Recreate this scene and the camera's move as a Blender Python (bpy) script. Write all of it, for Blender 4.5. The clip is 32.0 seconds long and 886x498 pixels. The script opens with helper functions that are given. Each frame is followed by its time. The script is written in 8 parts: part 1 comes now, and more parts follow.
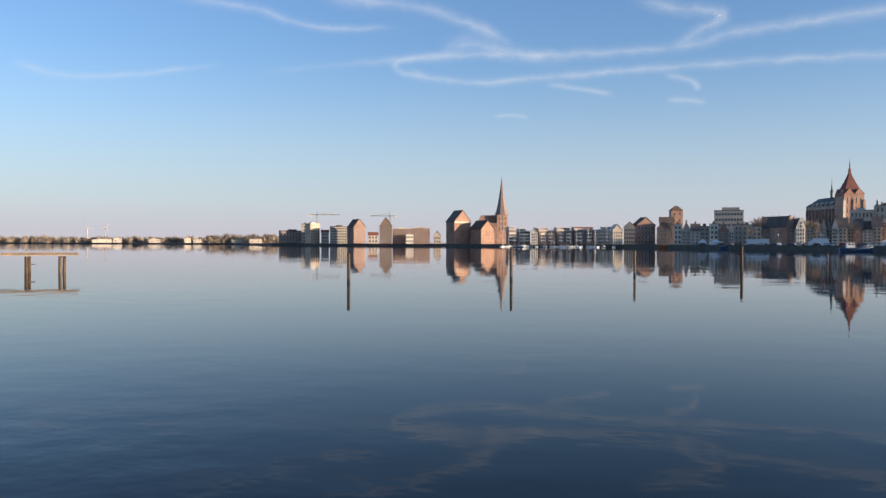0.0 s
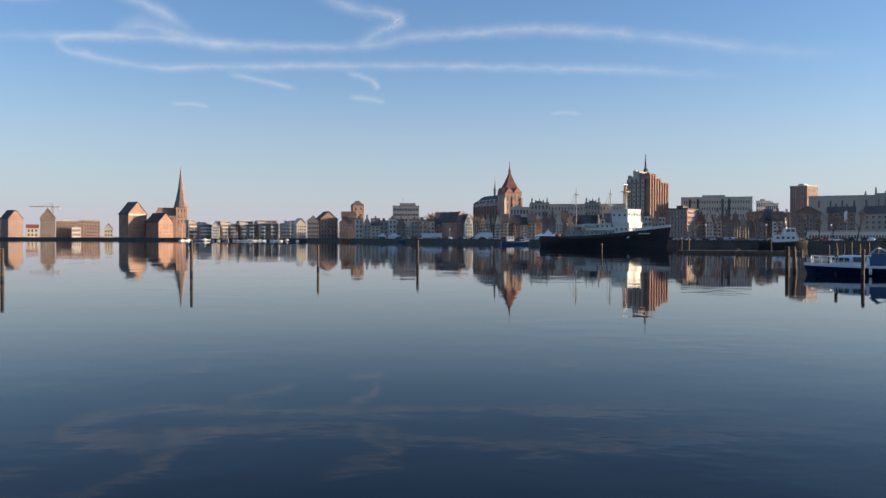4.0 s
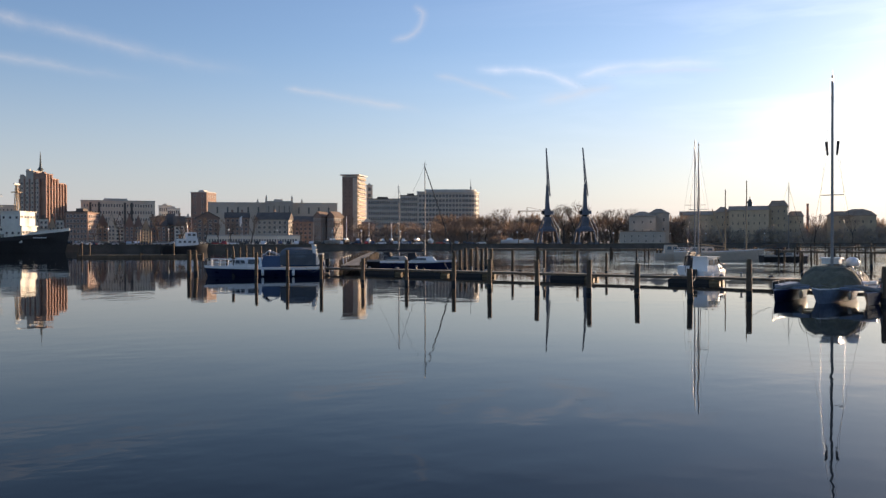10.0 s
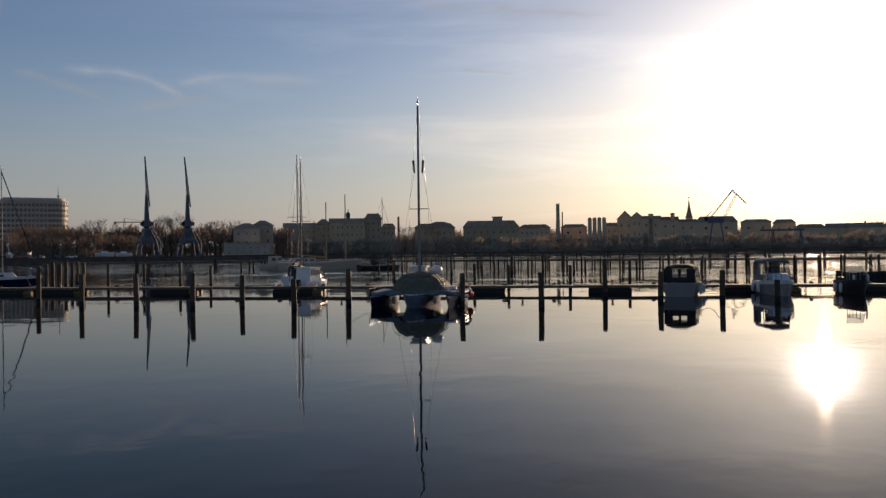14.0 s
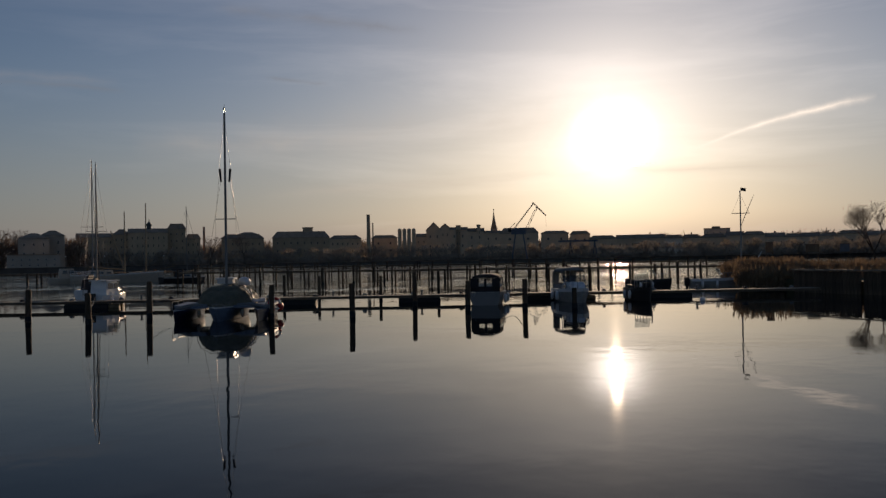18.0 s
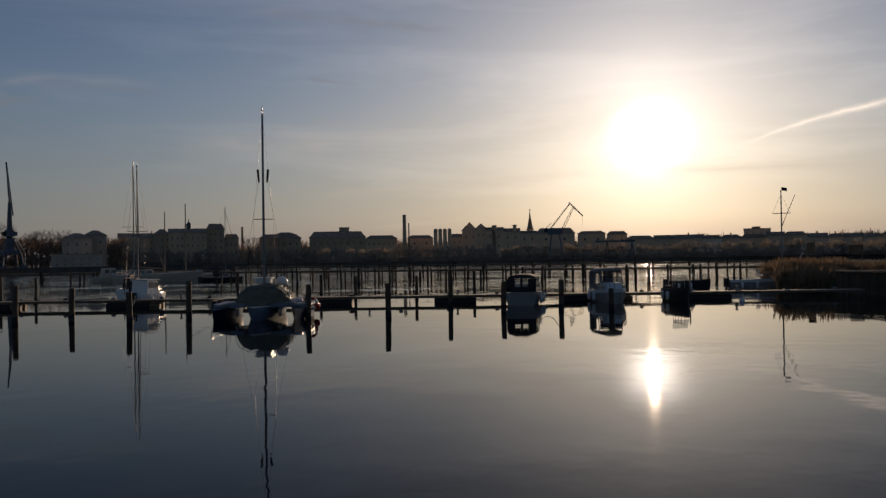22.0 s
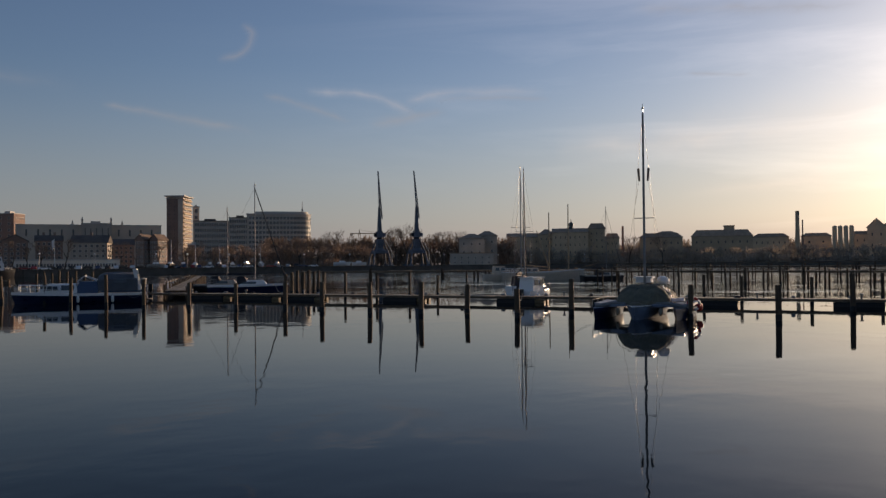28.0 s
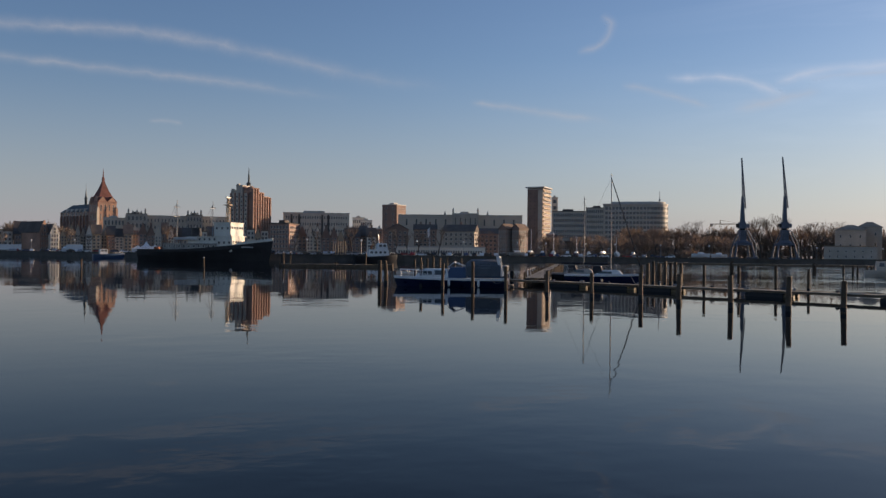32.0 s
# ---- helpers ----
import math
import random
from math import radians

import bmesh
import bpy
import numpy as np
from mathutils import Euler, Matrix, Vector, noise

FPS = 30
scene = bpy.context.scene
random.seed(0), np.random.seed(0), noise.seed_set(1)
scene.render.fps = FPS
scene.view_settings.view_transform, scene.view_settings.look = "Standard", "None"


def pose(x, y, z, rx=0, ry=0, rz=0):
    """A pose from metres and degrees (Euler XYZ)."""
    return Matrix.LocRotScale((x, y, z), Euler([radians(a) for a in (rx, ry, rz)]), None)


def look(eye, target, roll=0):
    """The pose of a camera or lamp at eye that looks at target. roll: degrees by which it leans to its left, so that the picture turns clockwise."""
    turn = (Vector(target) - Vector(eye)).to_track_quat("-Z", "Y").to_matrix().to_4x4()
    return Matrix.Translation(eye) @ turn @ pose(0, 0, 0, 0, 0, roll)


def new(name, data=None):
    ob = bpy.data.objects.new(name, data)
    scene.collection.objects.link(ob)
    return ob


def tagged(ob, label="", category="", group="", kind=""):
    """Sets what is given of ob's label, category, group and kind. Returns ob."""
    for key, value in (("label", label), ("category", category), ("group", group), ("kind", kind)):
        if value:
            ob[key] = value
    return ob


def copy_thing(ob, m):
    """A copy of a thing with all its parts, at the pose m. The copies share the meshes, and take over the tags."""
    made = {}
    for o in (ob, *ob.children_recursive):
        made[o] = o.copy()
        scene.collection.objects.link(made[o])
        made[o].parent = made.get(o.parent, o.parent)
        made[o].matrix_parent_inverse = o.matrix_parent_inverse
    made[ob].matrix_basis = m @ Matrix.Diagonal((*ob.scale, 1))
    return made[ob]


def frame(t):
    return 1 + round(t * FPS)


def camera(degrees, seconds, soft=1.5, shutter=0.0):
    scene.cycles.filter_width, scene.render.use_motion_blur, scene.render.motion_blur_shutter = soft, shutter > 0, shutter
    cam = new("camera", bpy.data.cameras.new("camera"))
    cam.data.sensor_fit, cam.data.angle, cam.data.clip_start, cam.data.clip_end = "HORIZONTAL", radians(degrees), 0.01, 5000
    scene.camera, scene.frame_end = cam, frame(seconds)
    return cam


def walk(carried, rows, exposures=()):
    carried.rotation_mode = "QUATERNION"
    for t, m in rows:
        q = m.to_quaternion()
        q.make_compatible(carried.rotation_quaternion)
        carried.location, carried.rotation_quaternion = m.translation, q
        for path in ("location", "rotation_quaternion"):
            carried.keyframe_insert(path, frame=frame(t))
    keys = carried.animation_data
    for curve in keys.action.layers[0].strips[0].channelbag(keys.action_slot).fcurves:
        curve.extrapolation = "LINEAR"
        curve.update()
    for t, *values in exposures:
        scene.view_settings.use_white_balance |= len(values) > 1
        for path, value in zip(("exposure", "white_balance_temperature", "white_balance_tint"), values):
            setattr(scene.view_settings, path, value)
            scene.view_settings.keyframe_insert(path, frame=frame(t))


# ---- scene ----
# ---- camera and its walk ----
cam = camera(55.19, 32.0, soft=1.4)
EYE = 3.0            # eye height over the water
WALK = [
    (0.0, -32.70, -0.40, 0.13), (0.5, -30.74, -0.46, 0.14), (1.0, -28.27, -0.52, 0.15), (1.5, -25.60, -0.59, 0.15),
    (2.0, -22.55, -0.65, 0.14), (2.5, -19.79, -0.70, 0.14), (3.0, -16.86, -0.73, 0.14), (3.5, -14.18, -0.75, 0.14),
    (5.5, -3.10, -0.79, 0.16), (6.0, 0.00, -0.78, 0.14), (6.5, 3.01, -0.76, 0.14), (7.0, 6.38, -0.74, 0.16),
    (7.5, 9.65, -0.70, 0.17), (8.0, 13.28, -0.64, 0.14), (8.5, 16.64, -0.58, 0.07), (9.0, 20.27, -0.53, 0.01),
    (9.5, 23.62, -0.49, -0.03), (10.0, 27.23, -0.46, -0.07), (10.5, 30.49, -0.42, -0.10), (11.0, 34.10, -0.37, -0.11),
    (11.5, 37.48, -0.30, -0.12), (12.0, 41.15, -0.22, -0.18), (12.5, 44.44, -0.12, -0.28), (13.0, 47.77, -0.02, -0.39),
    (13.5, 50.61, 0.07, -0.54), (14.0, 53.49, 0.14, -0.73), (14.5, 55.93, 0.21, -0.92), (15.0, 58.42, 0.30, -1.03),
    (15.5, 60.54, 0.39, -1.08), (17.5, 66.37, 0.66, -1.01), (18.0, 66.24, 0.68, -1.00), (18.5, 66.09, 0.69, -0.98),
    (19.0, 65.92, 0.69, -0.97), (19.5, 65.76, 0.69, -0.97), (20.0, 65.59, 0.69, -0.96), (20.5, 65.44, 0.69, -0.95),
    (21.0, 65.27, 0.69, -0.93), (21.5, 64.82, 0.71, -0.91), (22.0, 63.82, 0.73, -0.89), (22.5, 62.42, 0.75, -0.92),
    (23.0, 60.56, 0.77, -0.95), (23.5, 58.75, 0.79, -0.94), (24.0, 56.75, 0.83, -0.89), (24.5, 54.81, 0.87, -0.84),
    (25.0, 52.64, 0.90, -0.80), (25.5, 50.56, 0.92, -0.76), (27.5, 41.15, 0.96, -0.51), (28.0, 38.52, 0.99, -0.54),
    (28.5, 36.16, 1.02, -0.56), (29.0, 33.46, 1.03, -0.50), (29.5, 30.86, 1.00, -0.42), (30.0, 27.95, 0.94, -0.33),
    (30.5, 25.17, 0.82, -0.16), (31.0, 22.02, 0.66, 0.14), (31.5, 18.65, 0.48, 0.44), (32.0, 14.80, 0.32, 0.57),
]


def heading(yaw, pitch, roll):
    return pose(0, 0, EYE) @ pose(0, 0, 0, 0, 0, -yaw) @ pose(0, 0, 0, 90 + pitch, 0, 0) @ pose(0, 0, 0, 0, 0, roll)


EXPOSURES = [(0.0, 0.98, 6300, 13), (5.5, 0.93, 6350, 14), (9.0, 0.99, 6900, 18.5), (13.0, 0.12, 7250, 19), (15.5, -0.66, 7150, 19), (17.5, -1.04, 7050, 18),
             (22.0, -1.1, 7050, 18), (23.5, -1.16, 7050, 19), (25.5, -1.08, 7150, 20), (28.0, -0.25, 7200, 20), (30.0, 0.2, 7100, 20), (32.0, 0.28, 6800, 18)]
walk(cam, [(t, heading(a, b, c)) for t, a, b, c in WALK], EXPOSURES)

# ---- sky and sun ----
SUN_AZ, SUN_EL = 77.65, 7.9
SUN_DIR = Vector((math.sin(radians(SUN_AZ)) * math.cos(radians(SUN_EL)), math.cos(radians(SUN_AZ)) * math.cos(radians(SUN_EL)), math.sin(radians(SUN_EL))))
world = bpy.data.worlds.new("sky")
scene.world = world
world.use_nodes = True
wt = world.node_tree
wt.nodes.clear()


def wnode(kind, **kw):
    n = wt.nodes.new(kind)
    for k, v in kw.items():
        n.inputs[k].default_value = v
    return n


sky = wt.nodes.new("ShaderNodeTexSky")
sky.sky_type = "NISHITA"
sky.sun_disc = False
sky.sun_elevation = radians(SUN_EL)
sky.sun_rotation = radians(SUN_AZ)
sky.altitude = 0
sky.air_density = 1.0
sky.dust_density = 0.6
sky.ozone_density = 2.0
bg = wnode("ShaderNodeBackground", Strength=0.10)
tint = wt.nodes.new("ShaderNodeMix")
tint.data_type, tint.blend_type = "RGBA", "MULTIPLY"
tint.inputs[0].default_value = 1.0
tint.inputs[7].default_value = (0.86, 0.99, 1.24, 1)
wt.links.new(sky.outputs[0], tint.inputs[6])
wt.links.new(tint.outputs[2], bg.inputs["Color"])
# hazy aureole round the sun
coord = wt.nodes.new("ShaderNodeTexCoord")
dot = wt.nodes.new("ShaderNodeVectorMath")
dot.operation = "DOT_PRODUCT"
dot.inputs[1].default_value = SUN_DIR
wt.links.new(coord.outputs["Generated"], dot.inputs[0])


def lobe(power, strength, color):
    p = wt.nodes.new("ShaderNodeMath")
    p.operation = "MAXIMUM"
    p.inputs[1].default_value = 0.0
    wt.links.new(dot.outputs["Value"], p.inputs[0])
    q = wt.nodes.new("ShaderNodeMath")
    q.operation = "POWER"
    q.inputs[1].default_value = power
    wt.links.new(p.outputs[0], q.inputs[0])
    s = wt.nodes.new("ShaderNodeMath")
    s.operation = "MULTIPLY"
    s.inputs[1].default_value = strength
    wt.links.new(q.outputs[0], s.inputs[0])
    b = wnode("ShaderNodeBackground", Color=(*color, 1))
    wt.links.new(s.outputs[0], b.inputs["Strength"])
    return b


# pale haze that hides the blue towards the horizon, all round
up = wt.nodes.new("ShaderNodeSeparateXYZ")
wt.links.new(coord.outputs["Generated"], up.inputs[0])
fall = wt.nodes.new("ShaderNodeMapRange")
fall.interpolation_type = "SMOOTHSTEP"
fall.inputs["From Min"].default_value, fall.inputs["From Max"].default_value = -0.08, 0.235
fall.inputs["To Min"].default_value, fall.inputs["To Max"].default_value = 0.95, 0.0
wt.links.new(up.outputs["Z"], fall.inputs["Value"])
haze = wnode("ShaderNodeBackground", Color=(0.298, 0.318, 0.374, 1), Strength=1.0)
mist = wt.nodes.new("ShaderNodeMixShader")
wt.links.new(fall.outputs[0], mist.inputs[0])
wt.links.new(bg.outputs[0], mist.inputs[1])
wt.links.new(haze.outputs[0], mist.inputs[2])
thin_fall = wt.nodes.new("ShaderNodeMapRange")
thin_fall.interpolation_type = "SMOOTHSTEP"
thin_fall.inputs["From Min"].default_value, thin_fall.inputs["From Max"].default_value = -0.01, 0.055
thin_fall.inputs["To Min"].default_value, thin_fall.inputs["To Max"].default_value = 0.75, 0.0
wt.links.new(up.outputs["Z"], thin_fall.inputs["Value"])
rosy = wnode("ShaderNodeBackground", Color=(0.305, 0.282, 0.298, 1), Strength=1.0)
layer = wt.nodes.new("ShaderNodeMixShader")
wt.links.new(thin_fall.outputs[0], layer.inputs[0])
wt.links.new(mist.outputs[0], layer.inputs[1])
wt.links.new(rosy.outputs[0], layer.inputs[2])
total = layer
for args in ((16, 0.13, (1.0, 0.95, 0.89)), (120, 0.54, (1.0, 0.95, 0.89)), (600, 0.6, (1.0, 0.95, 0.89)), (2900, 6.0, (1.0, 0.95, 0.88))):
    add = wt.nodes.new("ShaderNodeAddShader")
    wt.links.new(total.outputs[0], add.inputs[0])
    wt.links.new(lobe(*args).outputs[0], add.inputs[1])
    total = add
# the haze below glows warmer and brighter round the sun's side of the horizon
low = lobe(4, 0.25, (1.0, 0.94, 0.87))
gain = wt.nodes.new("ShaderNodeMath")
gain.operation = "MULTIPLY"
wt.links.new(low.inputs["Strength"].links[0].from_socket, gain.inputs[0])
wt.links.new(fall.outputs[0], gain.inputs[1])
wt.links.new(gain.outputs[0], low.inputs["Strength"])
add = wt.nodes.new("ShaderNodeAddShader")
wt.links.new(total.outputs[0], add.inputs[0])
wt.links.new(low.outputs[0], add.inputs[1])
total = add
# thin streaks of high cirrus, brightest where the sun shines through them
place = wt.nodes.new("ShaderNodeMapping")
place.inputs["Rotation"].default_value = (radians(4), radians(-3), 0)
place.inputs["Scale"].default_value = (1.0, 1.0, 9.0)
wt.links.new(coord.outputs["Generated"], place.inputs["Vector"])
streak = wt.nodes.new("ShaderNodeTexNoise")
streak.inputs["Scale"].default_value = 2.6
streak.inputs["Detail"].default_value = 6
streak.inputs["Roughness"].default_value = 0.58
streak.inputs["Distortion"].default_value = 0.5
wt.links.new(place.outputs[0], streak.inputs["Vector"])
veil = wt.nodes.new("ShaderNodeMapRange")
veil.inputs["From Min"].default_value, veil.inputs["From Max"].default_value = 0.46, 0.74
wt.links.new(streak.outputs["Fac"], veil.inputs["Value"])
cirrus_light = lobe(7, 0.24, (1.0, 0.94, 0.86))
thin = wt.nodes.new("ShaderNodeMath")
thin.operation = "MULTIPLY"
wt.links.new(cirrus_light.inputs["Strength"].links[0].from_socket, thin.inputs[0])
wt.links.new(veil.outputs[0], thin.inputs[1])
wt.links.new(thin.outputs[0], cirrus_light.inputs["Strength"])
add = wt.nodes.new("ShaderNodeAddShader")
wt.links.new(total.outputs[0], add.inputs[0])
wt.links.new(cirrus_light.outputs[0], add.inputs[1])
total = add
out = wt.nodes.new("ShaderNodeOutputWorld")
wt.links.new(total.outputs[0], out.inputs["Surface"])

sun_data = bpy.data.lights.new("sun", "SUN")
sun_data.energy, sun_data.angle, sun_data.color = 5.0, radians(0.53), (1.0, 0.78, 0.54)
sun = new("sun", sun_data)
sun.matrix_world = look((0, 0, 0), -SUN_DIR)
sun.location = (0, 0, 900)


# ---- materials ----


def material(name, color, rough=0.7, metal=0.0, vary=0.25, scale=1.0, fine=12.0, bump=0.15, spec=0.4, second=None, stretch=(1, 1, 1), rand=0.0, thin=0.0):
    """A worn surface: two scales of noise on the colour, a fine bump, and a shade of its own for each object."""
    m = bpy.data.materials.new(name)
    m.use_nodes = True
    t = m.node_tree
    b = t.nodes["Principled BSDF"]
    b.inputs["Metallic"].default_value = metal
    b.inputs["Specular IOR Level"].default_value = spec
    tc = t.nodes.new("ShaderNodeTexCoord")
    mp = t.nodes.new("ShaderNodeMapping")
    mp.inputs["Scale"].default_value = stretch
    t.links.new(tc.outputs["Object"], mp.inputs["Vector"])
    n1 = t.nodes.new("ShaderNodeTexNoise")
    n1.inputs["Scale"].default_value = scale
    n1.inputs["Detail"].default_value = 6
    n2 = t.nodes.new("ShaderNodeTexNoise")
    n2.inputs["Scale"].default_value = fine
    n2.inputs["Detail"].default_value = 4
    for n in (n1, n2):
        t.links.new(mp.outputs[0], n.inputs["Vector"])
    mix = t.nodes.new("ShaderNodeMath")
    mix.operation = "MULTIPLY_ADD"
    mix.inputs[1].default_value = 0.4
    t.links.new(n2.outputs["Fac"], mix.inputs[0])
    half = t.nodes.new("ShaderNodeMath")
    half.operation = "MULTIPLY"
    half.inputs[1].default_value = 0.6
    t.links.new(n1.outputs["Fac"], half.inputs[0])
    t.links.new(half.outputs[0], mix.inputs[2])
    ramp = t.nodes.new("ShaderNodeValToRGB")
    dark = tuple(c * (1 - vary) for c in color)
    light = second or tuple(min(1, c * (1 + vary)) for c in color)
    ramp.color_ramp.elements[0].position, ramp.color_ramp.elements[0].color = 0.33, (*dark, 1)
    ramp.color_ramp.elements[1].position, ramp.color_ramp.elements[1].color = 0.68, (*light, 1)
    t.links.new(mix.outputs[0], ramp.inputs[0])
    last = ramp.outputs[0]
    if rand:
        oi = t.nodes.new("ShaderNodeObjectInfo")
        mr = t.nodes.new("ShaderNodeMapRange")
        mr.inputs["To Min"].default_value, mr.inputs["To Max"].default_value = 1 - rand, 1 + rand
        t.links.new(oi.outputs["Random"], mr.inputs["Value"])
        hsv = t.nodes.new("ShaderNodeHueSaturation")
        t.links.new(mr.outputs[0], hsv.inputs["Value"])
        t.links.new(last, hsv.inputs["Color"])
        last = hsv.outputs[0]
    t.links.new(last, b.inputs["Base Color"])
    rr = t.nodes.new("ShaderNodeMapRange")
    rr.inputs["To Min"].default_value, rr.inputs["To Max"].default_value = max(0, rough - 0.12), min(1, rough + 0.12)
    t.links.new(n1.outputs["Fac"], rr.inputs["Value"])
    t.links.new(rr.outputs[0], b.inputs["Roughness"])
    if bump:
        bp = t.nodes.new("ShaderNodeBump")
        bp.inputs["Strength"].default_value = bump
        bp.inputs["Distance"].default_value = 0.05
        t.links.new(n2.outputs["Fac"], bp.inputs["Height"])
        t.links.new(bp.outputs[0], b.inputs["Normal"])
    if thin:     # dry stalks, twigs and cloth let some light through
        tl = t.nodes.new("ShaderNodeBsdfTranslucent")
        t.links.new(last, tl.inputs["Color"])
        mx = t.nodes.new("ShaderNodeMixShader")
        mx.inputs[0].default_value = thin
        t.links.new(b.outputs[0], mx.inputs[1])
        t.links.new(tl.outputs[0], mx.inputs[2])
        t.links.new(mx.outputs[0], t.nodes["Material Output"].inputs["Surface"])
    return m


def water_material():
    m = bpy.data.materials.new("harbour_water")
    m.use_nodes = True
    t = m.node_tree
    b = t.nodes["Principled BSDF"]
    b.inputs["Base Color"].default_value = (0.003, 0.006, 0.010, 1)
    b.inputs["Specular IOR Level"].default_value = 0.21
    b.inputs["Roughness"].default_value = 0.022
    b.inputs["IOR"].default_value = 1.22
    tc = t.nodes.new("ShaderNodeTexCoord")
    heights = []
    for scale, stretch, amp, detail in ((0.05, (1, 1, 1), 0.45, 2), (0.55, (1, 1.2, 1), 0.125, 3), (3.0, (1, 1, 1), 0.012, 2)):
        mp = t.nodes.new("ShaderNodeMapping")
        mp.inputs["Scale"].default_value = stretch
        t.links.new(tc.outputs["Object"], mp.inputs["Vector"])
        n = t.nodes.new("ShaderNodeTexNoise")
        n.inputs["Scale"].default_value = scale
        n.inputs["Detail"].default_value = detail
        n.inputs["Roughness"].default_value = 0.45
        t.links.new(mp.outputs[0], n.inputs["Vector"])
        k = t.nodes.new("ShaderNodeMath")
        k.operation = "MULTIPLY"
        k.inputs[1].default_value = amp
        t.links.new(n.outputs["Fac"], k.inputs[0])
        heights.append(k)
    # calm and ruffled patches
    patch = t.nodes.new("ShaderNodeTexNoise")
    patch.inputs["Scale"].default_value = 0.06
    patch.inputs["Detail"].default_value = 3
    t.links.new(tc.outputs["Object"], patch.inputs["Vector"])
    pr = t.nodes.new("ShaderNodeMapRange")
    pr.inputs["From Min"].default_value, pr.inputs["From Max"].default_value = 0.47, 0.66
    pr.inputs["To Min"].default_value, pr.inputs["To Max"].default_value = 0.35, 1.9
    t.links.new(patch.outputs["Fac"], pr.inputs["Value"])
    # the breeze ruffles the open basin beyond the moorings
    sep = t.nodes.new("ShaderNodeSeparateXYZ")
    t.links.new(tc.outputs["Object"], sep.inputs[0])
    br = t.nodes.new("ShaderNodeMapRange")
    br.interpolation_type = "SMOOTHSTEP"
    br.inputs["From Min"].default_value, br.inputs["From Max"].default_value = 42.0, 110.0
    br.inputs["To Min"].default_value, br.inputs["To Max"].default_value = 1.0, 18.0
    t.links.new(sep.outputs["X"], br.inputs["Value"])
    # cat's paws on the nearest water
    flat = t.nodes.new("ShaderNodeVectorMath")
    flat.operation = "MULTIPLY"
    flat.inputs[1].default_value = (1, 1, 0)
    t.links.new(tc.outputs["Object"], flat.inputs[0])
    away = t.nodes.new("ShaderNodeVectorMath")
    away.operation = "LENGTH"
    t.links.new(flat.outputs[0], away.inputs[0])
    nr = t.nodes.new("ShaderNodeMapRange")
    nr.interpolation_type = "SMOOTHSTEP"
    nr.inputs["From Min"].default_value, nr.inputs["From Max"].default_value = 7.0, 19.0
    nr.inputs["To Min"].default_value, nr.inputs["To Max"].default_value = 3.0, 0.8
    t.links.new(away.outputs["Value"], nr.inputs["Value"])
    gust = t.nodes.new("ShaderNodeMath")
    gust.operation = "MULTIPLY"
    t.links.new(br.outputs[0], gust.inputs[0])
    t.links.new(nr.outputs[0], gust.inputs[1])
    both = t.nodes.new("ShaderNodeMath")
    both.operation = "MULTIPLY"
    t.links.new(pr.outputs[0], both.inputs[0])
    t.links.new(gust.outputs[0], both.inputs[1])
    s = t.nodes.new("ShaderNodeMath")
    s.operation = "ADD"
    t.links.new(heights[1].outputs[0], s.inputs[0])
    t.links.new(heights[2].outputs[0], s.inputs[1])
    s2 = t.nodes.new("ShaderNodeMath")
    s2.operation = "MULTIPLY_ADD"
    t.links.new(s.outputs[0], s2.inputs[0])
    t.links.new(both.outputs[0], s2.inputs[1])
    t.links.new(heights[0].outputs[0], s2.inputs[2])
    bp = t.nodes.new("ShaderNodeBump")
    bp.inputs["Strength"].default_value = 1.0
    bp.inputs["Distance"].default_value = WAVE
    t.links.new(s2.outputs[0], bp.inputs["Height"])
    t.links.new(bp.outputs[0], b.inputs["Normal"])
    return m


WAVE = 0.075
M = {}
M["water"] = water_material()
M["brick"] = material("red_brick", (0.31, 0.195, 0.15), 0.85, vary=0.3, scale=0.15, fine=3, rand=0.12)
M["brick2"] = material("orange_brick", (0.39, 0.23, 0.16), 0.85, vary=0.35, scale=0.15, fine=3, rand=0.1)
M["brickd"] = material("dark_brick", (0.25, 0.17, 0.135), 0.85, vary=0.3, scale=0.15, fine=3, rand=0.15)
M["plaster"] = material("pale_plaster", (0.63, 0.53, 0.41), 0.8, vary=0.15, scale=0.2, fine=3, rand=0.12)
M["white"] = material("white_plaster", (0.80, 0.72, 0.60), 0.75, vary=0.1, scale=0.2, fine=3, rand=0.05)
M["grey"] = material("grey_stucco", (0.45, 0.39, 0.315), 0.8, vary=0.2, scale=0.2, fine=3, rand=0.15)
M["concrete"] = material("concrete_panels", (0.56, 0.475, 0.375), 0.85, vary=0.15, scale=0.1, fine=2, rand=0.06)
M["ochre"] = material("ochre_stucco", (0.51, 0.385, 0.25), 0.8, vary=0.18, scale=0.2, fine=3, rand=0.15)
M["rooft"] = material("red_roof_tiles", (0.27, 0.09, 0.055), 0.85, vary=0.3, scale=0.3, fine=6, rand=0.15)
M["roofm"] = material("brown_town_roof", (0.20, 0.145, 0.11), 0.88, vary=0.3, scale=0.3, fine=6, rand=0.2, spec=0.15)
# roofs beyond the cranes: haze is put into the colour, paler than brown tiles
M["roofh"] = material("haze_pale_roof", (0.34, 0.255, 0.185), 0.88, vary=0.25, scale=0.3, fine=6, rand=0.15, spec=0.15)
# duller than the cream ship paint: the lower deckhouse's shade is in this colour
M["shipd"] = material("shade_dulled_buff_paint", (0.36, 0.335, 0.30), 0.6, vary=0.4, scale=0.4, fine=3)
M["roofw"] = material("dark_red_tower_roof", (0.17, 0.065, 0.05), 0.8, vary=0.35, scale=0.2, fine=4)
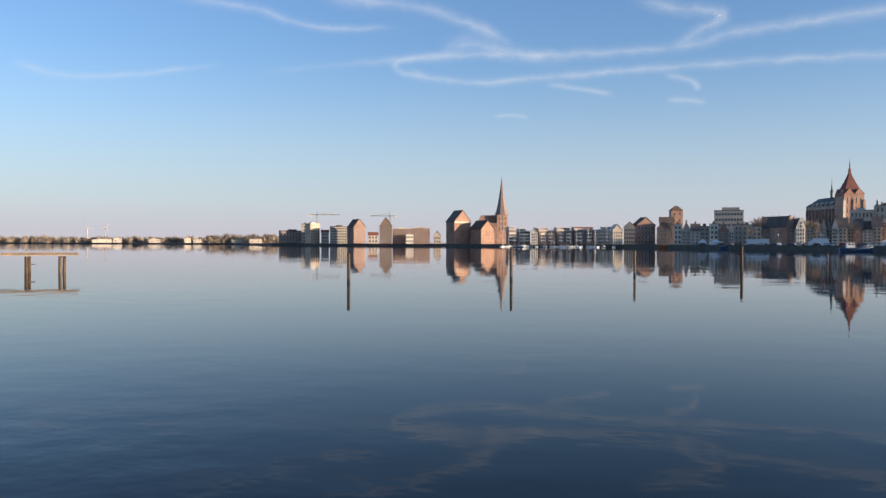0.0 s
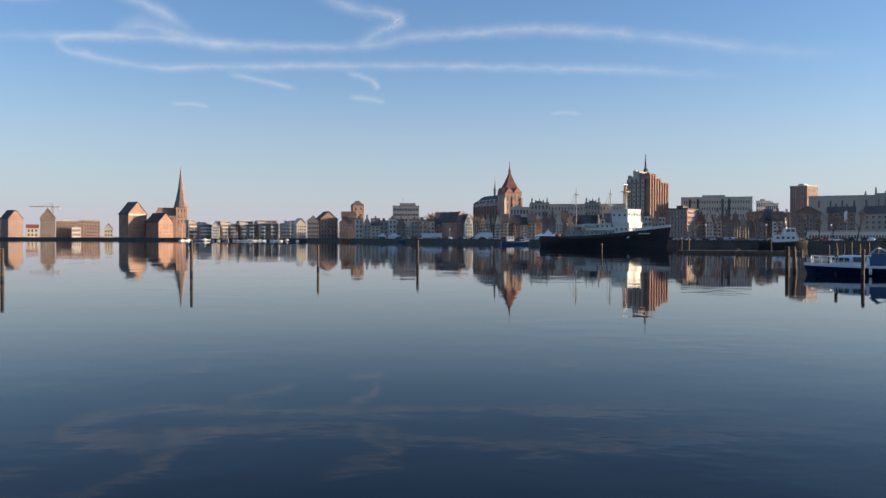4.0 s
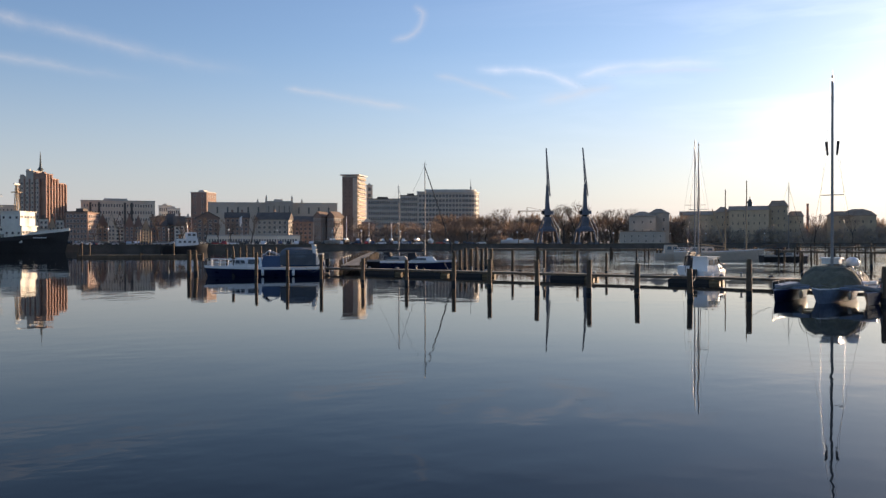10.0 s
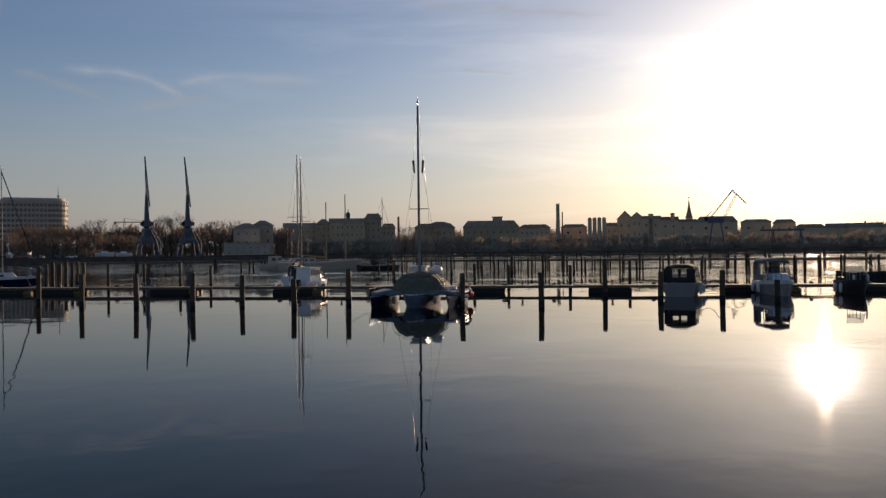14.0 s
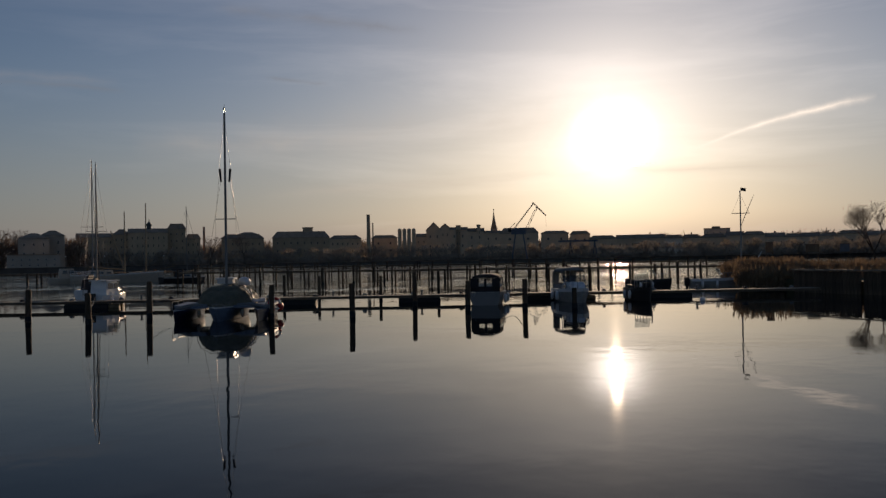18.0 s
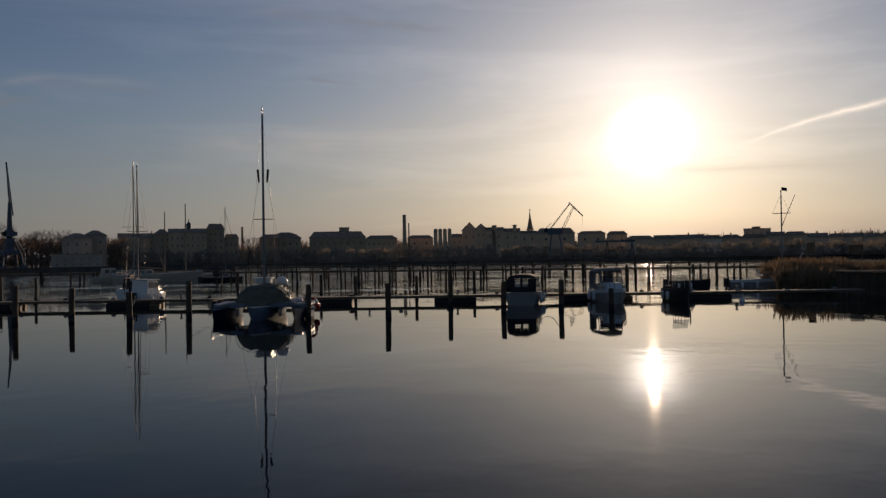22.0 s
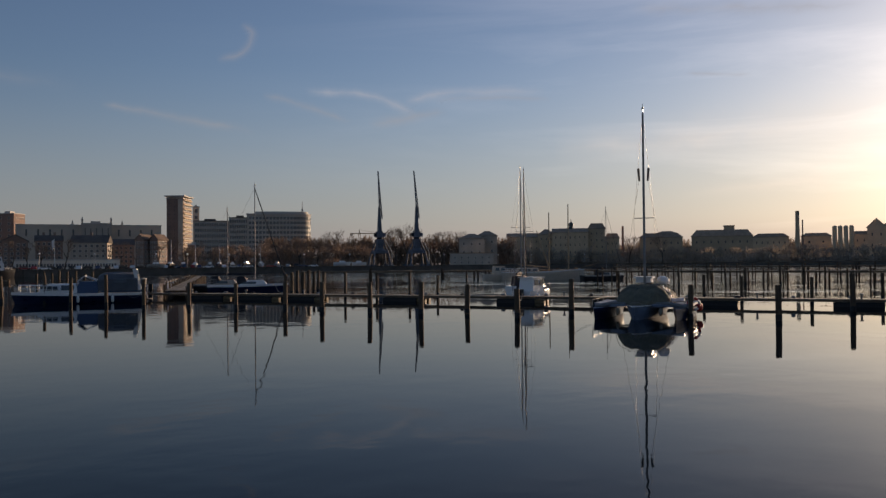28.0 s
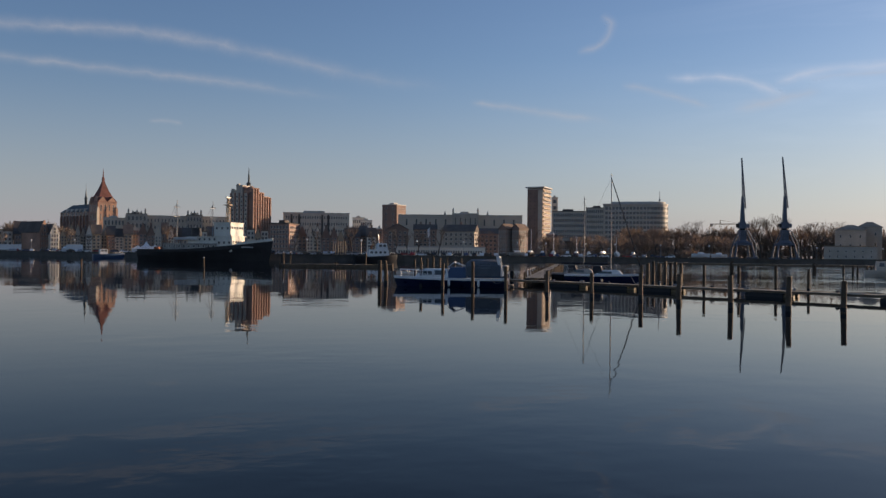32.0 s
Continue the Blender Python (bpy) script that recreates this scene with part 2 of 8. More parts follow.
M["rose"] = material("pale_rose_stucco", (0.64, 0.465, 0.305), 0.8, vary=0.15, scale=0.2, fine=3)
M["tent"] = material("slate_grey_tent_cloth", (0.10, 0.115, 0.13), 0.9, vary=0.25, scale=1.2, fine=30, bump=0.3)
M["buff"] = material("buff_mast_paint", (0.42, 0.29, 0.17), 0.6, vary=0.25, scale=0.6, fine=4)
M["roofd"] = material("dark_slate_roof", (0.13, 0.11, 0.095), 0.88, vary=0.3, scale=0.3, fine=6, rand=0.2, spec=0.15)
M["roofl"] = material("pale_metal_roof", (0.52, 0.48, 0.42), 0.7, vary=0.15, scale=0.2, fine=3)
M["spire"] = material("brown_slate_spire", (0.23, 0.175, 0.15), 0.6, vary=0.25, scale=0.2, fine=3)
M["copper"] = material("weathered_copper", (0.085, 0.10, 0.095), 0.6, metal=0.2, vary=0.25, scale=0.3, fine=4)
M["glass"] = material("window_glass", (0.075, 0.08, 0.085), 0.14, vary=0.3, scale=0.2, fine=1, bump=0, spec=0.6)
M["window_trim"] = material("window_frames", (0.66, 0.62, 0.55), 0.5, vary=0.1, bump=0)
M["land"] = material("quay_ground", (0.10, 0.092, 0.078), 0.9, vary=0.3, scale=0.02, fine=0.6)
M["bank"] = material("grassy_bank", (0.09, 0.085, 0.04), 0.95, vary=0.35, scale=0.3, fine=6, bump=0.5)
M["quay"] = material("wet_quay_stone", (0.095, 0.088, 0.076), 0.8, vary=0.35, scale=0.25, fine=3, bump=0.4)
M["wood"] = material("weathered_timber", (0.16, 0.115, 0.075), 0.85, vary=0.4, scale=1.5, fine=14, bump=0.4, stretch=(1, 1, 0.15), rand=0.25)
M["pile"] = material("tarred_pile", (0.10, 0.068, 0.042), 0.8, vary=0.5, scale=1.2, fine=10, bump=0.5, stretch=(1, 1, 0.2), rand=0.3)
M["plank"] = material("grey_planks", (0.30, 0.25, 0.19), 0.85, vary=0.35, scale=1.0, fine=12, bump=0.3, rand=0.25)
M["float"] = material("yellow_floats", (0.21, 0.15, 0.08), 0.6, vary=0.3, scale=1, fine=8)
M["gel"] = material("white_gelcoat", (0.76, 0.76, 0.74), 0.3, vary=0.06, scale=1, fine=10, bump=0.03, spec=0.5)
M["navy"] = material("navy_hull_paint", (0.006, 0.013, 0.045), 0.3, vary=0.25, scale=1, fine=8, bump=0.03, spec=0.5)
M["bluep"] = material("blue_hull_paint", (0.035, 0.075, 0.15), 0.4, vary=0.2, scale=1, fine=8, bump=0.03)
M["blackh"] = material("black_ship_paint", (0.026, 0.025, 0.026), 0.5, vary=0.4, scale=0.2, fine=2, bump=0.1)
M["shipw"] = material("cream_ship_paint", (0.72, 0.69, 0.60), 0.5, vary=0.12, scale=0.2, fine=2, bump=0.05)
M["canvas"] = material("grey_canvas", (0.19, 0.20, 0.20), 0.9, vary=0.2, scale=1.2, fine=30, bump=0.3)
M["canvasg"] = material("olive_tarpaulin", (0.19, 0.18, 0.125), 0.75, vary=0.45, scale=1.4, fine=25, bump=0.5, thin=0.18)
M["fadedb"] = material("faded_blue_paint", (0.15, 0.20, 0.27), 0.5, vary=0.35, scale=1.2, fine=9, bump=0.05)
M["canvasd"] = material("dark_canvas", (0.035, 0.032, 0.035), 0.85, vary=0.3, scale=1.4, fine=25, bump=0.3)
M["alu"] = material("anodised_mast", (0.26, 0.25, 0.235), 0.65, metal=0.0, vary=0.1, bump=0)
M["wire"] = material("rigging_wire", (0.22, 0.21, 0.20), 0.4, metal=0.6, vary=0.1, bump=0)
M["steel"] = material("blue_grey_crane_steel", (0.13, 0.145, 0.17), 0.8, metal=0.0, vary=0.3, scale=0.4, fine=3)
M["rust"] = material("rusty_orange_steel", (0.36, 0.13, 0.05), 0.75, vary=0.35, scale=0.5, fine=4)
M["red"] = material("red_paint", (0.50, 0.05, 0.04), 0.5, vary=0.2, bump=0.03)
M["black"] = material("black_rubber", (0.02, 0.02, 0.02), 0.7, vary=0.2, bump=0.05)
M["bark"] = material("winter_bark", (0.085, 0.062, 0.045), 0.9, vary=0.35, scale=1, fine=10, bump=0.5, rand=0.2)
M["twig"] = material("bare_twigs", (0.25, 0.18, 0.13), 0.95, vary=0.3, scale=0.4, fine=3, bump=0, rand=0.25, thin=0.28)
# paler than the bare twigs: the haze over far woods is in this colour
M["scrub"] = material("haze_pale_scrub", (0.38, 0.31, 0.24), 0.95, vary=0.25, scale=0.05, fine=0.6, bump=0, thin=0.32)
M["reed"] = material("dry_reed", (0.31, 0.215, 0.13), 0.9, vary=0.35, scale=0.8, fine=9, bump=0, thin=0.32)
M["lampm"] = material("lamp_post_paint", (0.25, 0.26, 0.26), 0.5, vary=0.15, bump=0)


def clear_glass():
    """Thin clear panes: mostly see-through, glossy at a slant."""
    m = bpy.data.materials.new("clear_panes")
    m.use_nodes = True
    t = m.node_tree
    t.nodes.clear()
    tr = t.nodes.new("ShaderNodeBsdfTransparent")
    tr.inputs["Color"].default_value = (0.75, 0.77, 0.78, 1)
    gl = t.nodes.new("ShaderNodeBsdfGlossy")
    gl.inputs["Roughness"].default_value = 0.05
    fr = t.nodes.new("ShaderNodeFresnel")
    fr.inputs["IOR"].default_value = 1.45
    mx = t.nodes.new("ShaderNodeMixShader")
    t.links.new(fr.outputs[0], mx.inputs[0])
    t.links.new(tr.outputs[0], mx.inputs[1])
    t.links.new(gl.outputs[0], mx.inputs[2])
    o = t.nodes.new("ShaderNodeOutputMaterial")
    t.links.new(mx.outputs[0], o.inputs["Surface"])
    return m


M["clear"] = clear_glass()
for k, c in (("carw", (0.75, 0.75, 0.74)), ("cars", (0.35, 0.36, 0.37)), ("carb", (0.03, 0.05, 0.11)), ("carr", (0.30, 0.03, 0.03)), ("cark", (0.02, 0.02, 0.022))):
    M[k] = material("car_paint_" + k, c, 0.25, vary=0.08, bump=0, spec=0.6)


# ---- building blocks ----
class Shape:
    """Gathers vertices and faces of one mesh."""

    def __init__(self):
        self.v, self.f, self.m = [], [], []

    def face(self, idx, mat=0):
        self.f.append(tuple(idx))
        self.m.append(mat)

    def add(self, pts, faces, mat=0):
        o = len(self.v)
        self.v += [tuple(p) for p in pts]
        for f in faces:
            self.face([o + i for i in f], mat)
        return self

    def box(self, c, s, rz=0.0, mat=0, taper=1.0):
        x, y, z = (k / 2 for k in s)
        ca, sa = math.cos(rz), math.sin(rz)
        pts = []
        for dz, k in ((-z, 1.0), (z, taper)):
            for dx, dy in ((-x, -y), (x, -y), (x, y), (-x, y)):
                dx, dy = dx * k, dy * k
                pts.append((c[0] + dx * ca - dy * sa, c[1] + dx * sa + dy * ca, c[2] + dz))
        return self.add(pts, [(3, 2, 1, 0), (4, 5, 6, 7), (0, 1, 5, 4), (1, 2, 6, 5), (2, 3, 7, 6), (3, 0, 4, 7)], mat)

    def span(self, a, b, mat=0):
        """The box between two corners."""
        return self.box([(p + q) / 2 for p, q in zip(a, b)], [abs(q - p) for p, q in zip(a, b)], 0, mat)

    def tube(self, a, b, r0, r1=None, n=8, mat=0, cap=True):
        r1 = r0 if r1 is None else r1
        a, b = Vector(a), Vector(b)
        d = (b - a).normalized()
        u = d.orthogonal().normalized()
        w = d.cross(u)
        pts = []
        for p, r in ((a, r0), (b, r1)):
            for i in range(n):
                t = 2 * math.pi * i / n
                pts.append(p + (u * math.cos(t) + w * math.sin(t)) * r)
        faces = [(i, (i + 1) % n, n + (i + 1) % n, n + i) for i in range(n)]
        if cap:
            faces += [tuple(reversed(range(n))), tuple(range(n, 2 * n))]
        return self.add(pts, faces, mat)

    def blade(self, a, b, w0, w1, turn, mat=0):
        """A flat stalk or twig from a to b, its width turned by an angle about the vertical."""
        u = Vector((math.cos(turn), math.sin(turn), 0))
        a, b = Vector(a), Vector(b)
        return self.add([a - u * w0, a + u * w0, b + u * w1, b - u * w1], [(0, 1, 2, 3)], mat)

    def loft(self, rings, mat=0, closed=True, cap=True):
        n = len(rings[0])
        pts = [p for r in rings for p in r]
        faces = []
        for k in range(len(rings) - 1):
            for i in range(n if closed else n - 1):
                j = (i + 1) % n
                faces.append((k * n + i, k * n + j, (k + 1) * n + j, (k + 1) * n + i))
        if cap:
            faces += [tuple(reversed(range(n))), tuple(range((len(rings) - 1) * n, len(rings) * n))]
        return self.add(pts, faces, mat)

    def lathe(self, profile, n=12, at=(0, 0, 0), mat=0):
        rings = [[(at[0] + r * math.cos(2 * math.pi * i / n), at[1] + r * math.sin(2 * math.pi * i / n), at[2] + z) for i in range(n)] for r, z in profile]
        return self.loft(rings, mat)

    def prism(self, outline, y0, y1, mat=0):
        """An outline in x, z pushed through from y0 to y1."""
        return self.loft([[(x, y0, z) for x, z in outline], [(x, y1, z) for x, z in outline]], mat)

    def slab(self, outline, z0, z1, mat=0):
        """An outline in x, y raised from z0 to z1."""
        return self.loft([[(x, y, z0) for x, y in outline], [(x, y, z1) for x, y in outline]], mat)

    def mesh(self, name, mats, smooth=False):
        me = bpy.data.meshes.new(name)
        me.from_pydata(self.v, [], self.f)
        for m in mats if isinstance(mats, (list, tuple)) else [mats]:
            me.materials.append(M[m])
        if len(me.materials) > 1:
            me.polygons.foreach_set("material_index", self.m)
        bm = bmesh.new()
        bm.from_mesh(me)
        bmesh.ops.recalc_face_normals(bm, faces=bm.faces)
        bm.to_mesh(me)
        bm.free()
        if smooth:
            me.shade_smooth()
        return me


def thing(name, at, label, category, group="", turn=0.0, kind=""):
    e = new(name)
    e.empty_display_size = 0.5
    e.matrix_world = Matrix.Translation(at) @ Matrix.Rotation(radians(turn), 4, "Z")
    return tagged(e, label, category, group, kind)


def part(name, shape, mats, parent, label="", smooth=False):
    me = shape.mesh(name, mats, smooth) if isinstance(shape, Shape) else shape
    o = new(name, me)
    o.parent = parent
    return tagged(o, label)


def put(name, me, parent, at, rz=0.0, scale=(1, 1, 1)):
    """A part on a mesh that is shared with others."""
    o = new(name, me)
    o.parent = parent
    o.location, o.rotation_euler, o.scale = at, (0, 0, rz), scale
    return o


def single(name, shape, mats, at, label, category, group="", turn=0.0, kind="", smooth=False):
    o = new(name, shape.mesh(name, mats, smooth))
    o.matrix_world = Matrix.Translation(at) @ Matrix.Rotation(radians(turn), 4, "Z")
    return tagged(o, label, category, group, kind)


SPREAD = 1.0105      # scale of the bearings of the plan


def P(az, d, z=0.0):
    a = radians(az * SPREAD)
    return Vector((d * math.sin(a), d * math.cos(a), z))


def Z(slope, d):
    return EYE + slope * 1.012 * d


def W(az0, az1, d):
    return 2 * d * math.tan(radians(abs(az1 - az0) * SPREAD / 2))


# ---- water and land ----
ring = Shape()
steps = [0, 4, 12, 30, 70, 150, 300, 700, 1500, 3000, 4900]
rings = []
for r in steps[1:]:
    rings.append([(r * math.cos(2 * math.pi * i / 64), r * math.sin(2 * math.pi * i / 64), 0) for i in range(64)])
ring.loft(rings, cap=False)
ring.add([(0, 0, 0)] + rings[0], [(0, i + 1, (i + 1) % 64 + 1) for i in range(64)])
single("water", ring, "water", (0, 0, 0), "calm blue harbour water mirroring sky and town", "water", kind="structure", smooth=True)

QUAY = [(-75, 2300), (-60, 2300), (-46, 1500), (-43.6, 1000), (-32, 800), (-20.5, 640), (-12, 470), (-7, 400), (0, 320), (4, 300), (12, 305), (20, 330), (30, 374), (42, 468), (55, 520), (65, 540), (75, 560), (84, 580), (96, 600), (110, 620)]


def quay_at(az):
    for (a0, d0), (a1, d1) in zip(QUAY, QUAY[1:]):
        if a0 <= az <= a1:
            return d0 + (d1 - d0) * (az - a0) / (a1 - a0)
    return QUAY[-1][1]


LAND = 2.0
edge = [P(a, d) for a, d in QUAY]
outer = [P(a, 4850) for a in (110, 90, 70, 50, 30, 10, -10, -30, -50, -75)]
s = Shape()
s.slab([(p.x, p.y) for p in edge + outer], -1, LAND)
single("ground", s, "land", (0, 0, 0), "flat paved quayside and town ground across the water", "ground", kind="structure")
# stone quay wall, in lengths along the shore
quay = thing("quay_wall", P(20, 325, 0), "dark wet stone quay wall with a pale coping", "quay wall", kind="structure")
back = quay.matrix_world.inverted()
for (a0, d0), (a1, d1) in zip(QUAY[3:], QUAY[4:]):
    n = max(2, int((a1 - a0) / 2.0))
    for i in range(n):
        p, q = (P(a0, d0).lerp(P(a1, d1), k / n) for k in (i, i + 1))
        d = (q - p).normalized()
        out_ = Vector((d.y, -d.x, 0)) if Vector((d.y, -d.x, 0)).dot(p) < 0 else Vector((-d.y, d.x, 0))
        s = Shape()
        for off, z0, z1, m in ((0.6, -0.8, LAND + 0.02, 0), (0.85, LAND + 0.02, LAND + 0.3, 1)):
            a, b = p + out_ * off, q + out_ * off
            c, e = q - out_ * 1.5, p - out_ * 1.5
            s.slab([tuple((back @ v).xy) for v in (a, b, c, e)], z0, z1, m)
        part("wall_length", s, ["quay", "land"], quay)

# near bank with reeds, and the bank on which the camera stands
s = Shape()
NEAR = [P(83.9, 96), P(84.6, 84), P(86, 78), P(88.5, 71), P(92, 66), P(97, 63), P(105, 44), P(112, 20), P(100, 6), P(45, 2.0), P(-45, 2.0), P(-85, 6), P(-90, 40), P(285, 300), P(286, 4800), P(250, 4800), P(210, 4800), P(170, 4800), P(130, 4800), P(112, 4800), P(111, 600), P(104, 300), P(93, 190), P(86.5, 150)]
s.slab([(p.x, p.y) for p in NEAR], -1, 0.9)
single("bank", s, "bank", (0, 0, 0), "low grassy shore bank edged with reeds", "bank", kind="structure")


# ---- the town ----
def window_mesh(w, h, trim_key="window_trim"):
    """A window in one piece: a frame with its pane set back."""
    s = Shape()
    t = max(0.09, 0.09 * w)
    a, b = (-w / 2 - t, -t), (w / 2 + t, h + t)
    c, d = (-w / 2, 0.0), (w / 2, h)
    pts = []
    for (x0, z0), (x1, z1), y in ((a, b, 0.05), (a, b, -0.14), (c, d, -0.14), (c, d, -0.05)):
        pts += [(x0, y, z0), (x1, y, z0), (x1, y, z1), (x0, y, z1)]
    o = len(s.v)
    s.v += pts
    for r in range(3):
        for i in range(4):
            j = (i + 1) % 4
            s.face((o + r * 4 + i, o + r * 4 + j, o + r * 4 + 4 + j, o + r * 4 + 4 + i), 1)
    s.face((o + 12, o + 13, o + 14, o + 15), 0)
    return s.mesh("window", ["glass", trim_key])


WIN = {}


def window(w, h, trim_key="window_trim"):
    key = (round(w, 1), round(h, 1), trim_key)
    if key not in WIN:
        WIN[key] = window_mesh(key[0], key[1], trim_key)
    return WIN[key]


def face_windows(parent, x0, x1, z0, z1, nx, nz, fill=(0.5, 0.55), y=0.0, side="front", xs=0.0, trim_key="window_trim"):
    """Rows of windows on a front (along x at y) or on a side wall (along y at x = xs)."""
    if nx < 1 or nz < 1:
        return
    cx, cz = (x1 - x0) / nx, (z1 - z0) / nz
    me = window(cx * fill[0], cz * fill[1], trim_key)
    if nx * nz >= 70:      # one band of windows for each storey
        band = Shape()
        for i in range(nx):
            for f in me.polygons:
                band.add([(x0 + cx * (i + 0.5) + me.vertices[v].co.x, me.vertices[v].co.y, me.vertices[v].co.z) for v in f.vertices], [tuple(range(len(f.vertices)))], f.material_index)
        row_me = band.mesh("window_band", ["glass", trim_key])
        for j in range(nz):
            z = z0 + cz * (j + 0.25)
            if side == "front":
                tagged(put("window_band", row_me, parent, (0, y - 0.03, z)), kind="stuff")
            elif side == "right":
                tagged(put("window_band", row_me, parent, (xs + 0.03, 0, z), math.pi / 2), kind="stuff")
            else:
                tagged(put("window_band", row_me, parent, (xs - 0.03, 0, z), -math.pi / 2), kind="stuff")
        return
    for j in range(nz):
        for i in range(nx):
            u, z = x0 + cx * (i + 0.5), z0 + cz * (j + 0.25)
            if side == "front":
                put("window", me, parent, (u, y - 0.03, z))
            elif side == "right":
                put("window", me, parent, (xs + 0.03, u, z), math.pi / 2)
            else:
                put("window", me, parent, (xs - 0.03, u, z), -math.pi / 2)


def building(az0, az1, d, top, label, category="house", name="house", depth=14.0, wall="plaster", roof="flat", ridge=None, roofmat="rooft",
             nx=4, nz=3, sx=0, turn=0.0, base=LAND, fill=(0.5, 0.55), chimneys=0, group="", trim_key="window_trim"):
    """A building whose front spans two bearings at a distance; top and ridge are slopes of sight."""
    mid = (az0 + az1) / 2
    w = W(az0, az1, d)
    zt = Z(top, d) - base
    b = thing(name, P(mid, d, base), label, category, group, -mid * SPREAD + turn)
    x = w / 2
    s = Shape()
    if roof == "flat":
        s.span((-x, 0, 0), (x, depth, zt))
        part("wall", s, wall, b)
        s = Shape()
        s.span((-x - 0.25, -0.25, zt), (x + 0.25, depth + 0.25, zt + 0.5))
        if w < 60 and zt > 8:
            s.span((-x * 0.4, depth * 0.3, zt + 0.5), (x * 0.25, depth * 0.7, zt + 2.0))
        part("roof", s, roofmat, b)
    else:
        zr = Z(ridge, d) - base
        e = 0.5
        if roof == "gable":       # gable towards the water
            s.prism([(-x, 0), (x, 0), (x, zt), (0, zr), (-x, zt)], 0, depth)
            part("wall", s, wall, b)
            s = Shape()
            for sg in (-1, 1):
                s.prism([(sg * (x + e), zt - e * (zr - zt) / x), (0, zr + 0.05), (0, zr + 0.5), (sg * (x + e), zt - e * (zr - zt) / x + 0.45)], -0.4, depth + 0.4)
            part("roof", s, roofmat, b)
        elif roof == "clipped":    # half-hipped gable towards the water
            zc = zt + (zr - zt) * 0.84
            xc = x * 0.17
            s.prism([(-x, 0), (x, 0), (x, zt), (xc, zc), (-xc, zc), (-x, zt)], 0, depth)
            part("wall", s, wall, b)
            s = Shape()
            s.loft([[(-x - e, -0.3, zt), (-xc, -0.3, zc + 0.2), (xc, -0.3, zc + 0.2), (x + e, -0.3, zt), (x + e, -0.3, zt + 0.5), (xc, -0.3, zc + 0.7), (-xc, -0.3, zc + 0.7), (-x - e, -0.3, zt + 0.5)],
                    [(-x - e, depth, zt), (-xc, depth, zc + 0.2), (xc, depth, zc + 0.2), (x + e, depth, zt), (x + e, depth, zt + 0.5), (xc, depth, zc + 0.7), (-xc, depth, zc + 0.7), (-x - e, depth, zt + 0.5)]])
            s.add([(-xc, -0.3, zc + 0.6), (xc, -0.3, zc + 0.6), (0, depth * 0.22, zr), (-xc, depth, zc + 0.6), (xc, depth, zc + 0.6), (0, depth, zr)], [(0, 1, 2), (0, 2, 5, 3), (1, 4, 5, 2)])
            part("roof", s, roofmat, b)
        elif roof == "mansard":    # steep slopes to a broad flat top
            k = min(0.28 * x, 3.2)
            s.span((-x, 0, 0), (x, depth, zt))
            part("wall", s, wall, b)
            s = Shape()
            s.loft([[(-q, r0, z_), (q, r0, z_), (q, depth - r0, z_), (-q, depth - r0, z_)] for q, r0, z_ in ((x + 0.4, -0.4, zt - 0.1), (x + 0.4, -0.4, zt + 0.25), (x - k, k, zr - 0.3), (x - k, k, zr))])
            part("roof", s, roofmat, b)
        elif roof in ("eaves", "hip"):   # ridge along the water front
            ins = 0 if roof == "eaves" else min(x * 0.8, depth / 2)
            s.span((-x, 0, 0), (x, depth, zt))
            if roof == "eaves":
                for sg in (-1, 1):
                    s.add([(sg * x, 0, zt), (sg * x, depth, zt), (sg * x, depth / 2, zr)], [(0, 1, 2)])
            part("wall", s, wall, b)
            s = Shape()
            s.add([(-x - e, -e, zt - 0.2), (x + e, -e, zt - 0.2), (x + e, depth + e, zt - 0.2), (-x - e, depth + e, zt - 0.2),
                   (-x - e + ins * 1.05, depth / 2, zr + 0.25), (x + e - ins * 1.05, depth / 2, zr + 0.25)],
                  [(0, 1, 5, 4), (1, 2, 5), (2, 3, 4, 5), (3, 0, 4), (3, 2, 1, 0)])
            part("roof", s, roofmat, b)
    zw1 = zt - 0.6
    face_windows(b, -x * 0.94, x * 0.94, zt / max(nz, 1) * 0.12, zw1, nx, nz, fill, trim_key=trim_key)
    if sx:
        face_windows(b, depth * 0.06, depth * 0.94, zt / max(nz, 1) * 0.12, zw1, sx, nz, fill, side="right", xs=x, trim_key=trim_key)
    for i in range(chimneys):
        s = Shape()
        zc = (Z(ridge, d) - base) if ridge and roof != "flat" else zt + 0.5
        s.span((-0.5, 0, -2.0), (0.5, 0.8, 1.3))
        s.span((-0.6, -0.1, 1.3), (0.6, 0.9, 1.55))
        c = part("chimney", s, "brickd", b)
        c.location = (-x + w * (i + 0.7) / (chimneys + 0.4), depth * 0.5, zc)
    return b


RNG = random.Random(5)


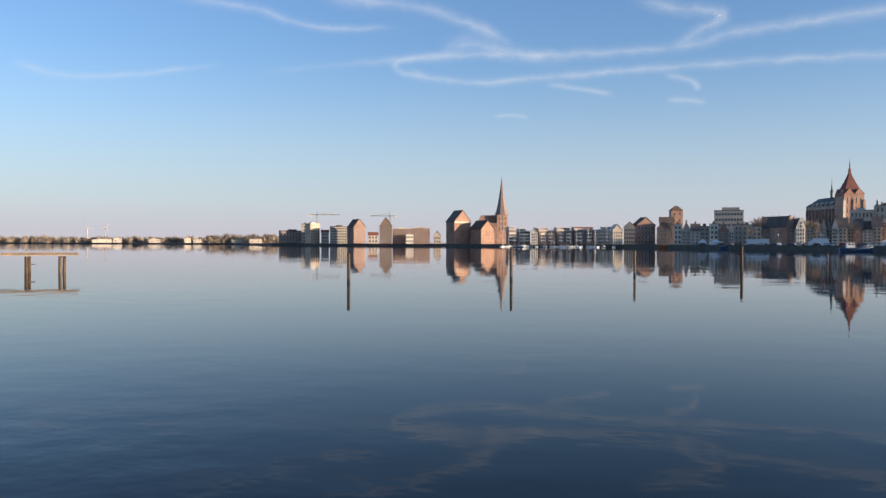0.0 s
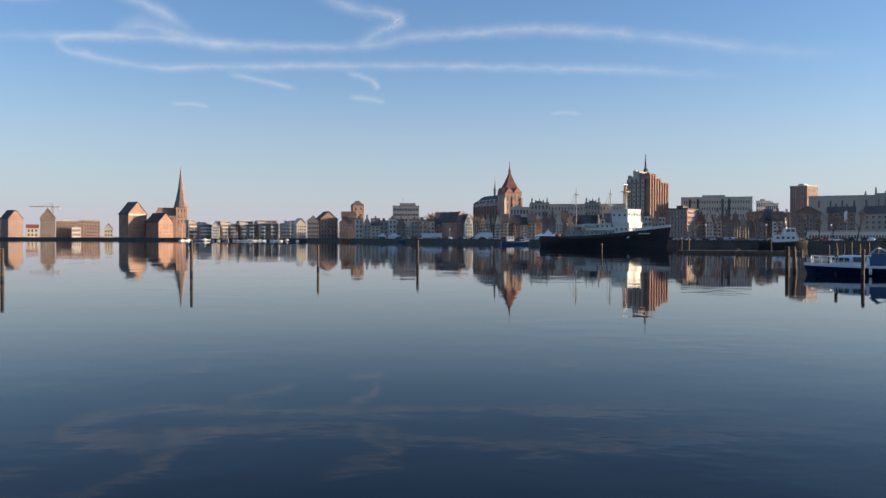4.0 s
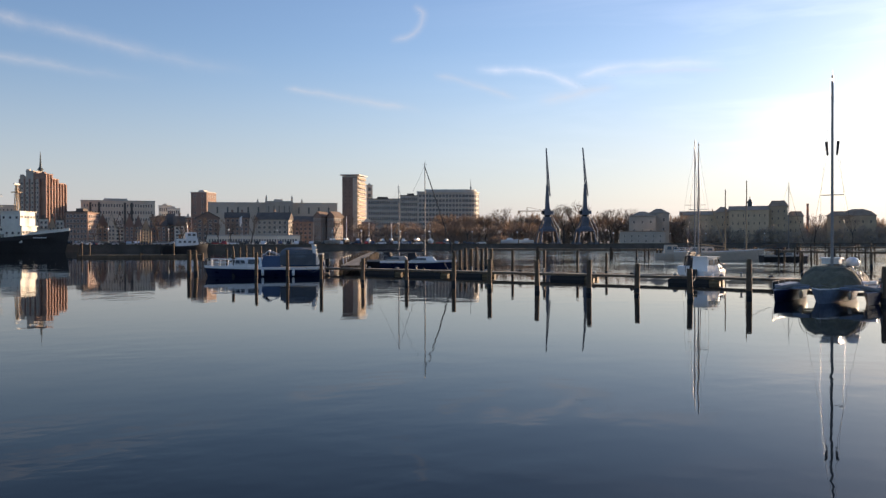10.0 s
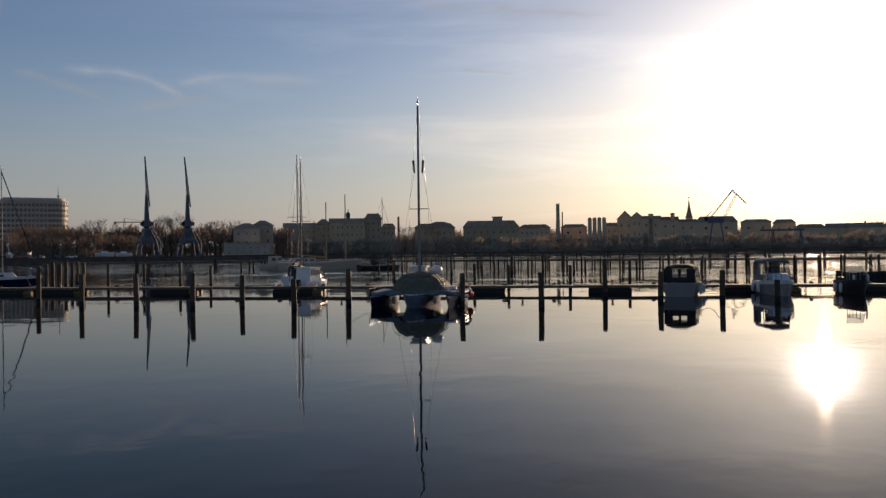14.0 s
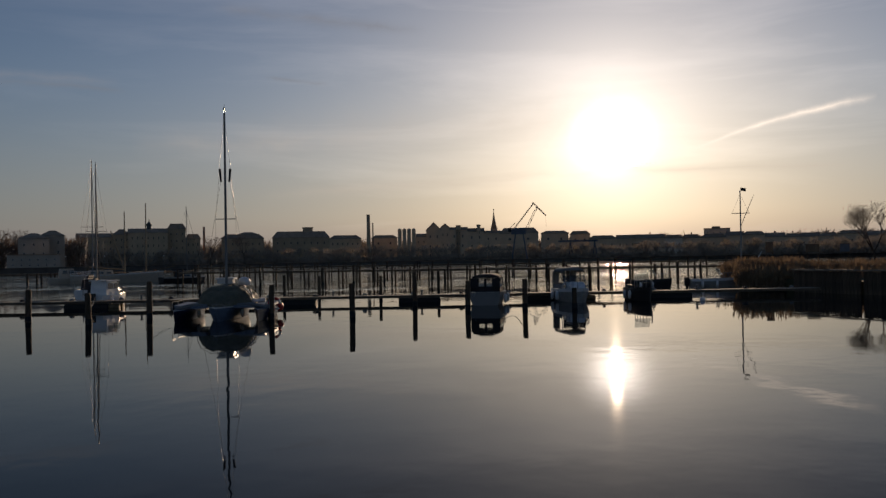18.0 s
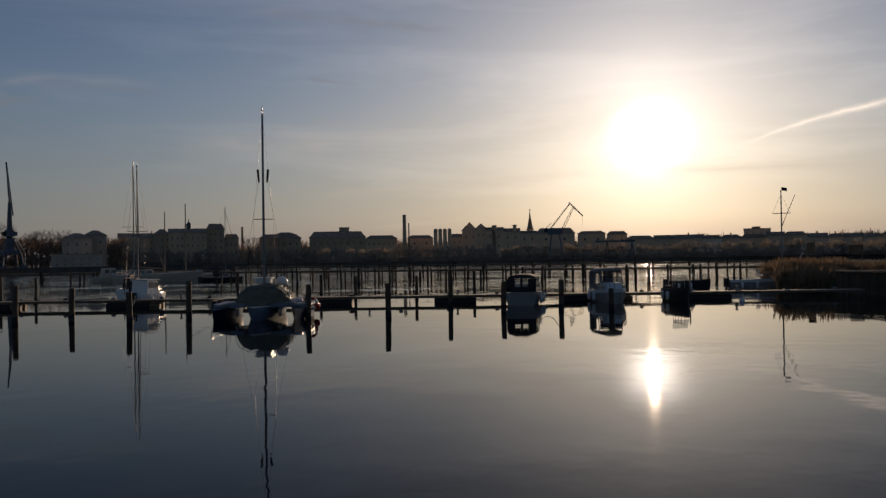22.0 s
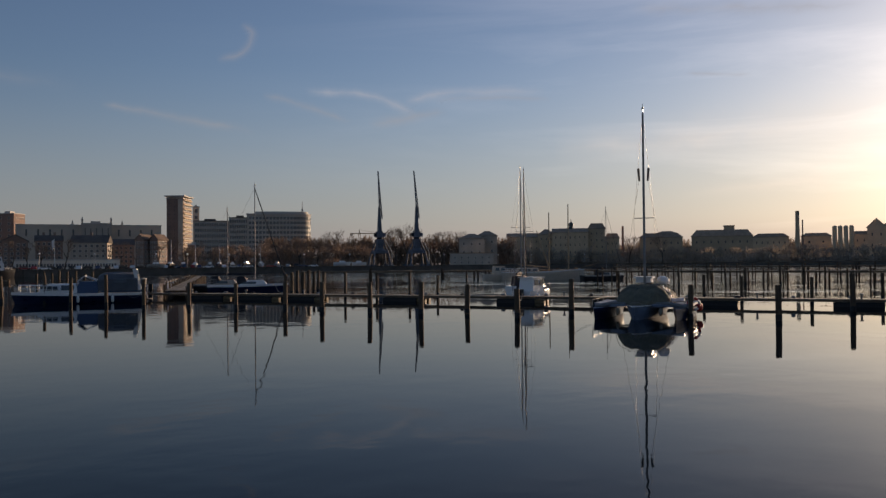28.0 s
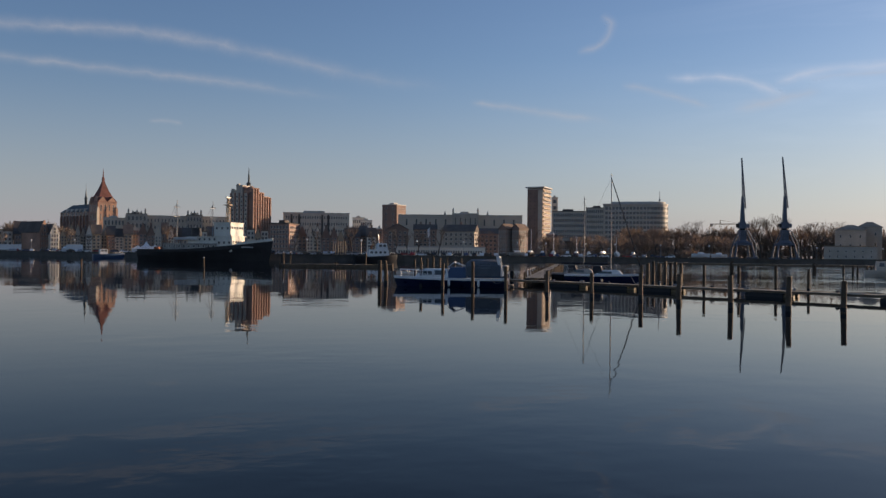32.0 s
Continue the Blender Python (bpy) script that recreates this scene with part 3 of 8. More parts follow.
def row(az0, az1, n, d, lo, hi, walls, roofs, label, kinds=("eaves", "gable", "eaves", "hip"), depth=12, nz=3, group="waterfront houses", sx=1):
    """A row of houses wall to wall, each of its own height, wall and roof."""
    cuts = [0]
    for i in range(n):
        cuts.append(cuts[-1] + RNG.uniform(0.75, 1.3))
    for i in range(n):
        a, b = (az0 + (az1 - az0) * c / cuts[-1] for c in cuts[i:i + 2])
        top = RNG.uniform(lo, hi)
        kind = RNG.choice(kinds)
        wl, rf = RNG.choice(walls), RNG.choice(roofs)
        word = {"plaster": "pale plastered", "white": "white plastered", "grey": "grey stuccoed", "brick": "red brick", "brickd": "dark brick", "ochre": "ochre stuccoed", "brick2": "orange brick", "concrete": "concrete", "rose": "rose stuccoed"}[wl]
        rword = {"rooft": "red tiled roof", "roofd": "dark slate roof", "roofl": "pale metal roof", "roofm": "brown tiled roof"}[rf]
        dd = d + RNG.uniform(-4, 6)
        w = W(a, b, dd)
        building(a + 0.01, b - 0.01, dd, top * (0.86 if kind == "flat" else 0.64), "%s %s with a %s" % (word, label, rword), depth=depth, wall=wl, roof=kind, ridge=top, roofmat=rf,
                 nx=max(2, int(w / 3.2)), nz=nz, sx=sx, chimneys=RNG.choice((0, 0, 1, 1)), group=group)


# far shore, furthest bearing first: low land with pale sheds and wind turbines
def bare_tree(s, r, p, h, rad, twigs=46, thick=1.0):
    """Adds trunk, limbs and a fan of fine twigs to a shape."""
    top = Vector((p[0], p[1], p[2] + h * 0.45))
    s.tube(p, top, h * 0.022 * thick, h * 0.014 * thick, 4, cap=False)
    for k in range(5):
        t = 2 * math.pi * (k + r.random()) / 5
        e = Vector((p[0] + math.cos(t) * rad * 0.5, p[1] + math.sin(t) * rad * 0.5, p[2] + h * r.uniform(0.6, 0.78)))
        s.tube(Vector(p).lerp(top, r.uniform(0.5, 0.95)), e, h * 0.011 * thick, h * 0.006 * thick, 3, cap=False)
    for k in range(twigs):
        t, q = r.uniform(0, 2 * math.pi), r.uniform(-0.35, 1.0)
        c = math.sqrt(max(0.0, 1 - q * q)) * rad * r.uniform(0.75, 1.08)
        e = Vector((p[0] + math.cos(t) * c, p[1] + math.sin(t) * c, p[2] + h * (0.62 + 0.38 * q * r.uniform(0.8, 1.03))))
        a = Vector((p[0], p[1], p[2] + h * 0.5)).lerp(e, r.uniform(0.3, 0.6))
        s.blade(a, e, h * 0.0075 * thick, h * 0.003 * thick, r.uniform(0, math.pi))
        for j in range(2):
            m = a.lerp(e, r.uniform(0.3, 0.9))
            s.blade(m, m + Vector((r.gauss(0, 0.08), r.gauss(0, 0.08), r.uniform(0.01, 0.13))) * h, h * 0.006 * thick, h * 0.0025 * thick, r.uniform(0, math.pi))


def far_woods(az0, az1, d, lo, hi, label, mat="twig", seed=1, depth=60, step=10.0, low=0.45, twigs=40, blade=0.3):
    """A belt of bare trees seen from afar: trunks, limbs and twigs over low scrub, one object."""
    r = random.Random(seed)
    s = Shape()
    az = az0
    while az < az1:
        for k in range(2):
            dd = d + r.uniform(0, depth)
            p = P(az + r.uniform(-0.3, 0.3), dd, LAND)
            top = Z(r.uniform(lo, hi), d) - LAND
            bare_tree(s, r, p, top, top * r.uniform(0.3, 0.45), twigs, 1.0 + d / 700)
            for c in range(2):
                w = top * r.uniform(0.25, 0.5)
                h = top * low * r.uniform(0.6, 1.25)
                cx, cy = p.x + r.uniform(-1, 1) * w, p.y + r.uniform(-1, 1) * w
                for q in range(64):
                    t, o = r.uniform(0, 2 * math.pi), w * r.random() ** 0.5
                    full = h * (1.0 - 0.55 * (o / w) ** 2)
                    a = Vector((cx + math.cos(t) * o, cy + math.sin(t) * o, LAND + full * 0.8 * r.random() ** 0.7))
                    e = a + Vector((r.gauss(0, 0.13) * h, r.gauss(0, 0.13) * h, h * r.uniform(0.08, 0.3)))
                    s.blade(a, e, blade * r.uniform(0.6, 1.2), blade * 0.25, r.uniform(0, math.pi))
        az += math.degrees(step / d) * r.uniform(0.5, 1.1)
    return single("woodland", s, mat, (0, 0, 0), label, "woodland", kind="stuff")


far_woods(-74, -43.2, 2340, 0.0040, 0.0072, "hazy bare wood along the distant shore", "scrub", seed=3, depth=200, step=7, low=1.0, blade=2.2)
far_woods(-47.5, -43.0, 1520, 0.006, 0.0115, "brown bare trees at the water's edge", "scrub", seed=4, depth=60, step=7, low=0.9, blade=1.2)
for a0, a1, d, t, wl in ((-54.6, -53.5, 2325, 0.0030, "concrete"), (-53.4, -52.9, 2330, 0.0044, "grey"), (-49.15, -48.75, 2310, 0.0046, "concrete"), (-48.6, -48.1, 2315, 0.0034, "grey"), (-47.1, -46.6, 2320, 0.0038, "concrete"),
                        (-46.2, -45.2, 1530, 0.0030, "concrete"), (-45.1, -44.3, 1510, 0.0036, "concrete"), (-51.3, -50.6, 2325, 0.0036, "grey")):
    building(a0, a1, d, t, "pale flat-roofed shed on the distant shore", "shed", "shed", 30, wl, "flat", None, "roofl", nx=2, nz=1, fill=(0.2, 0.35), group="distant sheds")


def turbine(az, d, top):
    b = thing("wind_turbine", P(az, d, LAND), "slender white wind turbine far off in the haze", "wind turbine", "wind turbines", -az)
    h = Z(top, d) - LAND
    s = Shape()
    s.tube((0, 0, 0), (0, 0, h * 0.7), 2.4, 1.4, 10)
    part("tower", s, "grey", b)
    s = Shape()
    s.span((-2, -3, h * 0.7), (2, 6, h * 0.7 + 4))
    part("nacelle", s, "grey", b)
    for k in range(3):
        a = 2 * math.pi * k / 3 + az
        s = Shape()
        c = Vector((0, -3.5, h * 0.7 + 2))
        s.tube(c, c + Vector((math.sin(a), 0, math.cos(a))) * h * 0.3, 0.9, 0.25, 6)
        part("blade", s, "grey", b)


for a, t in ((-54.9, 0.021), (-53.85, 0.022)):
    turbine(a, 3300, t)

# left part of the town
building(-43.2, -41.35, 985, 0.0135, "dark long industrial hall by the water", "hall", "industrial_hall", 30, "brickd", "flat", None, "roofd", nx=9, nz=2)
building(-41.75, -41.25, 975, 0.0212, "dark stair tower beside a pale silo block", "tower", "stair_tower", 14, "grey", "flat", None, "roofd", nx=1, nz=5)
building(-41.2, -40.5, 950, 0.0218, "tall cream apartment block lit by the sun", "block", "apartment_block", 12, "rose", "flat", None, "roofl", nx=4, nz=7, turn=30)
building(-40.45, -39.95, 940, 0.0125, "low white house beside a tall block", wall="concrete", roof="eaves", ridge=0.015, nx=3, nz=3)
building(-39.88, -38.62, 930, 0.0186, "grey glazed office block by the water", "office", "office_block", 25, "grey", "flat", None, "roofd", nx=9, nz=6, fill=(0.75, 0.5))
building(-38.35, -37.5, 900, 0.0180, "brick gabled warehouse with a steep dark roof", "warehouse", "warehouse", 17, "brick", "clipped", 0.0278, "roofd", nx=6, nz=6, turn=24, fill=(0.35, 0.4))
building(-37.35, -36.7, 925, 0.009, "small pale waterside house", wall="concrete", roof="eaves", ridge=0.0125, nx=3, nz=2)
building(-36.6, -35.77, 930, 0.0200, "dark brick warehouse with a glazed white gable", "warehouse", "warehouse", 26, "brickd", "gable", 0.0298, "roofd", nx=5, nz=5, fill=(0.6, 0.6))
building(-35.73, -34.5, 960, 0.0165, "red brick waterfront apartment house with a flat roof", "apartments", "apartment_house", 18, "brick", "flat", None, "roofl", nx=8, nz=5)
building(-34.85, -34.35, 950, 0.0095, "low white pavilion before brick apartments", "pavilion", "pavilion", 8, "white", "flat", None, "roofl", nx=4, nz=2)
building(-34.5, -33.24, 985, 0.0174, "red brick waterfront apartment house with a flat roof", "apartments", "apartment_house", 18, "brick", "flat", None, "roofl", nx=8, nz=5)
building(-33.0, -32.5, 850, 0.0085, "small pale gabled house by the quay", wall="concrete", roof="gable", ridge=0.014, roofmat="roofd", nx=3, nz=2)
grain = building(-31.7, -30.4, 815, 0.0252, "tall brick grain warehouse with a steep roof and pale cornice band", "warehouse", "warehouse", 15, "brick2", "gable", 0.0380, "roofd", nx=5, nz=6, turn=33, fill=(0.16, 0.26), trim_key="brick2")
s = Shape()
s.span((-9.2, -0.35, Z(0.0235, 815) - LAND), (9.2, 0.1, Z(0.0252, 815) - LAND))
part("cornice_band", s, "plaster", grain, "pale cornice band across the gable")
building(-29.9, -28.85, 805, 0.0165, "brick gabled warehouse with a dark roof", "warehouse", "warehouse", 19, "brick2", "gable", 0.0262, "roofd", nx=4, nz=4, turn=35, fill=(0.18, 0.28), trim_key="brick2")


def spire_church(az0, az1, d, tower, tip, label, wall, roofmat, sides=8, flare=True, name="church"):
    mid, w = (az0 + az1) / 2, W(az0, az1, d)
    b = thing(name, P(mid, d, LAND), label, "church", "", -mid * SPREAD + 8)
    h, t, x = Z(tower, d) - LAND, Z(tip, d) - LAND, w / 2
    s = Shape()
    s.span((-x, -x, 0), (x, x, h))
    tower_ = part("tower", s, wall, b)
    for z in (0.45, 0.7, 0.98):
        s = Shape()
        s.span((-x - 0.4, -x - 0.4, h * z), (x + 0.4, x + 0.4, h * z + 0.9))
        part("cornice", s, wall, tower_)
    s = Shape()
    k = t - h
    q = x * 1.41
    prof = ((1.0, 0.0), (0.86, 0.05), (0.62, 0.22), (0.36, 0.5), (0.16, 0.78), (0.02, 1.0)) if flare else ((1.08, 0.0), (0.72, 0.22), (0.34, 0.48), (0.14, 0.6), (0.1, 0.8), (0.01, 1.0))
    rings = [[(q * r * math.cos(2 * math.pi * (i + 0.5) / sides), q * r * math.sin(2 * math.pi * (i + 0.5) / sides), h + k * zf) for i in range(sides)] for r, zf in prof]
    s.loft(rings)
    part("spire", s, roofmat, b, "tall tapering spire")
    s = Shape()
    s.tube((0, 0, t - 0.5), (0, 0, t + k * 0.04), 0.25, 0.1, 6)
    s.lathe(((0.02, -0.8), (0.7, 0), (0.02, 0.8)), 8, (0, 0, t + 0.6))
    part("finial", s, "copper", b)
    face_windows(b, -x * 0.85, x * 0.85, h * 0.42, h * 0.95, 3, 3, (0.35, 0.7), y=-x)
    face_windows(b, -x * 0.85, x * 0.85, h * 0.42, h * 0.95, 3, 3, (0.35, 0.7), side="right", xs=x)
    return b


petri = spire_church(-28.8, -28.1, 1400, 0.0330, 0.0763, "brick church tower with a very tall slate spire", "brick2", "spire", 8)
s = Shape()
s.span((-40, -9, 0), (-9, 12, Z(0.022, 1400)))
s.prism([(-40, Z(0.022, 1400)), (-9, Z(0.022, 1400)), (-9, Z(0.031, 1400)), (-34, Z(0.031, 1400))], 0, 3)
part("nave", s, "brick", petri)


def terrace(az0, az1, d, eave, top, wall, roofmat, label, nx, nz=4, side=1, penthouse=0.55):
    """Waterfront flats: a pale roof that slopes to one end, a set-back top storey and balconies."""
    mid, w = (az0 + az1) / 2, W(az0, az1, d)
    b = thing("waterfront_flats", P(mid, d, LAND), label, "apartments", "waterfront flats", -mid * SPREAD + 12)
    ze, zt, x = Z(eave, d) - LAND, Z(top, d) - LAND, w / 2
    s = Shape()
    s.span((-x, 0, 0), (x, 13, ze))
    part("wall", s, wall, b)
    s = Shape()
    s.prism([(-side * x - side * 0.4, ze), (side * x + side * 0.6, ze), (side * x + side * 0.6, ze + 0.4), (-side * x - side * 0.4, ze + (zt - ze) * 0.72)], -0.8, 13.5)
    part("roof", s, "roofl", b, "pale metal roof sloping to one end")
    s = Shape()
    xa, xb = sorted((-side * x * 0.96, -side * x * 0.96 + side * w * penthouse))
    s.span((xa, 2.5, ze), (xb, 12, zt - 0.5))
    part("penthouse", s, wall, b)
    s = Shape()
    s.span((xa - 0.5, 1.8, zt - 0.5), (xb + 0.5, 12.6, zt))
    part("penthouse_roof", s, "roofl" if roofmat != "rooft" else roofmat, b)
    for c in (-0.55, 0.35):
        for j in range(1, nz):
            s = Shape()
            z = ze * j / nz
            s.span((x * c - 1.9, -1.5, z), (x * c + 1.9, 0.0, z + 0.2))
            s.span((x * c - 1.9, -1.55, z + 0.2), (x * c + 1.9, -1.42, z + 1.1))
            part("balcony", s, "white", b)
    face_windows(b, -x * 0.94, x * 0.94, 0.8, ze - 0.3, nx, nz, (0.42, 0.45))
    return b


FL = "waterfront flats with balconies and a pale sloping roof"
terrace(-27.95, -27.3, 720, 0.0150, 0.0193, "brick", "roofl", "brick " + FL, 5)
terrace(-27.25, -26.55, 690, 0.0132, 0.0172, "brickd", "roofm", "dark brick " + FL, 5)
building(-26.5, -26.05, 680, 0.0128, "narrow white waterfront house with a gable", wall="white", roof="gable", ridge=0.0178, roofmat="roofd", nx=3, nz=4)
terrace(-26.0, -24.85, 690, 0.0138, 0.0180, "brick", "roofd", "red brick " + FL, 7)
terrace(-24.8, -23.7, 690, 0.0140, 0.0186, "brickd", "roofd", "dark brick " + FL, 7, penthouse=0.8)
terrace(-23.65, -22.2, 690, 0.0150, 0.0190, "brickd", "rooft", "dark brick " + FL, 9, penthouse=0.85)
terrace(-22.15, -21.2, 690, 0.0150, 0.0192, "concrete", "roofl", "grey " + FL, 6, side=-1)
building(-21.15, -20.5, 675, 0.0150, "pale blue-grey house with a white gable", wall="concrete", roof="gable", ridge=0.0215, roofmat="roofl", nx=4, nz=4, turn=14)
building(-20.45, -19.7, 690, 0.0185, "dark roofed house over the quay", wall="plaster", roof="gable", ridge=0.0245, roofmat="roofd", nx=5, nz=4)
building(-19.65, -18.42, 690, 0.0205, "brown brick house with a tall sunlit gable", wall="brick", roof="gable", ridge=0.0295, roofmat="roofm", nx=5, nz=4, turn=18)
building(-18.35, -17.5, 680, 0.017, "dark gabled house on the quay", wall="brickd", roof="gable", ridge=0.0245, roofmat="roofd", nx=4, nz=4)
building(-17.45, -16.72, 900, 0.0375, "brick church tower with a low pyramid roof", "church", "church", 14, "brick2", "hip", 0.0425, "roofm", nx=2, nz=5, sx=2, fill=(0.3, 0.5), turn=10)
building(-18.2, -17.3, 890, 0.0235, "church nave with a steep red roof", "church", "church_nave", 18, "brick", "eaves", 0.030, "roofm", nx=5, nz=1, fill=(0.35, 0.8))
row(-17.3, -12.0, 10, 560, 0.0215, 0.0255, ("grey", "plaster", "white", "brick"), ("roofd", "roofm", "roofl"), "terraced house on the quay", kinds=("flat", "gable", "flat", "eaves"), nz=4)
mod = building(-14.81, -13.04, 800, 0.0365, "grey modern office block with a stepped flat roof", "office", "office_block", 30, "concrete", "flat", None, "roofd", nx=9, nz=6, fill=(0.8, 0.45))
s = Shape()
s.span((-6, 4, 0), (9, 16, 2.6))
s.tube((-3, 6, 2.6), (-3, 6, 8.5), 0.25, 0.12, 6)
roof_ = part("penthouse", s, "grey", mod)
roof_.location = (0, 0, Z(0.0365, 800) - LAND + 0.5)
far_woods(-12.6, -9.6, 640, 0.026, 0.0315, "dark bare trees on the town wall", seed=6, depth=30, step=4)


def stepped_gable(az0, az1, d, top, steps_, label, wall, depth=24, roofmat="roofd", turn=0):
    """A house with a stepped gable to the water."""
    mid, w = (az0 + az1) / 2, W(az0, az1, d)
    b = thing("gabled_house", P(mid, d, LAND), label, "house", "waterfront houses", -mid * SPREAD + turn)
    h, x = Z(top, d) - LAND, w / 2
    ze = h * 0.62
    s = Shape()
    s.prism([(-x, 0), (x, 0), (x, ze), (0, h * 0.96), (-x, ze)], 0.5, depth)
    part("wall", s, wall, b)
    s = Shape()
    for i in range(steps_):
        k = 1 - i / steps_
        s.span((-x * k, -0.1, ze + (h - ze) * i / steps_ - (0.2 if i else ze - 0.01)), (x * k, 0.7, ze + (h - ze) * (i + 1) / steps_))
    part("stepped_gable", s, wall, b)
    s = Shape()
    for sg in (-1, 1):
        s.prism([(sg * (x + 0.4), ze - 0.3), (0, h * 0.96), (0, h * 0.96 + 0.4), (sg * (x + 0.4), ze + 0.1)], 0.7, depth + 0.4)
    part("roof", s, roofmat, b)
    face_windows(b, -x * 0.85, x * 0.85, 0.6, ze, 3, 4, (0.4, 0.6), y=-0.1)
    face_windows(b, -x * 0.35, x * 0.35, ze, h * 0.85, 1, 2, (0.5, 0.6), y=-0.1)
    return b


building(-11.91, -10.3, 530, 0.0165, "long dark brick storehouse with a huge slate roof", "storehouse", "storehouse", 30, "brickd", "eaves", 0.0300, "roofd", nx=9, nz=3)
stepped_gable(-10.55, -10.02, 515, 0.0310, 5, "red brick house with a sunlit stepped gable", "brick2", turn=30)
stepped_gable(-9.98, -9.45, 512, 0.0285, 5, "white house with a narrow stepped gable", "white", turn=12)
row(-9.4, -4.9, 11, 470, 0.0235, 0.0285, ("brick", "white", "plaster", "rose", "white"), ("roofm", "roofd", "roofm", "roofl"), "gabled house on the quay", kinds=("gable", "flat", "gable", "eaves"), nz=5)

# the great brick church: square tower turned to the sun, long nave behind it
marien = thing("church", P(-7.02, 950, LAND), "huge brick church with a broad tower, red roof and slim spire", "church", "", 7.02 * SPREAD + 25)
xt = 9.9
ht, hs = Z(0.0519, 950) - LAND, Z(0.0887, 950) - LAND
he, hr = Z(0.0412, 970) - LAND, Z(0.0500, 970) - LAND
s = Shape()
s.span((-xt, -xt, 0), (xt, xt, ht))
tower_ = part("tower", s, "brick2", marien)
for z in (0.55, 0.75, 0.97):
    s = Shape()
    s.span((-xt - 0.4, -xt - 0.4, ht * z), (xt + 0.4, xt + 0.4, ht * z + 0.9))
    part("cornice", s, "brick", tower_)
for x_, m_ in ((-xt, "plaster"), (0, "brick2"), (xt, "brick2")):
    s = Shape()
    s.span((x_ - 1.2, -xt - 1.0, 0), (x_ + 1.2, -xt + 0.2, ht * 0.86))
    s.prism([(x_ - 1.2, ht * 0.86), (x_ + 1.2, ht * 0.86), (x_, ht * 0.9)], -xt - 1.0, -xt + 0.2)
    part("buttress", s, m_, tower_)
k = hs - ht
for u in (-0.5, 0.5):
    s = Shape()
    s.prism([(xt * (u - 0.45), ht + 0.3), (xt * (u + 0.45), ht + 0.3), (xt * u, ht + k * 0.16)], -xt - 0.5, -xt * 0.55)
    part("roof_gable", s, "brick2", tower_, "small brick gable at the foot of the roof")
    s = Shape()
    s.loft([[(-xt - 0.5, xt * (u - 0.45), ht + 0.3), (-xt - 0.5, xt * (u + 0.45), ht + 0.3), (-xt - 0.5, xt * u, ht + k * 0.16)], [(-xt * 0.55, xt * (u - 0.45), ht + 0.3), (-xt * 0.55, xt * (u + 0.45), ht + 0.3), (-xt * 0.55, xt * u, ht + k * 0.16)]])
    part("roof_gable", s, "brick2", tower_)
s = Shape()
prof = ((1.06, 0.0), (0.70, 0.17), (0.42, 0.35), (0.21, 0.52), (0.11, 0.62), (0.10, 0.72), (0.05, 0.76), (0.008, 1.0))
s.loft([[(xt * r * sx_, xt * r * sy_, ht + k * zf) for sx_, sy_ in ((-1, -1), (1, -1), (1, 1), (-1, 1))] for r, zf in prof])
part("tower_roof", s, "roofw", marien, "steep red roof drawn out into a spire")
s = Shape()
s.span((-9.4, xt, 0), (9.4, xt + 72, he))
nave_ = part("nave", s, "brick", marien)
s = Shape()
s.add([(-10, xt, he), (10, xt, he), (10, xt + 72.6, he), (-10, xt + 72.6, he), (0, xt, hr), (0, xt + 62, hr)], [(0, 4, 5, 3), (1, 2, 5, 4), (2, 3, 5), (0, 3, 2, 1), (0, 1, 4)])
part("nave_roof", s, "copper", marien, "long steep dark green nave roof, hipped at its end")
for i in range(9):
    y_ = xt + 4 + i * 8
    s = Shape()
    s.span((-11.2, y_ - 0.7, 0), (-9.3, y_ + 0.7, he * 0.9))
    part("buttress", s, "brick", nave_)
for i in range(5):
    y_ = xt + 12 + i * 11
    s = Shape()
    s.span((-9.6, y_ - 1.3, he), (-5.0, y_ + 1.3, he + 2.0))
    s.loft([[(-9.7, y_ - 1.5, he + 2.0), (-9.7, y_ + 1.5, he + 2.0), (-9.7, y_, he + 3.6)], [(-4.0, y_ - 1.5, he + 2.0), (-4.0, y_ + 1.5, he + 2.0), (-4.0, y_, he + 3.6)]])
    part("dormer", s, "plaster", nave_)
s = Shape()
s.lathe(((1.5, 0), (1.5, 6), (2.0, 6.2), (1.0, 9), (0.3, 15), (0.05, 23)), 8, (0, xt + 30, hr - 0.6))
part("ridge_turret", s, "copper", marien)
face_windows(marien, -xt * 0.9, xt * 0.9, ht * 0.4, ht * 0.95, 4, 3, (0.3, 0.7), y=-xt)
face_windows(marien, -xt * 0.9, xt * 0.9, ht * 0.4, ht * 0.95, 4, 3, (0.3, 0.7), side="left", xs=-xt)
face_windows(marien, xt + 4, xt + 68, he * 0.30, he * 0.62, 8, 1, (0.4, 0.85), side="left", xs=-9.4)
face_windows(marien, xt + 4, xt + 68, he * 0.68, he * 0.96, 8, 1, (0.4, 0.85), side="left", xs=-9.4)

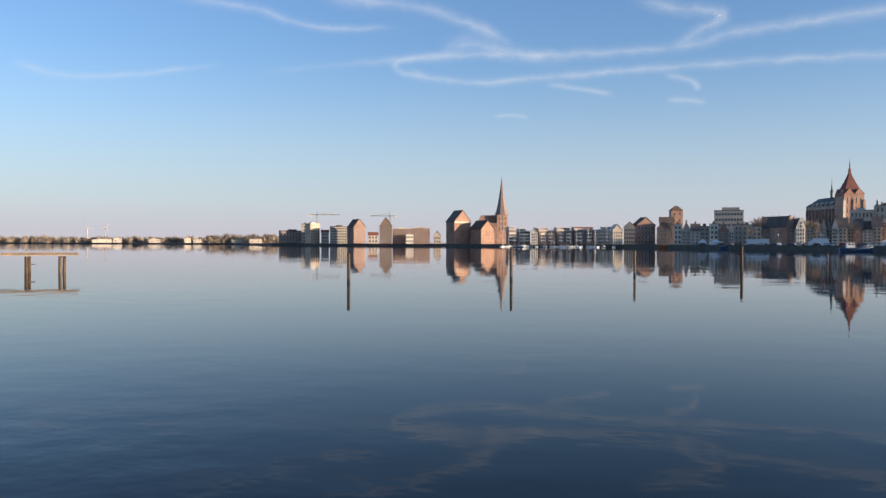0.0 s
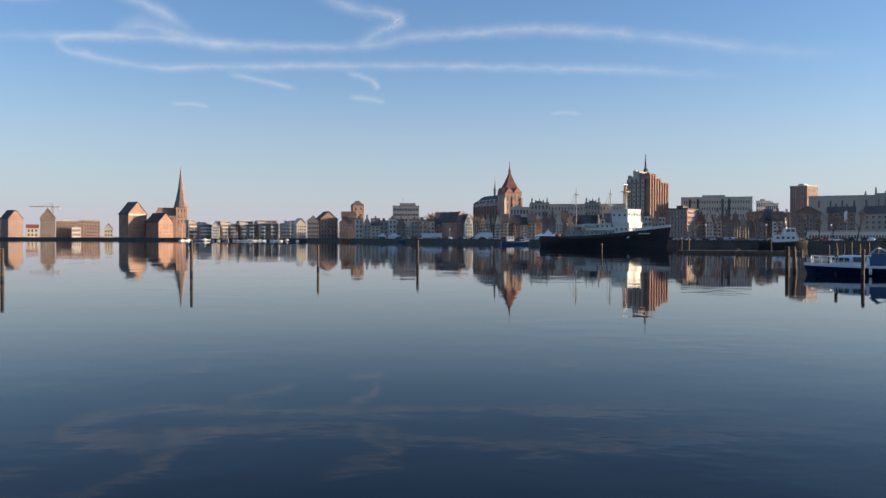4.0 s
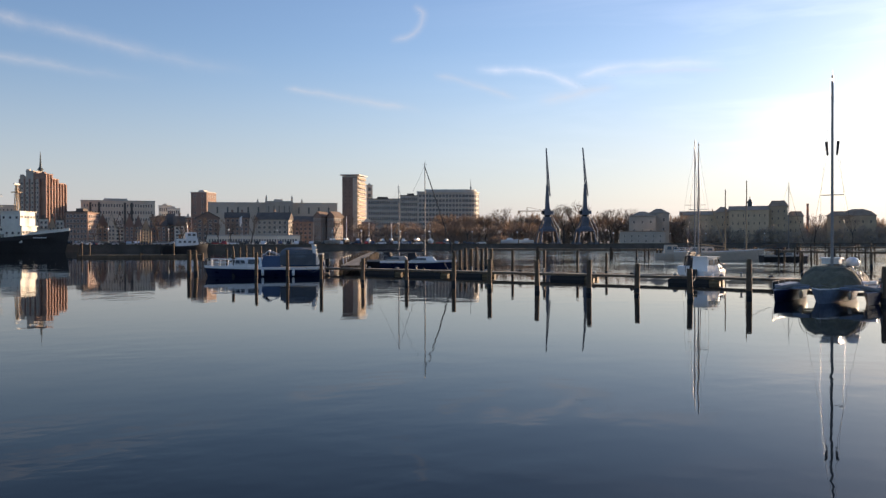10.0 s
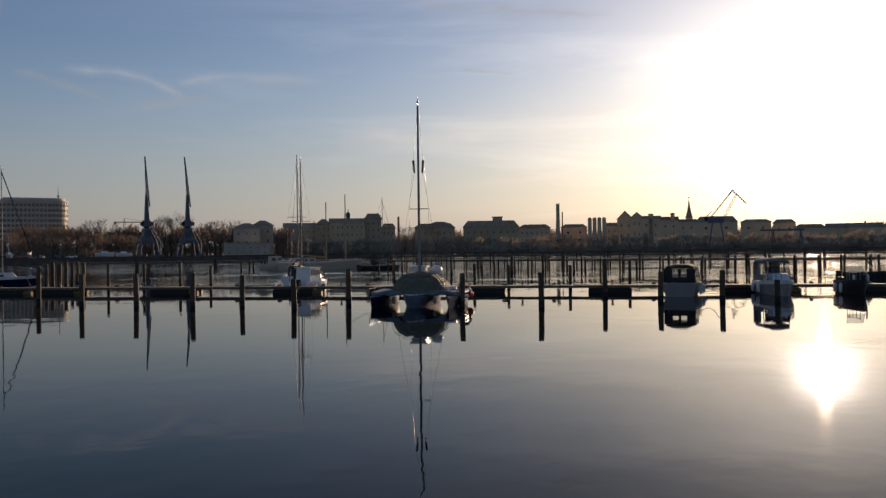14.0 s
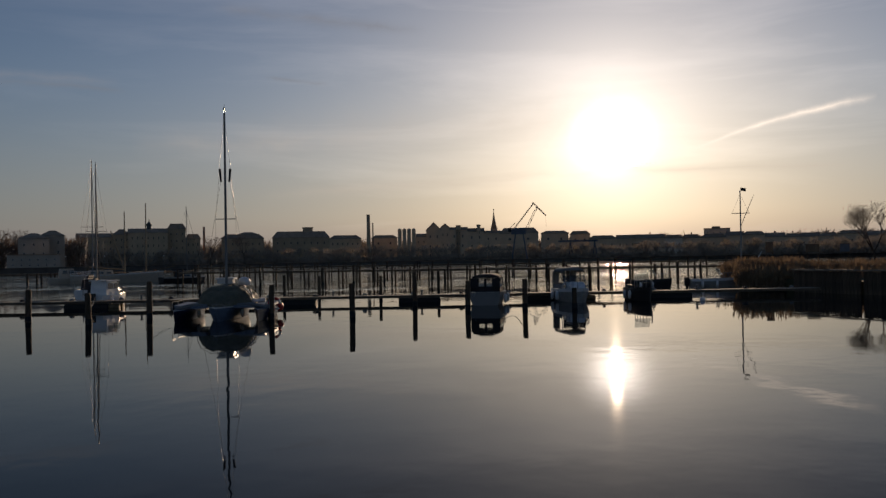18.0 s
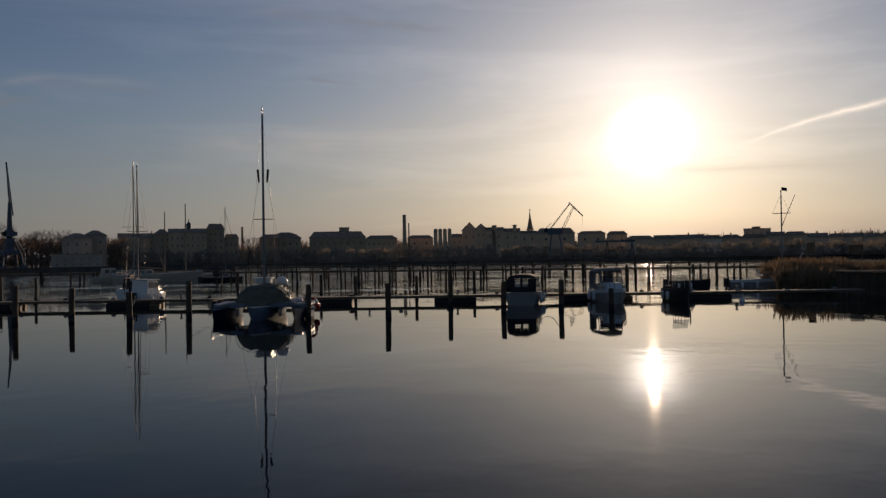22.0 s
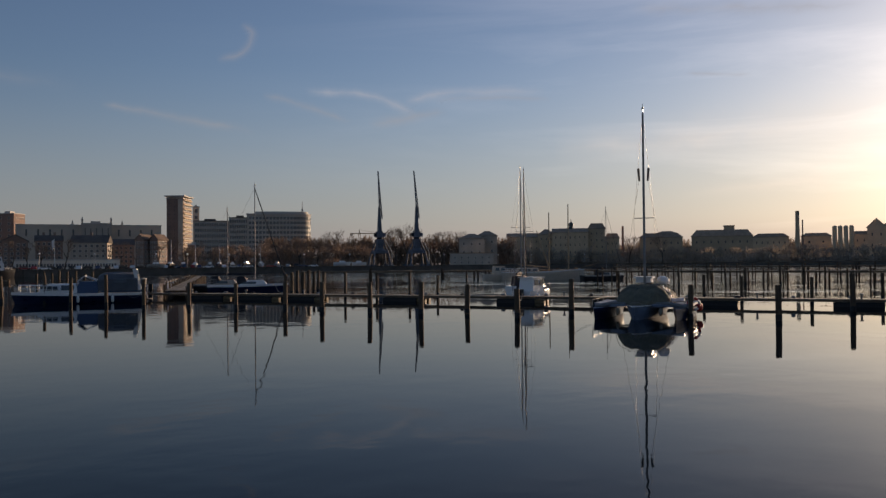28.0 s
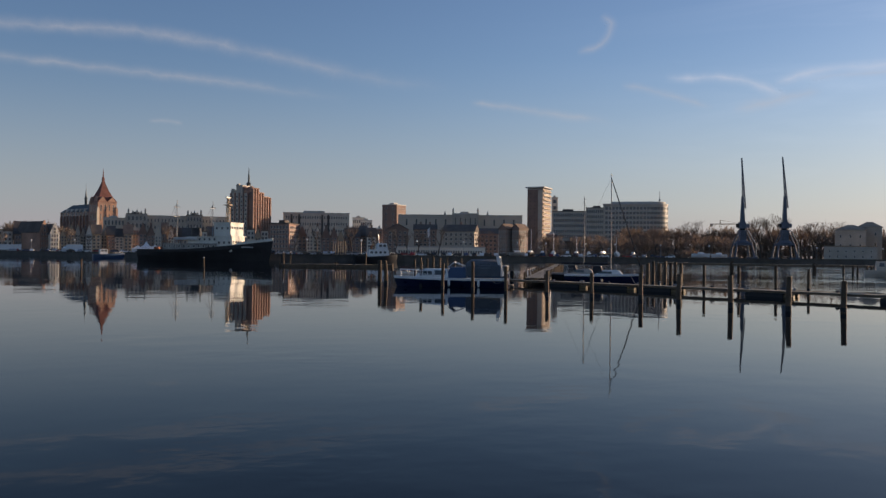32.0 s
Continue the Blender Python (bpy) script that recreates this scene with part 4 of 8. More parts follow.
# long post-war block behind the quay, with stair blocks and pinnacles
building(-7.0, -5.7, 705, 0.0352, "low wing of a long grey apartment block", "block", "apartment_wing", 14, "plaster", "flat", None, "roofl", nx=6, nz=4)
building(-5.7, 0.55, 700, 0.0386, "long grey apartment block with a pale roof edge", "block", "apartment_block", 16, "concrete", "flat", None, "roofl", nx=28, nz=5, fill=(0.32, 0.42))
for a0, a1 in ((-5.65, -4.4), (-2.05, -1.05)):
    building(a0, a1, 694, 0.0402, "grey stair block with pinnacles on a long apartment block", "block", "stair_block", 18, "grey", "flat", None, "roofd", nx=5, nz=5)
    for i in range(5):
        s = Shape()
        hp = (2.2, 0.8, 1.6, 0.6, 2.4)[i]
        s.span((-0.6, -0.6, 0), (0.6, 0.6, hp))
        s.loft([[(-0.75, -0.75, hp), (0.75, -0.75, hp), (0.75, 0.75, hp), (-0.75, 0.75, hp)], [(-0.05, -0.05, hp + 1.8), (0.05, -0.05, hp + 1.8), (0.05, 0.05, hp + 1.8), (-0.05, 0.05, hp + 1.8)]])
        single("pinnacle", s, "grey", P(a0 + (a1 - a0) * (i + 0.5) / 5, 695, Z(0.0402, 694) + 0.5), "stone roof pinnacle on a stair block", "pinnacle", "roof pinnacles")
row(-4.9, 3.1, 17, 440, 0.0245, 0.0325, ("plaster", "white", "brick", "white", "rose", "plaster"), ("roofm", "roofd", "roofm", "roofl"), "gabled town house", kinds=("gable", "flat", "gable", "eaves"), nz=5)

# stepped brick tower block with a slim spire: grey front, sunlit brick flank
hi = thing("tower_block", P(1.98, 620, LAND), "stepped brick tower block with grey front, sunlit flank and slim spire", "tower block", "", -1.98 * SPREAD - 38)
wm, dm = 18.4, 19.6


def hz(k):
    return Z(k, 620) - LAND


def bay(u0, u1, v0, v1, top, mat, name="bay"):
    """One bay of the block: its share of width and depth, its height, and a notched parapet."""
    s = Shape()
    a, b, z = (-wm / 2 + u0 * wm, -dm / 2 + v0 * dm), (-wm / 2 + u1 * wm, -dm / 2 + v1 * dm), hz(top)
    s.span((*a, 0), (*b, z))
    s.span((a[0] - 0.25, a[1] - 0.25, z), (b[0] + 0.25, b[1] + 0.25, z + 0.5))
    n = max(2, int((b[0] - a[0]) / 2.4))
    for i in range(n):
        if i % 2 == 0:
            x_ = a[0] + (b[0] - a[0]) * (i + 0.5) / n
            s.span((x_ - 0.9, a[1] - 0.2, z + 0.5), (x_ + 0.9, a[1] + 1.6, z + 1.5))
    part(name, s, mat, hi)


bay(0.0, 1.0, 0.0, 1.0, 0.0622, "brick2", "body")
bay(0.03, 0.97, 0.02, 0.68, 0.0664, "brick2")
bay(-0.02, 0.27, -0.02, 0.62, 0.0684, "grey")
bay(0.25, 0.54, -0.04, 0.42, 0.0738, "grey")
bay(0.5, 0.99, 0.01, 0.37, 0.0708, "brick")
bay(0.25, 0.62, 0.30, 0.66, 0.0722, "brick")
s = Shape()
s.span((-wm / 2 + 0.5, -dm / 2 - 0.9, 3.5), (wm / 2 - 3.5, -dm / 2 - 0.5, hz(0.0655)))
part("front_cladding", s, "grey", hi, "grey concrete front between brick edges")
for i in range(8):
    v = -dm / 2 + dm * i / 7
    top = 0.0704 if i < 3 else 0.066 if i < 5 else 0.0618
    s = Shape()
    s.span((wm / 2 - 0.1, v - 0.55, 4), (wm / 2 + 0.9, v + 0.55, hz(top)))
    part("pilaster", s, "brick", hi, "sunlit brick pilaster")
for i in range(5):
    u = -wm / 2 + (wm - 3.5) * i / 4
    s = Shape()
    s.span((u - 0.45, -dm / 2 - 1.5, 4), (u + 0.45, -dm / 2 - 0.8, hz(0.066)))
    part("pilaster", s, "brick", hi)
face_windows(hi, -wm * 0.46, wm * 0.27, 4, hz(0.0655) - 1, 7, 12, (0.6, 0.5), y=-dm / 2 - 0.9)
face_windows(hi, -dm * 0.48, dm * 0.48, 4, hz(0.0615) - 1, 7, 12, (0.4, 0.5), side="right", xs=wm / 2)
s = Shape()
s.tube((-1.5, -0.8, hz(0.0722)), (-1.5, -0.8, hz(0.077)), 1.7, 1.4, 8)
s.tube((-1.5, -0.8, hz(0.077)), (-1.5, -0.8, hz(0.079)), 2.1, 0.9, 8)
s.tube((-1.5, -0.8, hz(0.079)), (-1.5, -0.8, hz(0.0962)), 0.8, 0.08, 8)
part("spire", s, "copper", hi)

building(3.16, 4.47, 425, 0.0325, "brick corner house with a sunlit end wall", "house", "corner_house", 20, "brick", "flat", None, "roofd", nx=6, nz=6, sx=5, turn=-16)
sl = building(4.06, 8.38, 640, 0.0452, "long white slab block with dark stair strips", "block", "slab_block", 14, "plaster", "flat", None, "roofl", nx=26, nz=6, sx=3, fill=(0.4, 0.42))
for a in (4.6, 5.1, 6.6, 7.0):
    s = Shape()
    wv = W(a, a + 0.13, 640)
    s.span((-wv / 2, -0.4, 3), (wv / 2, 0.2, Z(0.0452, 640) - LAND - 1))
    o = part("stair_strip", s, "roofd", sl)
    o.location = ((math.tan(radians((a - 6.22) * SPREAD)) * 640), 0, 0)
row(4.5, 10.6, 12, 440, 0.025, 0.0325, ("brick", "plaster", "white", "brick", "rose"), ("roofm", "roofd", "roofl"), "town house behind bare trees", kinds=("gable", "flat", "gable", "eaves"), nz=5)
building(8.6, 9.4, 720, 0.0405, "white rooftop storeys behind the quay", "block", "white_block", 14, "white", "flat", None, "roofl", nx=6, nz=6, sx=3)
building(9.1, 9.9, 700, 0.0375, "white stepped block behind the quay", "block", "white_block", 14, "white", "flat", None, "roofl", nx=6, nz=6, sx=3)
building(10.5, 11.6, 650, 0.0560, "brown square tower block with a pale top storey", "tower block", "tower_block", 15, "brickd", "flat", None, "roofl", nx=2, nz=9, sx=4, turn=-28, fill=(0.22, 0.4))
building(11.63, 19.92, 620, 0.0448, "very long grey apartment block with a flat roof", "block", "apartment_block", 15, "concrete", "flat", None, "roofl", nx=12, nz=3, fill=(0.16, 0.5), trim_key="concrete")
building(15.25, 17.0, 614, 0.0466, "taller middle part of a long apartment block with corner pinnacles", "block", "centre_block", 18, "grey", "flat", None, "roofl", nx=5, nz=3, fill=(0.16, 0.5), trim_key="concrete")
for a in (15.3, 16.95, 14.75, 17.6):
    s = Shape()
    s.span((-0.5, -0.5, 0), (0.5, 0.5, 2.2))
    s.loft([[(-0.6, -0.6, 2.2), (0.6, -0.6, 2.2), (0.6, 0.6, 2.2), (-0.6, 0.6, 2.2)], [(-0.05, -0.05, 4.6), (0.05, -0.05, 4.6), (0.05, 0.05, 4.6), (-0.05, 0.05, 4.6)]])
    single("pinnacle", s, "concrete", P(a, 616 if 14.9 < a < 17 else 621, Z(0.0462 if 14.9 < a < 17 else 0.0425, 614) + 0.5), "stone roof pinnacle on a long block", "pinnacle", "roof pinnacles")
building(10.9, 12.3, 420, 0.0275, "dark brick gabled town house", wall="brickd", roof="gable", ridge=0.034, roofmat="roofd", nx=4, nz=6)
building(12.7, 14.2, 425, 0.0285, "dark brick town house with twin dormers", wall="brickd", roof="eaves", ridge=0.034, roofmat="roofd", nx=5, nz=6, chimneys=2)
building(14.6, 16.75, 410, 0.0265, "pale house with a dark mansard roof", wall="grey", roof="eaves", ridge=0.034, roofmat="roofd", nx=6, nz=5, chimneys=1, sx=2, turn=-13, depth=9)
building(16.8, 18.3, 430, 0.024, "brown brick town house with a dark roof", wall="brick", roof="eaves", ridge=0.030, roofmat="roofd", nx=5, nz=5)
for a in (18.35, 19.2):
    building(a, a + 0.55, 405, 0.030, "tall red brick house with sunlit side gable", wall="brickd", roof="gable", ridge=0.0345, roofmat="roofm", nx=3, nz=6, sx=3, turn=-32, depth=8)
low = building(11.46, 17.46, 345, 0.0072, "long low white terminal building with a strip of windows", "terminal", "terminal_building", 10, "white", "flat", None, "roofl", nx=34, nz=1, sx=4, fill=(0.55, 0.5))

# brown high-rise with a projecting roof slab
tw = building(20.22, 21.28, 620, 0.0755, "brown high-rise with pale floor bands and a projecting roof", "high-rise", "high_rise", 19, "brickd", "flat", None, "roofl", nx=0, nz=16, sx=4, turn=-18, fill=(0.7, 0.5))
wtw, htw = W(20.22, 21.28, 620), Z(0.0755, 620) - LAND
for j in range(15):
    s = Shape()
    s.span((wtw / 2, 0.2, htw * (j + 1) / 15.5), (wtw / 2 + 0.9, 18.6, htw * (j + 1) / 15.5 + 0.9))
    part("balcony", s, "ochre", tw)
s = Shape()
s.span((wtw * 0.2, -0.35, 3), (wtw / 2, 0.0, htw - 0.5))
part("stair_strip", s, "grey", tw, "grey cladding strip up the brown front")
face_windows(tw, -wtw * 0.42, wtw * 0.12, 6, htw - 1.5, 2, 15, (0.16, 0.3), trim_key="brickd")
s = Shape()
s.span((-wtw / 2 - 1.2, -1.2, htw + 1.2), (wtw / 2 + 1.4, 20.2, htw + 2.0))
part("roof_slab", s, "roofl", tw)
building(21.85, 22.25, 690, 0.066, "slim pale stair tower behind a high-rise", "tower", "stair_tower", 9, "plaster", "flat", None, "roofl", nx=1, nz=9)
building(21.5, 22.0, 560, 0.0235, "small brick house with a sunlit end beside a high-rise", wall="brick", roof="flat", roofmat="roofl", nx=2, nz=5, sx=2, turn=-20, depth=8)
building(21.9, 24.1, 575, 0.050, "grey office block with rows of windows", "office", "office_block", 22, "grey", "flat", None, "roofd", nx=14, nz=8, fill=(0.78, 0.58))
building(24.1, 25.6, 572, 0.0540, "grey office block with rows of windows", "office", "office_block", 22, "grey", "flat", None, "roofd", nx=10, nz=9, fill=(0.78, 0.58))

# office block with a rounded end
rb = thing("round_office_block", P(27.3, 570, LAND), "large grey office block with a rounded corner and glazed rows", "office", "", -27.3 * SPREAD)
wr, hr = W(25.5, 29.65, 570), Z(0.0578, 570) - LAND
outline = [(-wr / 2, 0), (wr * 0.22, 0)]
outline += [(wr * 0.22 + wr * 0.28 * math.sin(t), 12 - 12 * math.cos(t)) for t in [math.pi * k / 16 for k in range(1, 16)]]
outline += [(wr * 0.22, 24), (-wr / 2, 24)]
s = Shape()
s.slab(outline, 0, hr)
part("wall", s, "grey", rb)
s = Shape()
s.slab([(x_ * 1.015, y_ * 1.05 - 0.6) for x_, y_ in outline], hr, hr + 0.8)
s.slab([(x_ * 0.85 + wr * 0.04, y_ * 0.7 + 4) for x_, y_ in outline], hr + 0.8, hr + 2.4)
part("roof", s, "roofl", rb)
face_windows(rb, -wr / 2 + 1, wr * 0.22, 2, hr - 0.8, 13, 10, (0.78, 0.6))
me = window(2.1, 1.9)
for j in range(10):
    for k in range(1, 9):
        t = math.pi * (k - 0.5) / 16
        nx_, ny_ = math.sin(t) / (wr * 0.28), -math.cos(t) / 12
        put("window", me, rb, (wr * 0.22 + wr * 0.28 * math.sin(t), 12 - 12 * math.cos(t) - 0.05, 2 + (hr - 2.8) * (j + 0.25) / 10), math.atan2(nx_, -ny_))
s = Shape()
s.tube((0, 0, 0), (0, 0, 9), 0.35, 0.1, 6)
s.span((-0.6, -0.6, 2.5), (0.6, 0.6, 3.6))
o = part("aerial", s, "lampm", rb)
o.location = (wr * 0.37, 12, hr + 0.8)

# beyond the harbour cranes
building(39.2, 40.9, 490, 0.0295, "pale villa with a dark hipped roof", "villa", "villa", 14, "grey", "hip", 0.0345, "roofh", nx=3, nz=3, fill=(0.16, 0.3))
building(40.4, 41.75, 500, 0.0325, "tall white house with a shallow roof", "house", "house", 14, "grey", "hip", 0.0375, "roofh", nx=2, nz=3, fill=(0.16, 0.3))
building(38.6, 41.5, 470, 0.0115, "low pale annex before a villa", "annex", "annex", 8, "grey", "flat", None, "roofh", nx=6, nz=2, fill=(0.16, 0.3))
building(42.4, 44.6, 610, 0.03, "broad plastered block against the sun", "block", "town_block", 20, "ochre", "eaves", 0.0345, "roofh", nx=6, nz=4, fill=(0.16, 0.3), trim_key="ochre")
building(44.5, 45.5, 606, 0.033, "plastered house with a hipped roof beside a school", "house", "house", 16, "ochre", "hip", 0.0388, "roofh", nx=3, nz=4, fill=(0.16, 0.3), trim_key="ochre")
building(45.4, 47.75, 600, 0.035, "long plastered school with a roof turret", "school", "school", 20, "ochre", "eaves", 0.0396, "roofh", nx=7, nz=4, fill=(0.16, 0.3), trim_key="ochre")
building(47.75, 48.85, 605, 0.0385, "taller school wing with a steep flat-topped roof", "school", "school_wing", 20, "ochre", "mansard", 0.0448, "roofh", nx=3, nz=5, fill=(0.16, 0.3), trim_key="ochre")
s = Shape()
s.lathe(((1.5, 0), (1.5, 3.5), (1.9, 3.6), (1.7, 4.6), (0.9, 5.8), (0.3, 6.4), (0.25, 7.6), (0.02, 8.6)), 10)
single("roof_turret", s, "copper", P(46.64, 610, Z(0.0392, 600) - 1.2), "small domed copper turret on a roof ridge", "turret")
building(48.85, 49.75, 610, 0.0275, "low plastered wing of a school", "school", "school_wing", 20, "ochre", "mansard", 0.033, "roofh", nx=3, nz=3, fill=(0.16, 0.3), trim_key="ochre")
building(51.05, 53.75, 640, 0.0272, "wide dim town building against the light", "block", "town_block", 20, "ochre", "mansard", 0.0324, "roofh", nx=6, nz=3, fill=(0.16, 0.3), trim_key="ochre")
building(52.05, 53.45, 646, 0.032, "shallow pitched roof storey against the light", "block", "roof_storey", 10, "ochre", "hip", 0.0342, "roofh", nx=3, nz=4, fill=(0.16, 0.3), trim_key="ochre")
building(54.3, 58.0, 650, 0.0275, "wide dim hall with a stepped roof", "hall", "hall", 30, "ochre", "mansard", 0.0349, "roofh", nx=8, nz=3, fill=(0.16, 0.3), trim_key="ochre")
building(56.27, 56.92, 655, 0.039, "boxy roof storey of a wide hall", "hall", "roof_storey", 12, "ochre", "mansard", 0.0393, "roofh", nx=2, nz=5, fill=(0.16, 0.3), trim_key="ochre")
building(58.0, 60.1, 650, 0.0255, "dim town block with a flat-topped roof", "block", "town_block", 20, "ochre", "mansard", 0.0297, "roofh", nx=6, nz=3, fill=(0.16, 0.3), trim_key="ochre")
for a, sl_, r_ in ((49.98, 0.0402, 0.8), (60.89, 0.0429, 0.45)):
    s = Shape()
    s.lathe(((r_ * 1.2, 0), (r_, Z(sl_, 640) - LAND), (r_ * 1.2, Z(sl_, 640) - LAND + 0.4)), 10)
    single("flue_pipe", s, "brick", P(a, 640, LAND), "slim dark flue rising behind the roofs", "chimney")
s = Shape()
s.lathe(((2.1, 0), (1.7, 10), (1.35, 25), (1.3, Z(0.0522, 640) - LAND), (1.5, Z(0.0522, 640) - LAND + 0.6)), 12)
single("factory_chimney", s, "ochre", P(60.6, 640, LAND), "tall round brick factory chimney", "chimney")
for i in range(4):
    s = Shape()
    s.lathe(((1.55, 0), (1.55, Z(0.035, 660) - LAND), (1.1, Z(0.035, 660) - LAND + 0.7), (0.1, Z(0.035, 660) - LAND + 1.0)), 12)
    single("silo", s, "rose", P(62.68 + i * 0.31, 660, LAND), "round concrete silo beside factory roofs", "silo", "row of silos")
for a0, a1, t, rd, k in ((60.8, 62.5, 0.0255, 0.0292, "mansard"), (63.7, 64.5, 0.0265, 0.030, "eaves"), (64.45, 65.45, 0.0340, 0.0427, "gable"), (65.4, 66.02, 0.0365, 0.0409, "gable"), (66.0, 67.2, 0.0340, 0.0370, "eaves"), (66.45, 66.75, 0.0385, 0.0394, "mansard"),
                          (67.2, 68.3, 0.0318, 0.0355, "eaves"), (67.84, 68.08, 0.0388, 0.0396, "mansard"), (68.3, 69.4, 0.0295, 0.0322, "eaves"), (69.35, 71.92, 0.0285, 0.0350, "mansard"), (72.1, 73.9, 0.0276, 0.0307, "mansard"), (74.0, 75.3, 0.0258, 0.0299, "mansard")):
    building(a0, a1, 680, t, "dim house on the hill against the low sun", wall="rose", roof=k, ridge=rd, roofmat="roofh", nx=2, nz=3, fill=(0.14, 0.26), group="hill houses", trim_key="rose")
spire_church(68.80, 69.16, 760, 0.034, 0.0556, "slim dim church spire above the roofs", "grey", "roofh", 8)
# the long low ridge of roofs below the sun, wall to wall
ridge_rng = random.Random(77)
a = 75.25
while a < 96.5:
    wide = ridge_rng.uniform(0.9, 2.0)
    base = 0.0248 if a < 80 else 0.0240 if a < 86 else 0.0226
    kind = ridge_rng.choice(("mansard", "eaves", "mansard", "eaves"))
    crest = base + ridge_rng.uniform(-0.0012, 0.0012)
    wl = ridge_rng.choice(("rose", "rose", "plaster", "rose"))
    building(a - 0.02, a + wide, 640 + ridge_rng.uniform(-8, 8), crest - 0.004, "hazy %s town house in a long row across the water" % {"plaster": "plastered", "rose": "rose"}[wl],
             wall=wl, roof=kind, ridge=crest, roofmat="roofh", nx=3, nz=2, fill=(0.14, 0.22), chimneys=ridge_rng.choice((0, 0, 0, 1)), group="town houses across the water", trim_key="rose")
    a += wide
building(82.5, 84.1, 690, 0.0285, "tall hotel block with rooftop plant", "hotel", "hotel", 18, "grey", "flat", None, "roofh", nx=4, nz=5, fill=(0.16, 0.3))
far_woods(41.0, 97.5, 720, 0.020, 0.0268, "hazy wooded slope behind the far bank", "scrub", blade=0.5, seed=19, depth=40, step=5, low=0.8)
far_woods(41.0, 96.5, 560, 0.010, 0.0195, "dim belt of bare trees along the far bank", "scrub", blade=0.4, seed=9, depth=40, step=5, low=0.5, twigs=50)
far_woods(21.5, 33.2, 455, 0.014, 0.027, "bare bushes and trees along the quay road", seed=10, depth=40, step=4, low=0.45, twigs=60)
far_woods(33.0, 42.5, 520, 0.022, 0.037, "bare trees behind the harbour cranes", seed=11, depth=40, step=4, low=0.6, twigs=60)
far_woods(26.6, 33.2, 520, 0.026, 0.036, "bare park trees beside the office block", seed=12, depth=40, step=4, low=0.55, twigs=60)


# ---- harbour: ship, cranes, quay furniture ----
def N(az, d, z=0.0):
    return P(az / SPREAD, d, z)


def hull_shape(L, B, free, bow_rise=0.35, stern=0.8, draft=0.5, n=14, stripe=None, fine=1.8):
    """A boat's hull from stern (-L/2) to bow (L/2), open at the top; returns the sheer line too."""
    s = Shape()
    rings, sheer = [], []
    for i in range(n + 1):
        u = i / n
        x = -L / 2 + L * u
        if u < 0.45:
            hb = B / 2 * (stern + (1 - stern) * math.sin(u / 0.45 * math.pi / 2))
        else:
            hb = B / 2 * max(0.015, 1 - ((u - 0.45) / 0.55) ** fine)
        z = free * (1 + bow_rise * max(0, u - 0.25) ** 1.6 + 0.06 * (1 - u))
        k = 0.86 + 0.1 * (1 - u)
        rake = max(0, u - 0.7) * L * 0.10
        half = [(x, hb, z), (x - rake * 0.2, hb * 0.985, z * 0.76), (x - rake * 0.5, hb * (k - 0.03), z * 0.42), (x - rake, hb * (k - 0.16), 0.02), (x - rake, hb * 0.45, -draft * 0.7)]
        rings.append([(a, -b, c) for a, b, c in half] + [(x - rake, 0, -draft)] + half[::-1])
        sheer.append((x, hb, z))
    m = len(rings[0])
    pts = [p for r in rings for p in r]
    o = len(s.v)
    s.v += pts
    for i in range(n):
        for j in range(m - 1):
            s.face((o + i * m + j, o + i * m + j + 1, o + (i + 1) * m + j + 1, o + (i + 1) * m + j), 1 if (stripe and j in (0, 9)) else 0)
    s.face([o + j for j in range(m)], 0)
    return s, sheer


def deck_shape(sheer, drop=0.08, inset=0.03):
    s = Shape()
    a = [(x, -h + inset * (h > inset * 2), z - drop) for x, h, z in sheer]
    b = [(x, h - inset * (h > inset * 2), z - drop) for x, h, z in sheer]
    n = len(a)
    s.v += a + b
    for i in range(n - 1):
        s.face((i, i + 1, n + i + 1, n + i))
    return s


def rail_shape(sheer, h, i0, i1, r=0.02, mid=True):
    s = Shape()
    for sg in (-1, 1):
        pts = [Vector((x, sg * hb * 0.96, z)) for x, hb, z in sheer[i0:i1 + 1]]
        for p, q in zip(pts, pts[1:]):
            s.tube(p + Vector((0, 0, h)), q + Vector((0, 0, h)), r, n=5)
            if mid:
                s.tube(p + Vector((0, 0, h * 0.5)), q + Vector((0, 0, h * 0.5)), r * 0.7, n=4)
        for p in pts:
            s.tube(p - Vector((0, 0, 0.05)), p + Vector((0, 0, h)), r, n=5)
    return s


def cabin_shape(x0, x1, w0, w1, z0, h, rake0=0.3, rake1=0.5, top=0.8):
    """A deckhouse with sloping ends and sides; x1 is forward."""
    s = Shape()
    lo = [(x0, -w0 / 2, z0), (x1, -w1 / 2, z0), (x1, w1 / 2, z0), (x0, w0 / 2, z0)]
    mi = [(x0 + rake0 * 0.15, -w0 / 2 * 0.97, z0 + h * 0.45), (x1 - rake1 * 0.45, -w1 / 2 * 0.95, z0 + h * 0.45), (x1 - rake1 * 0.45, w1 / 2 * 0.95, z0 + h * 0.45), (x0 + rake0 * 0.15, w0 / 2 * 0.97, z0 + h * 0.45)]
    hi_ = [(x0 + rake0, -w0 / 2 * top, z0 + h), (x1 - rake1, -w1 / 2 * top, z0 + h), (x1 - rake1, w1 / 2 * top, z0 + h), (x0 + rake0, w0 / 2 * top, z0 + h)]
    s.loft([lo, mi, hi_])
    return s


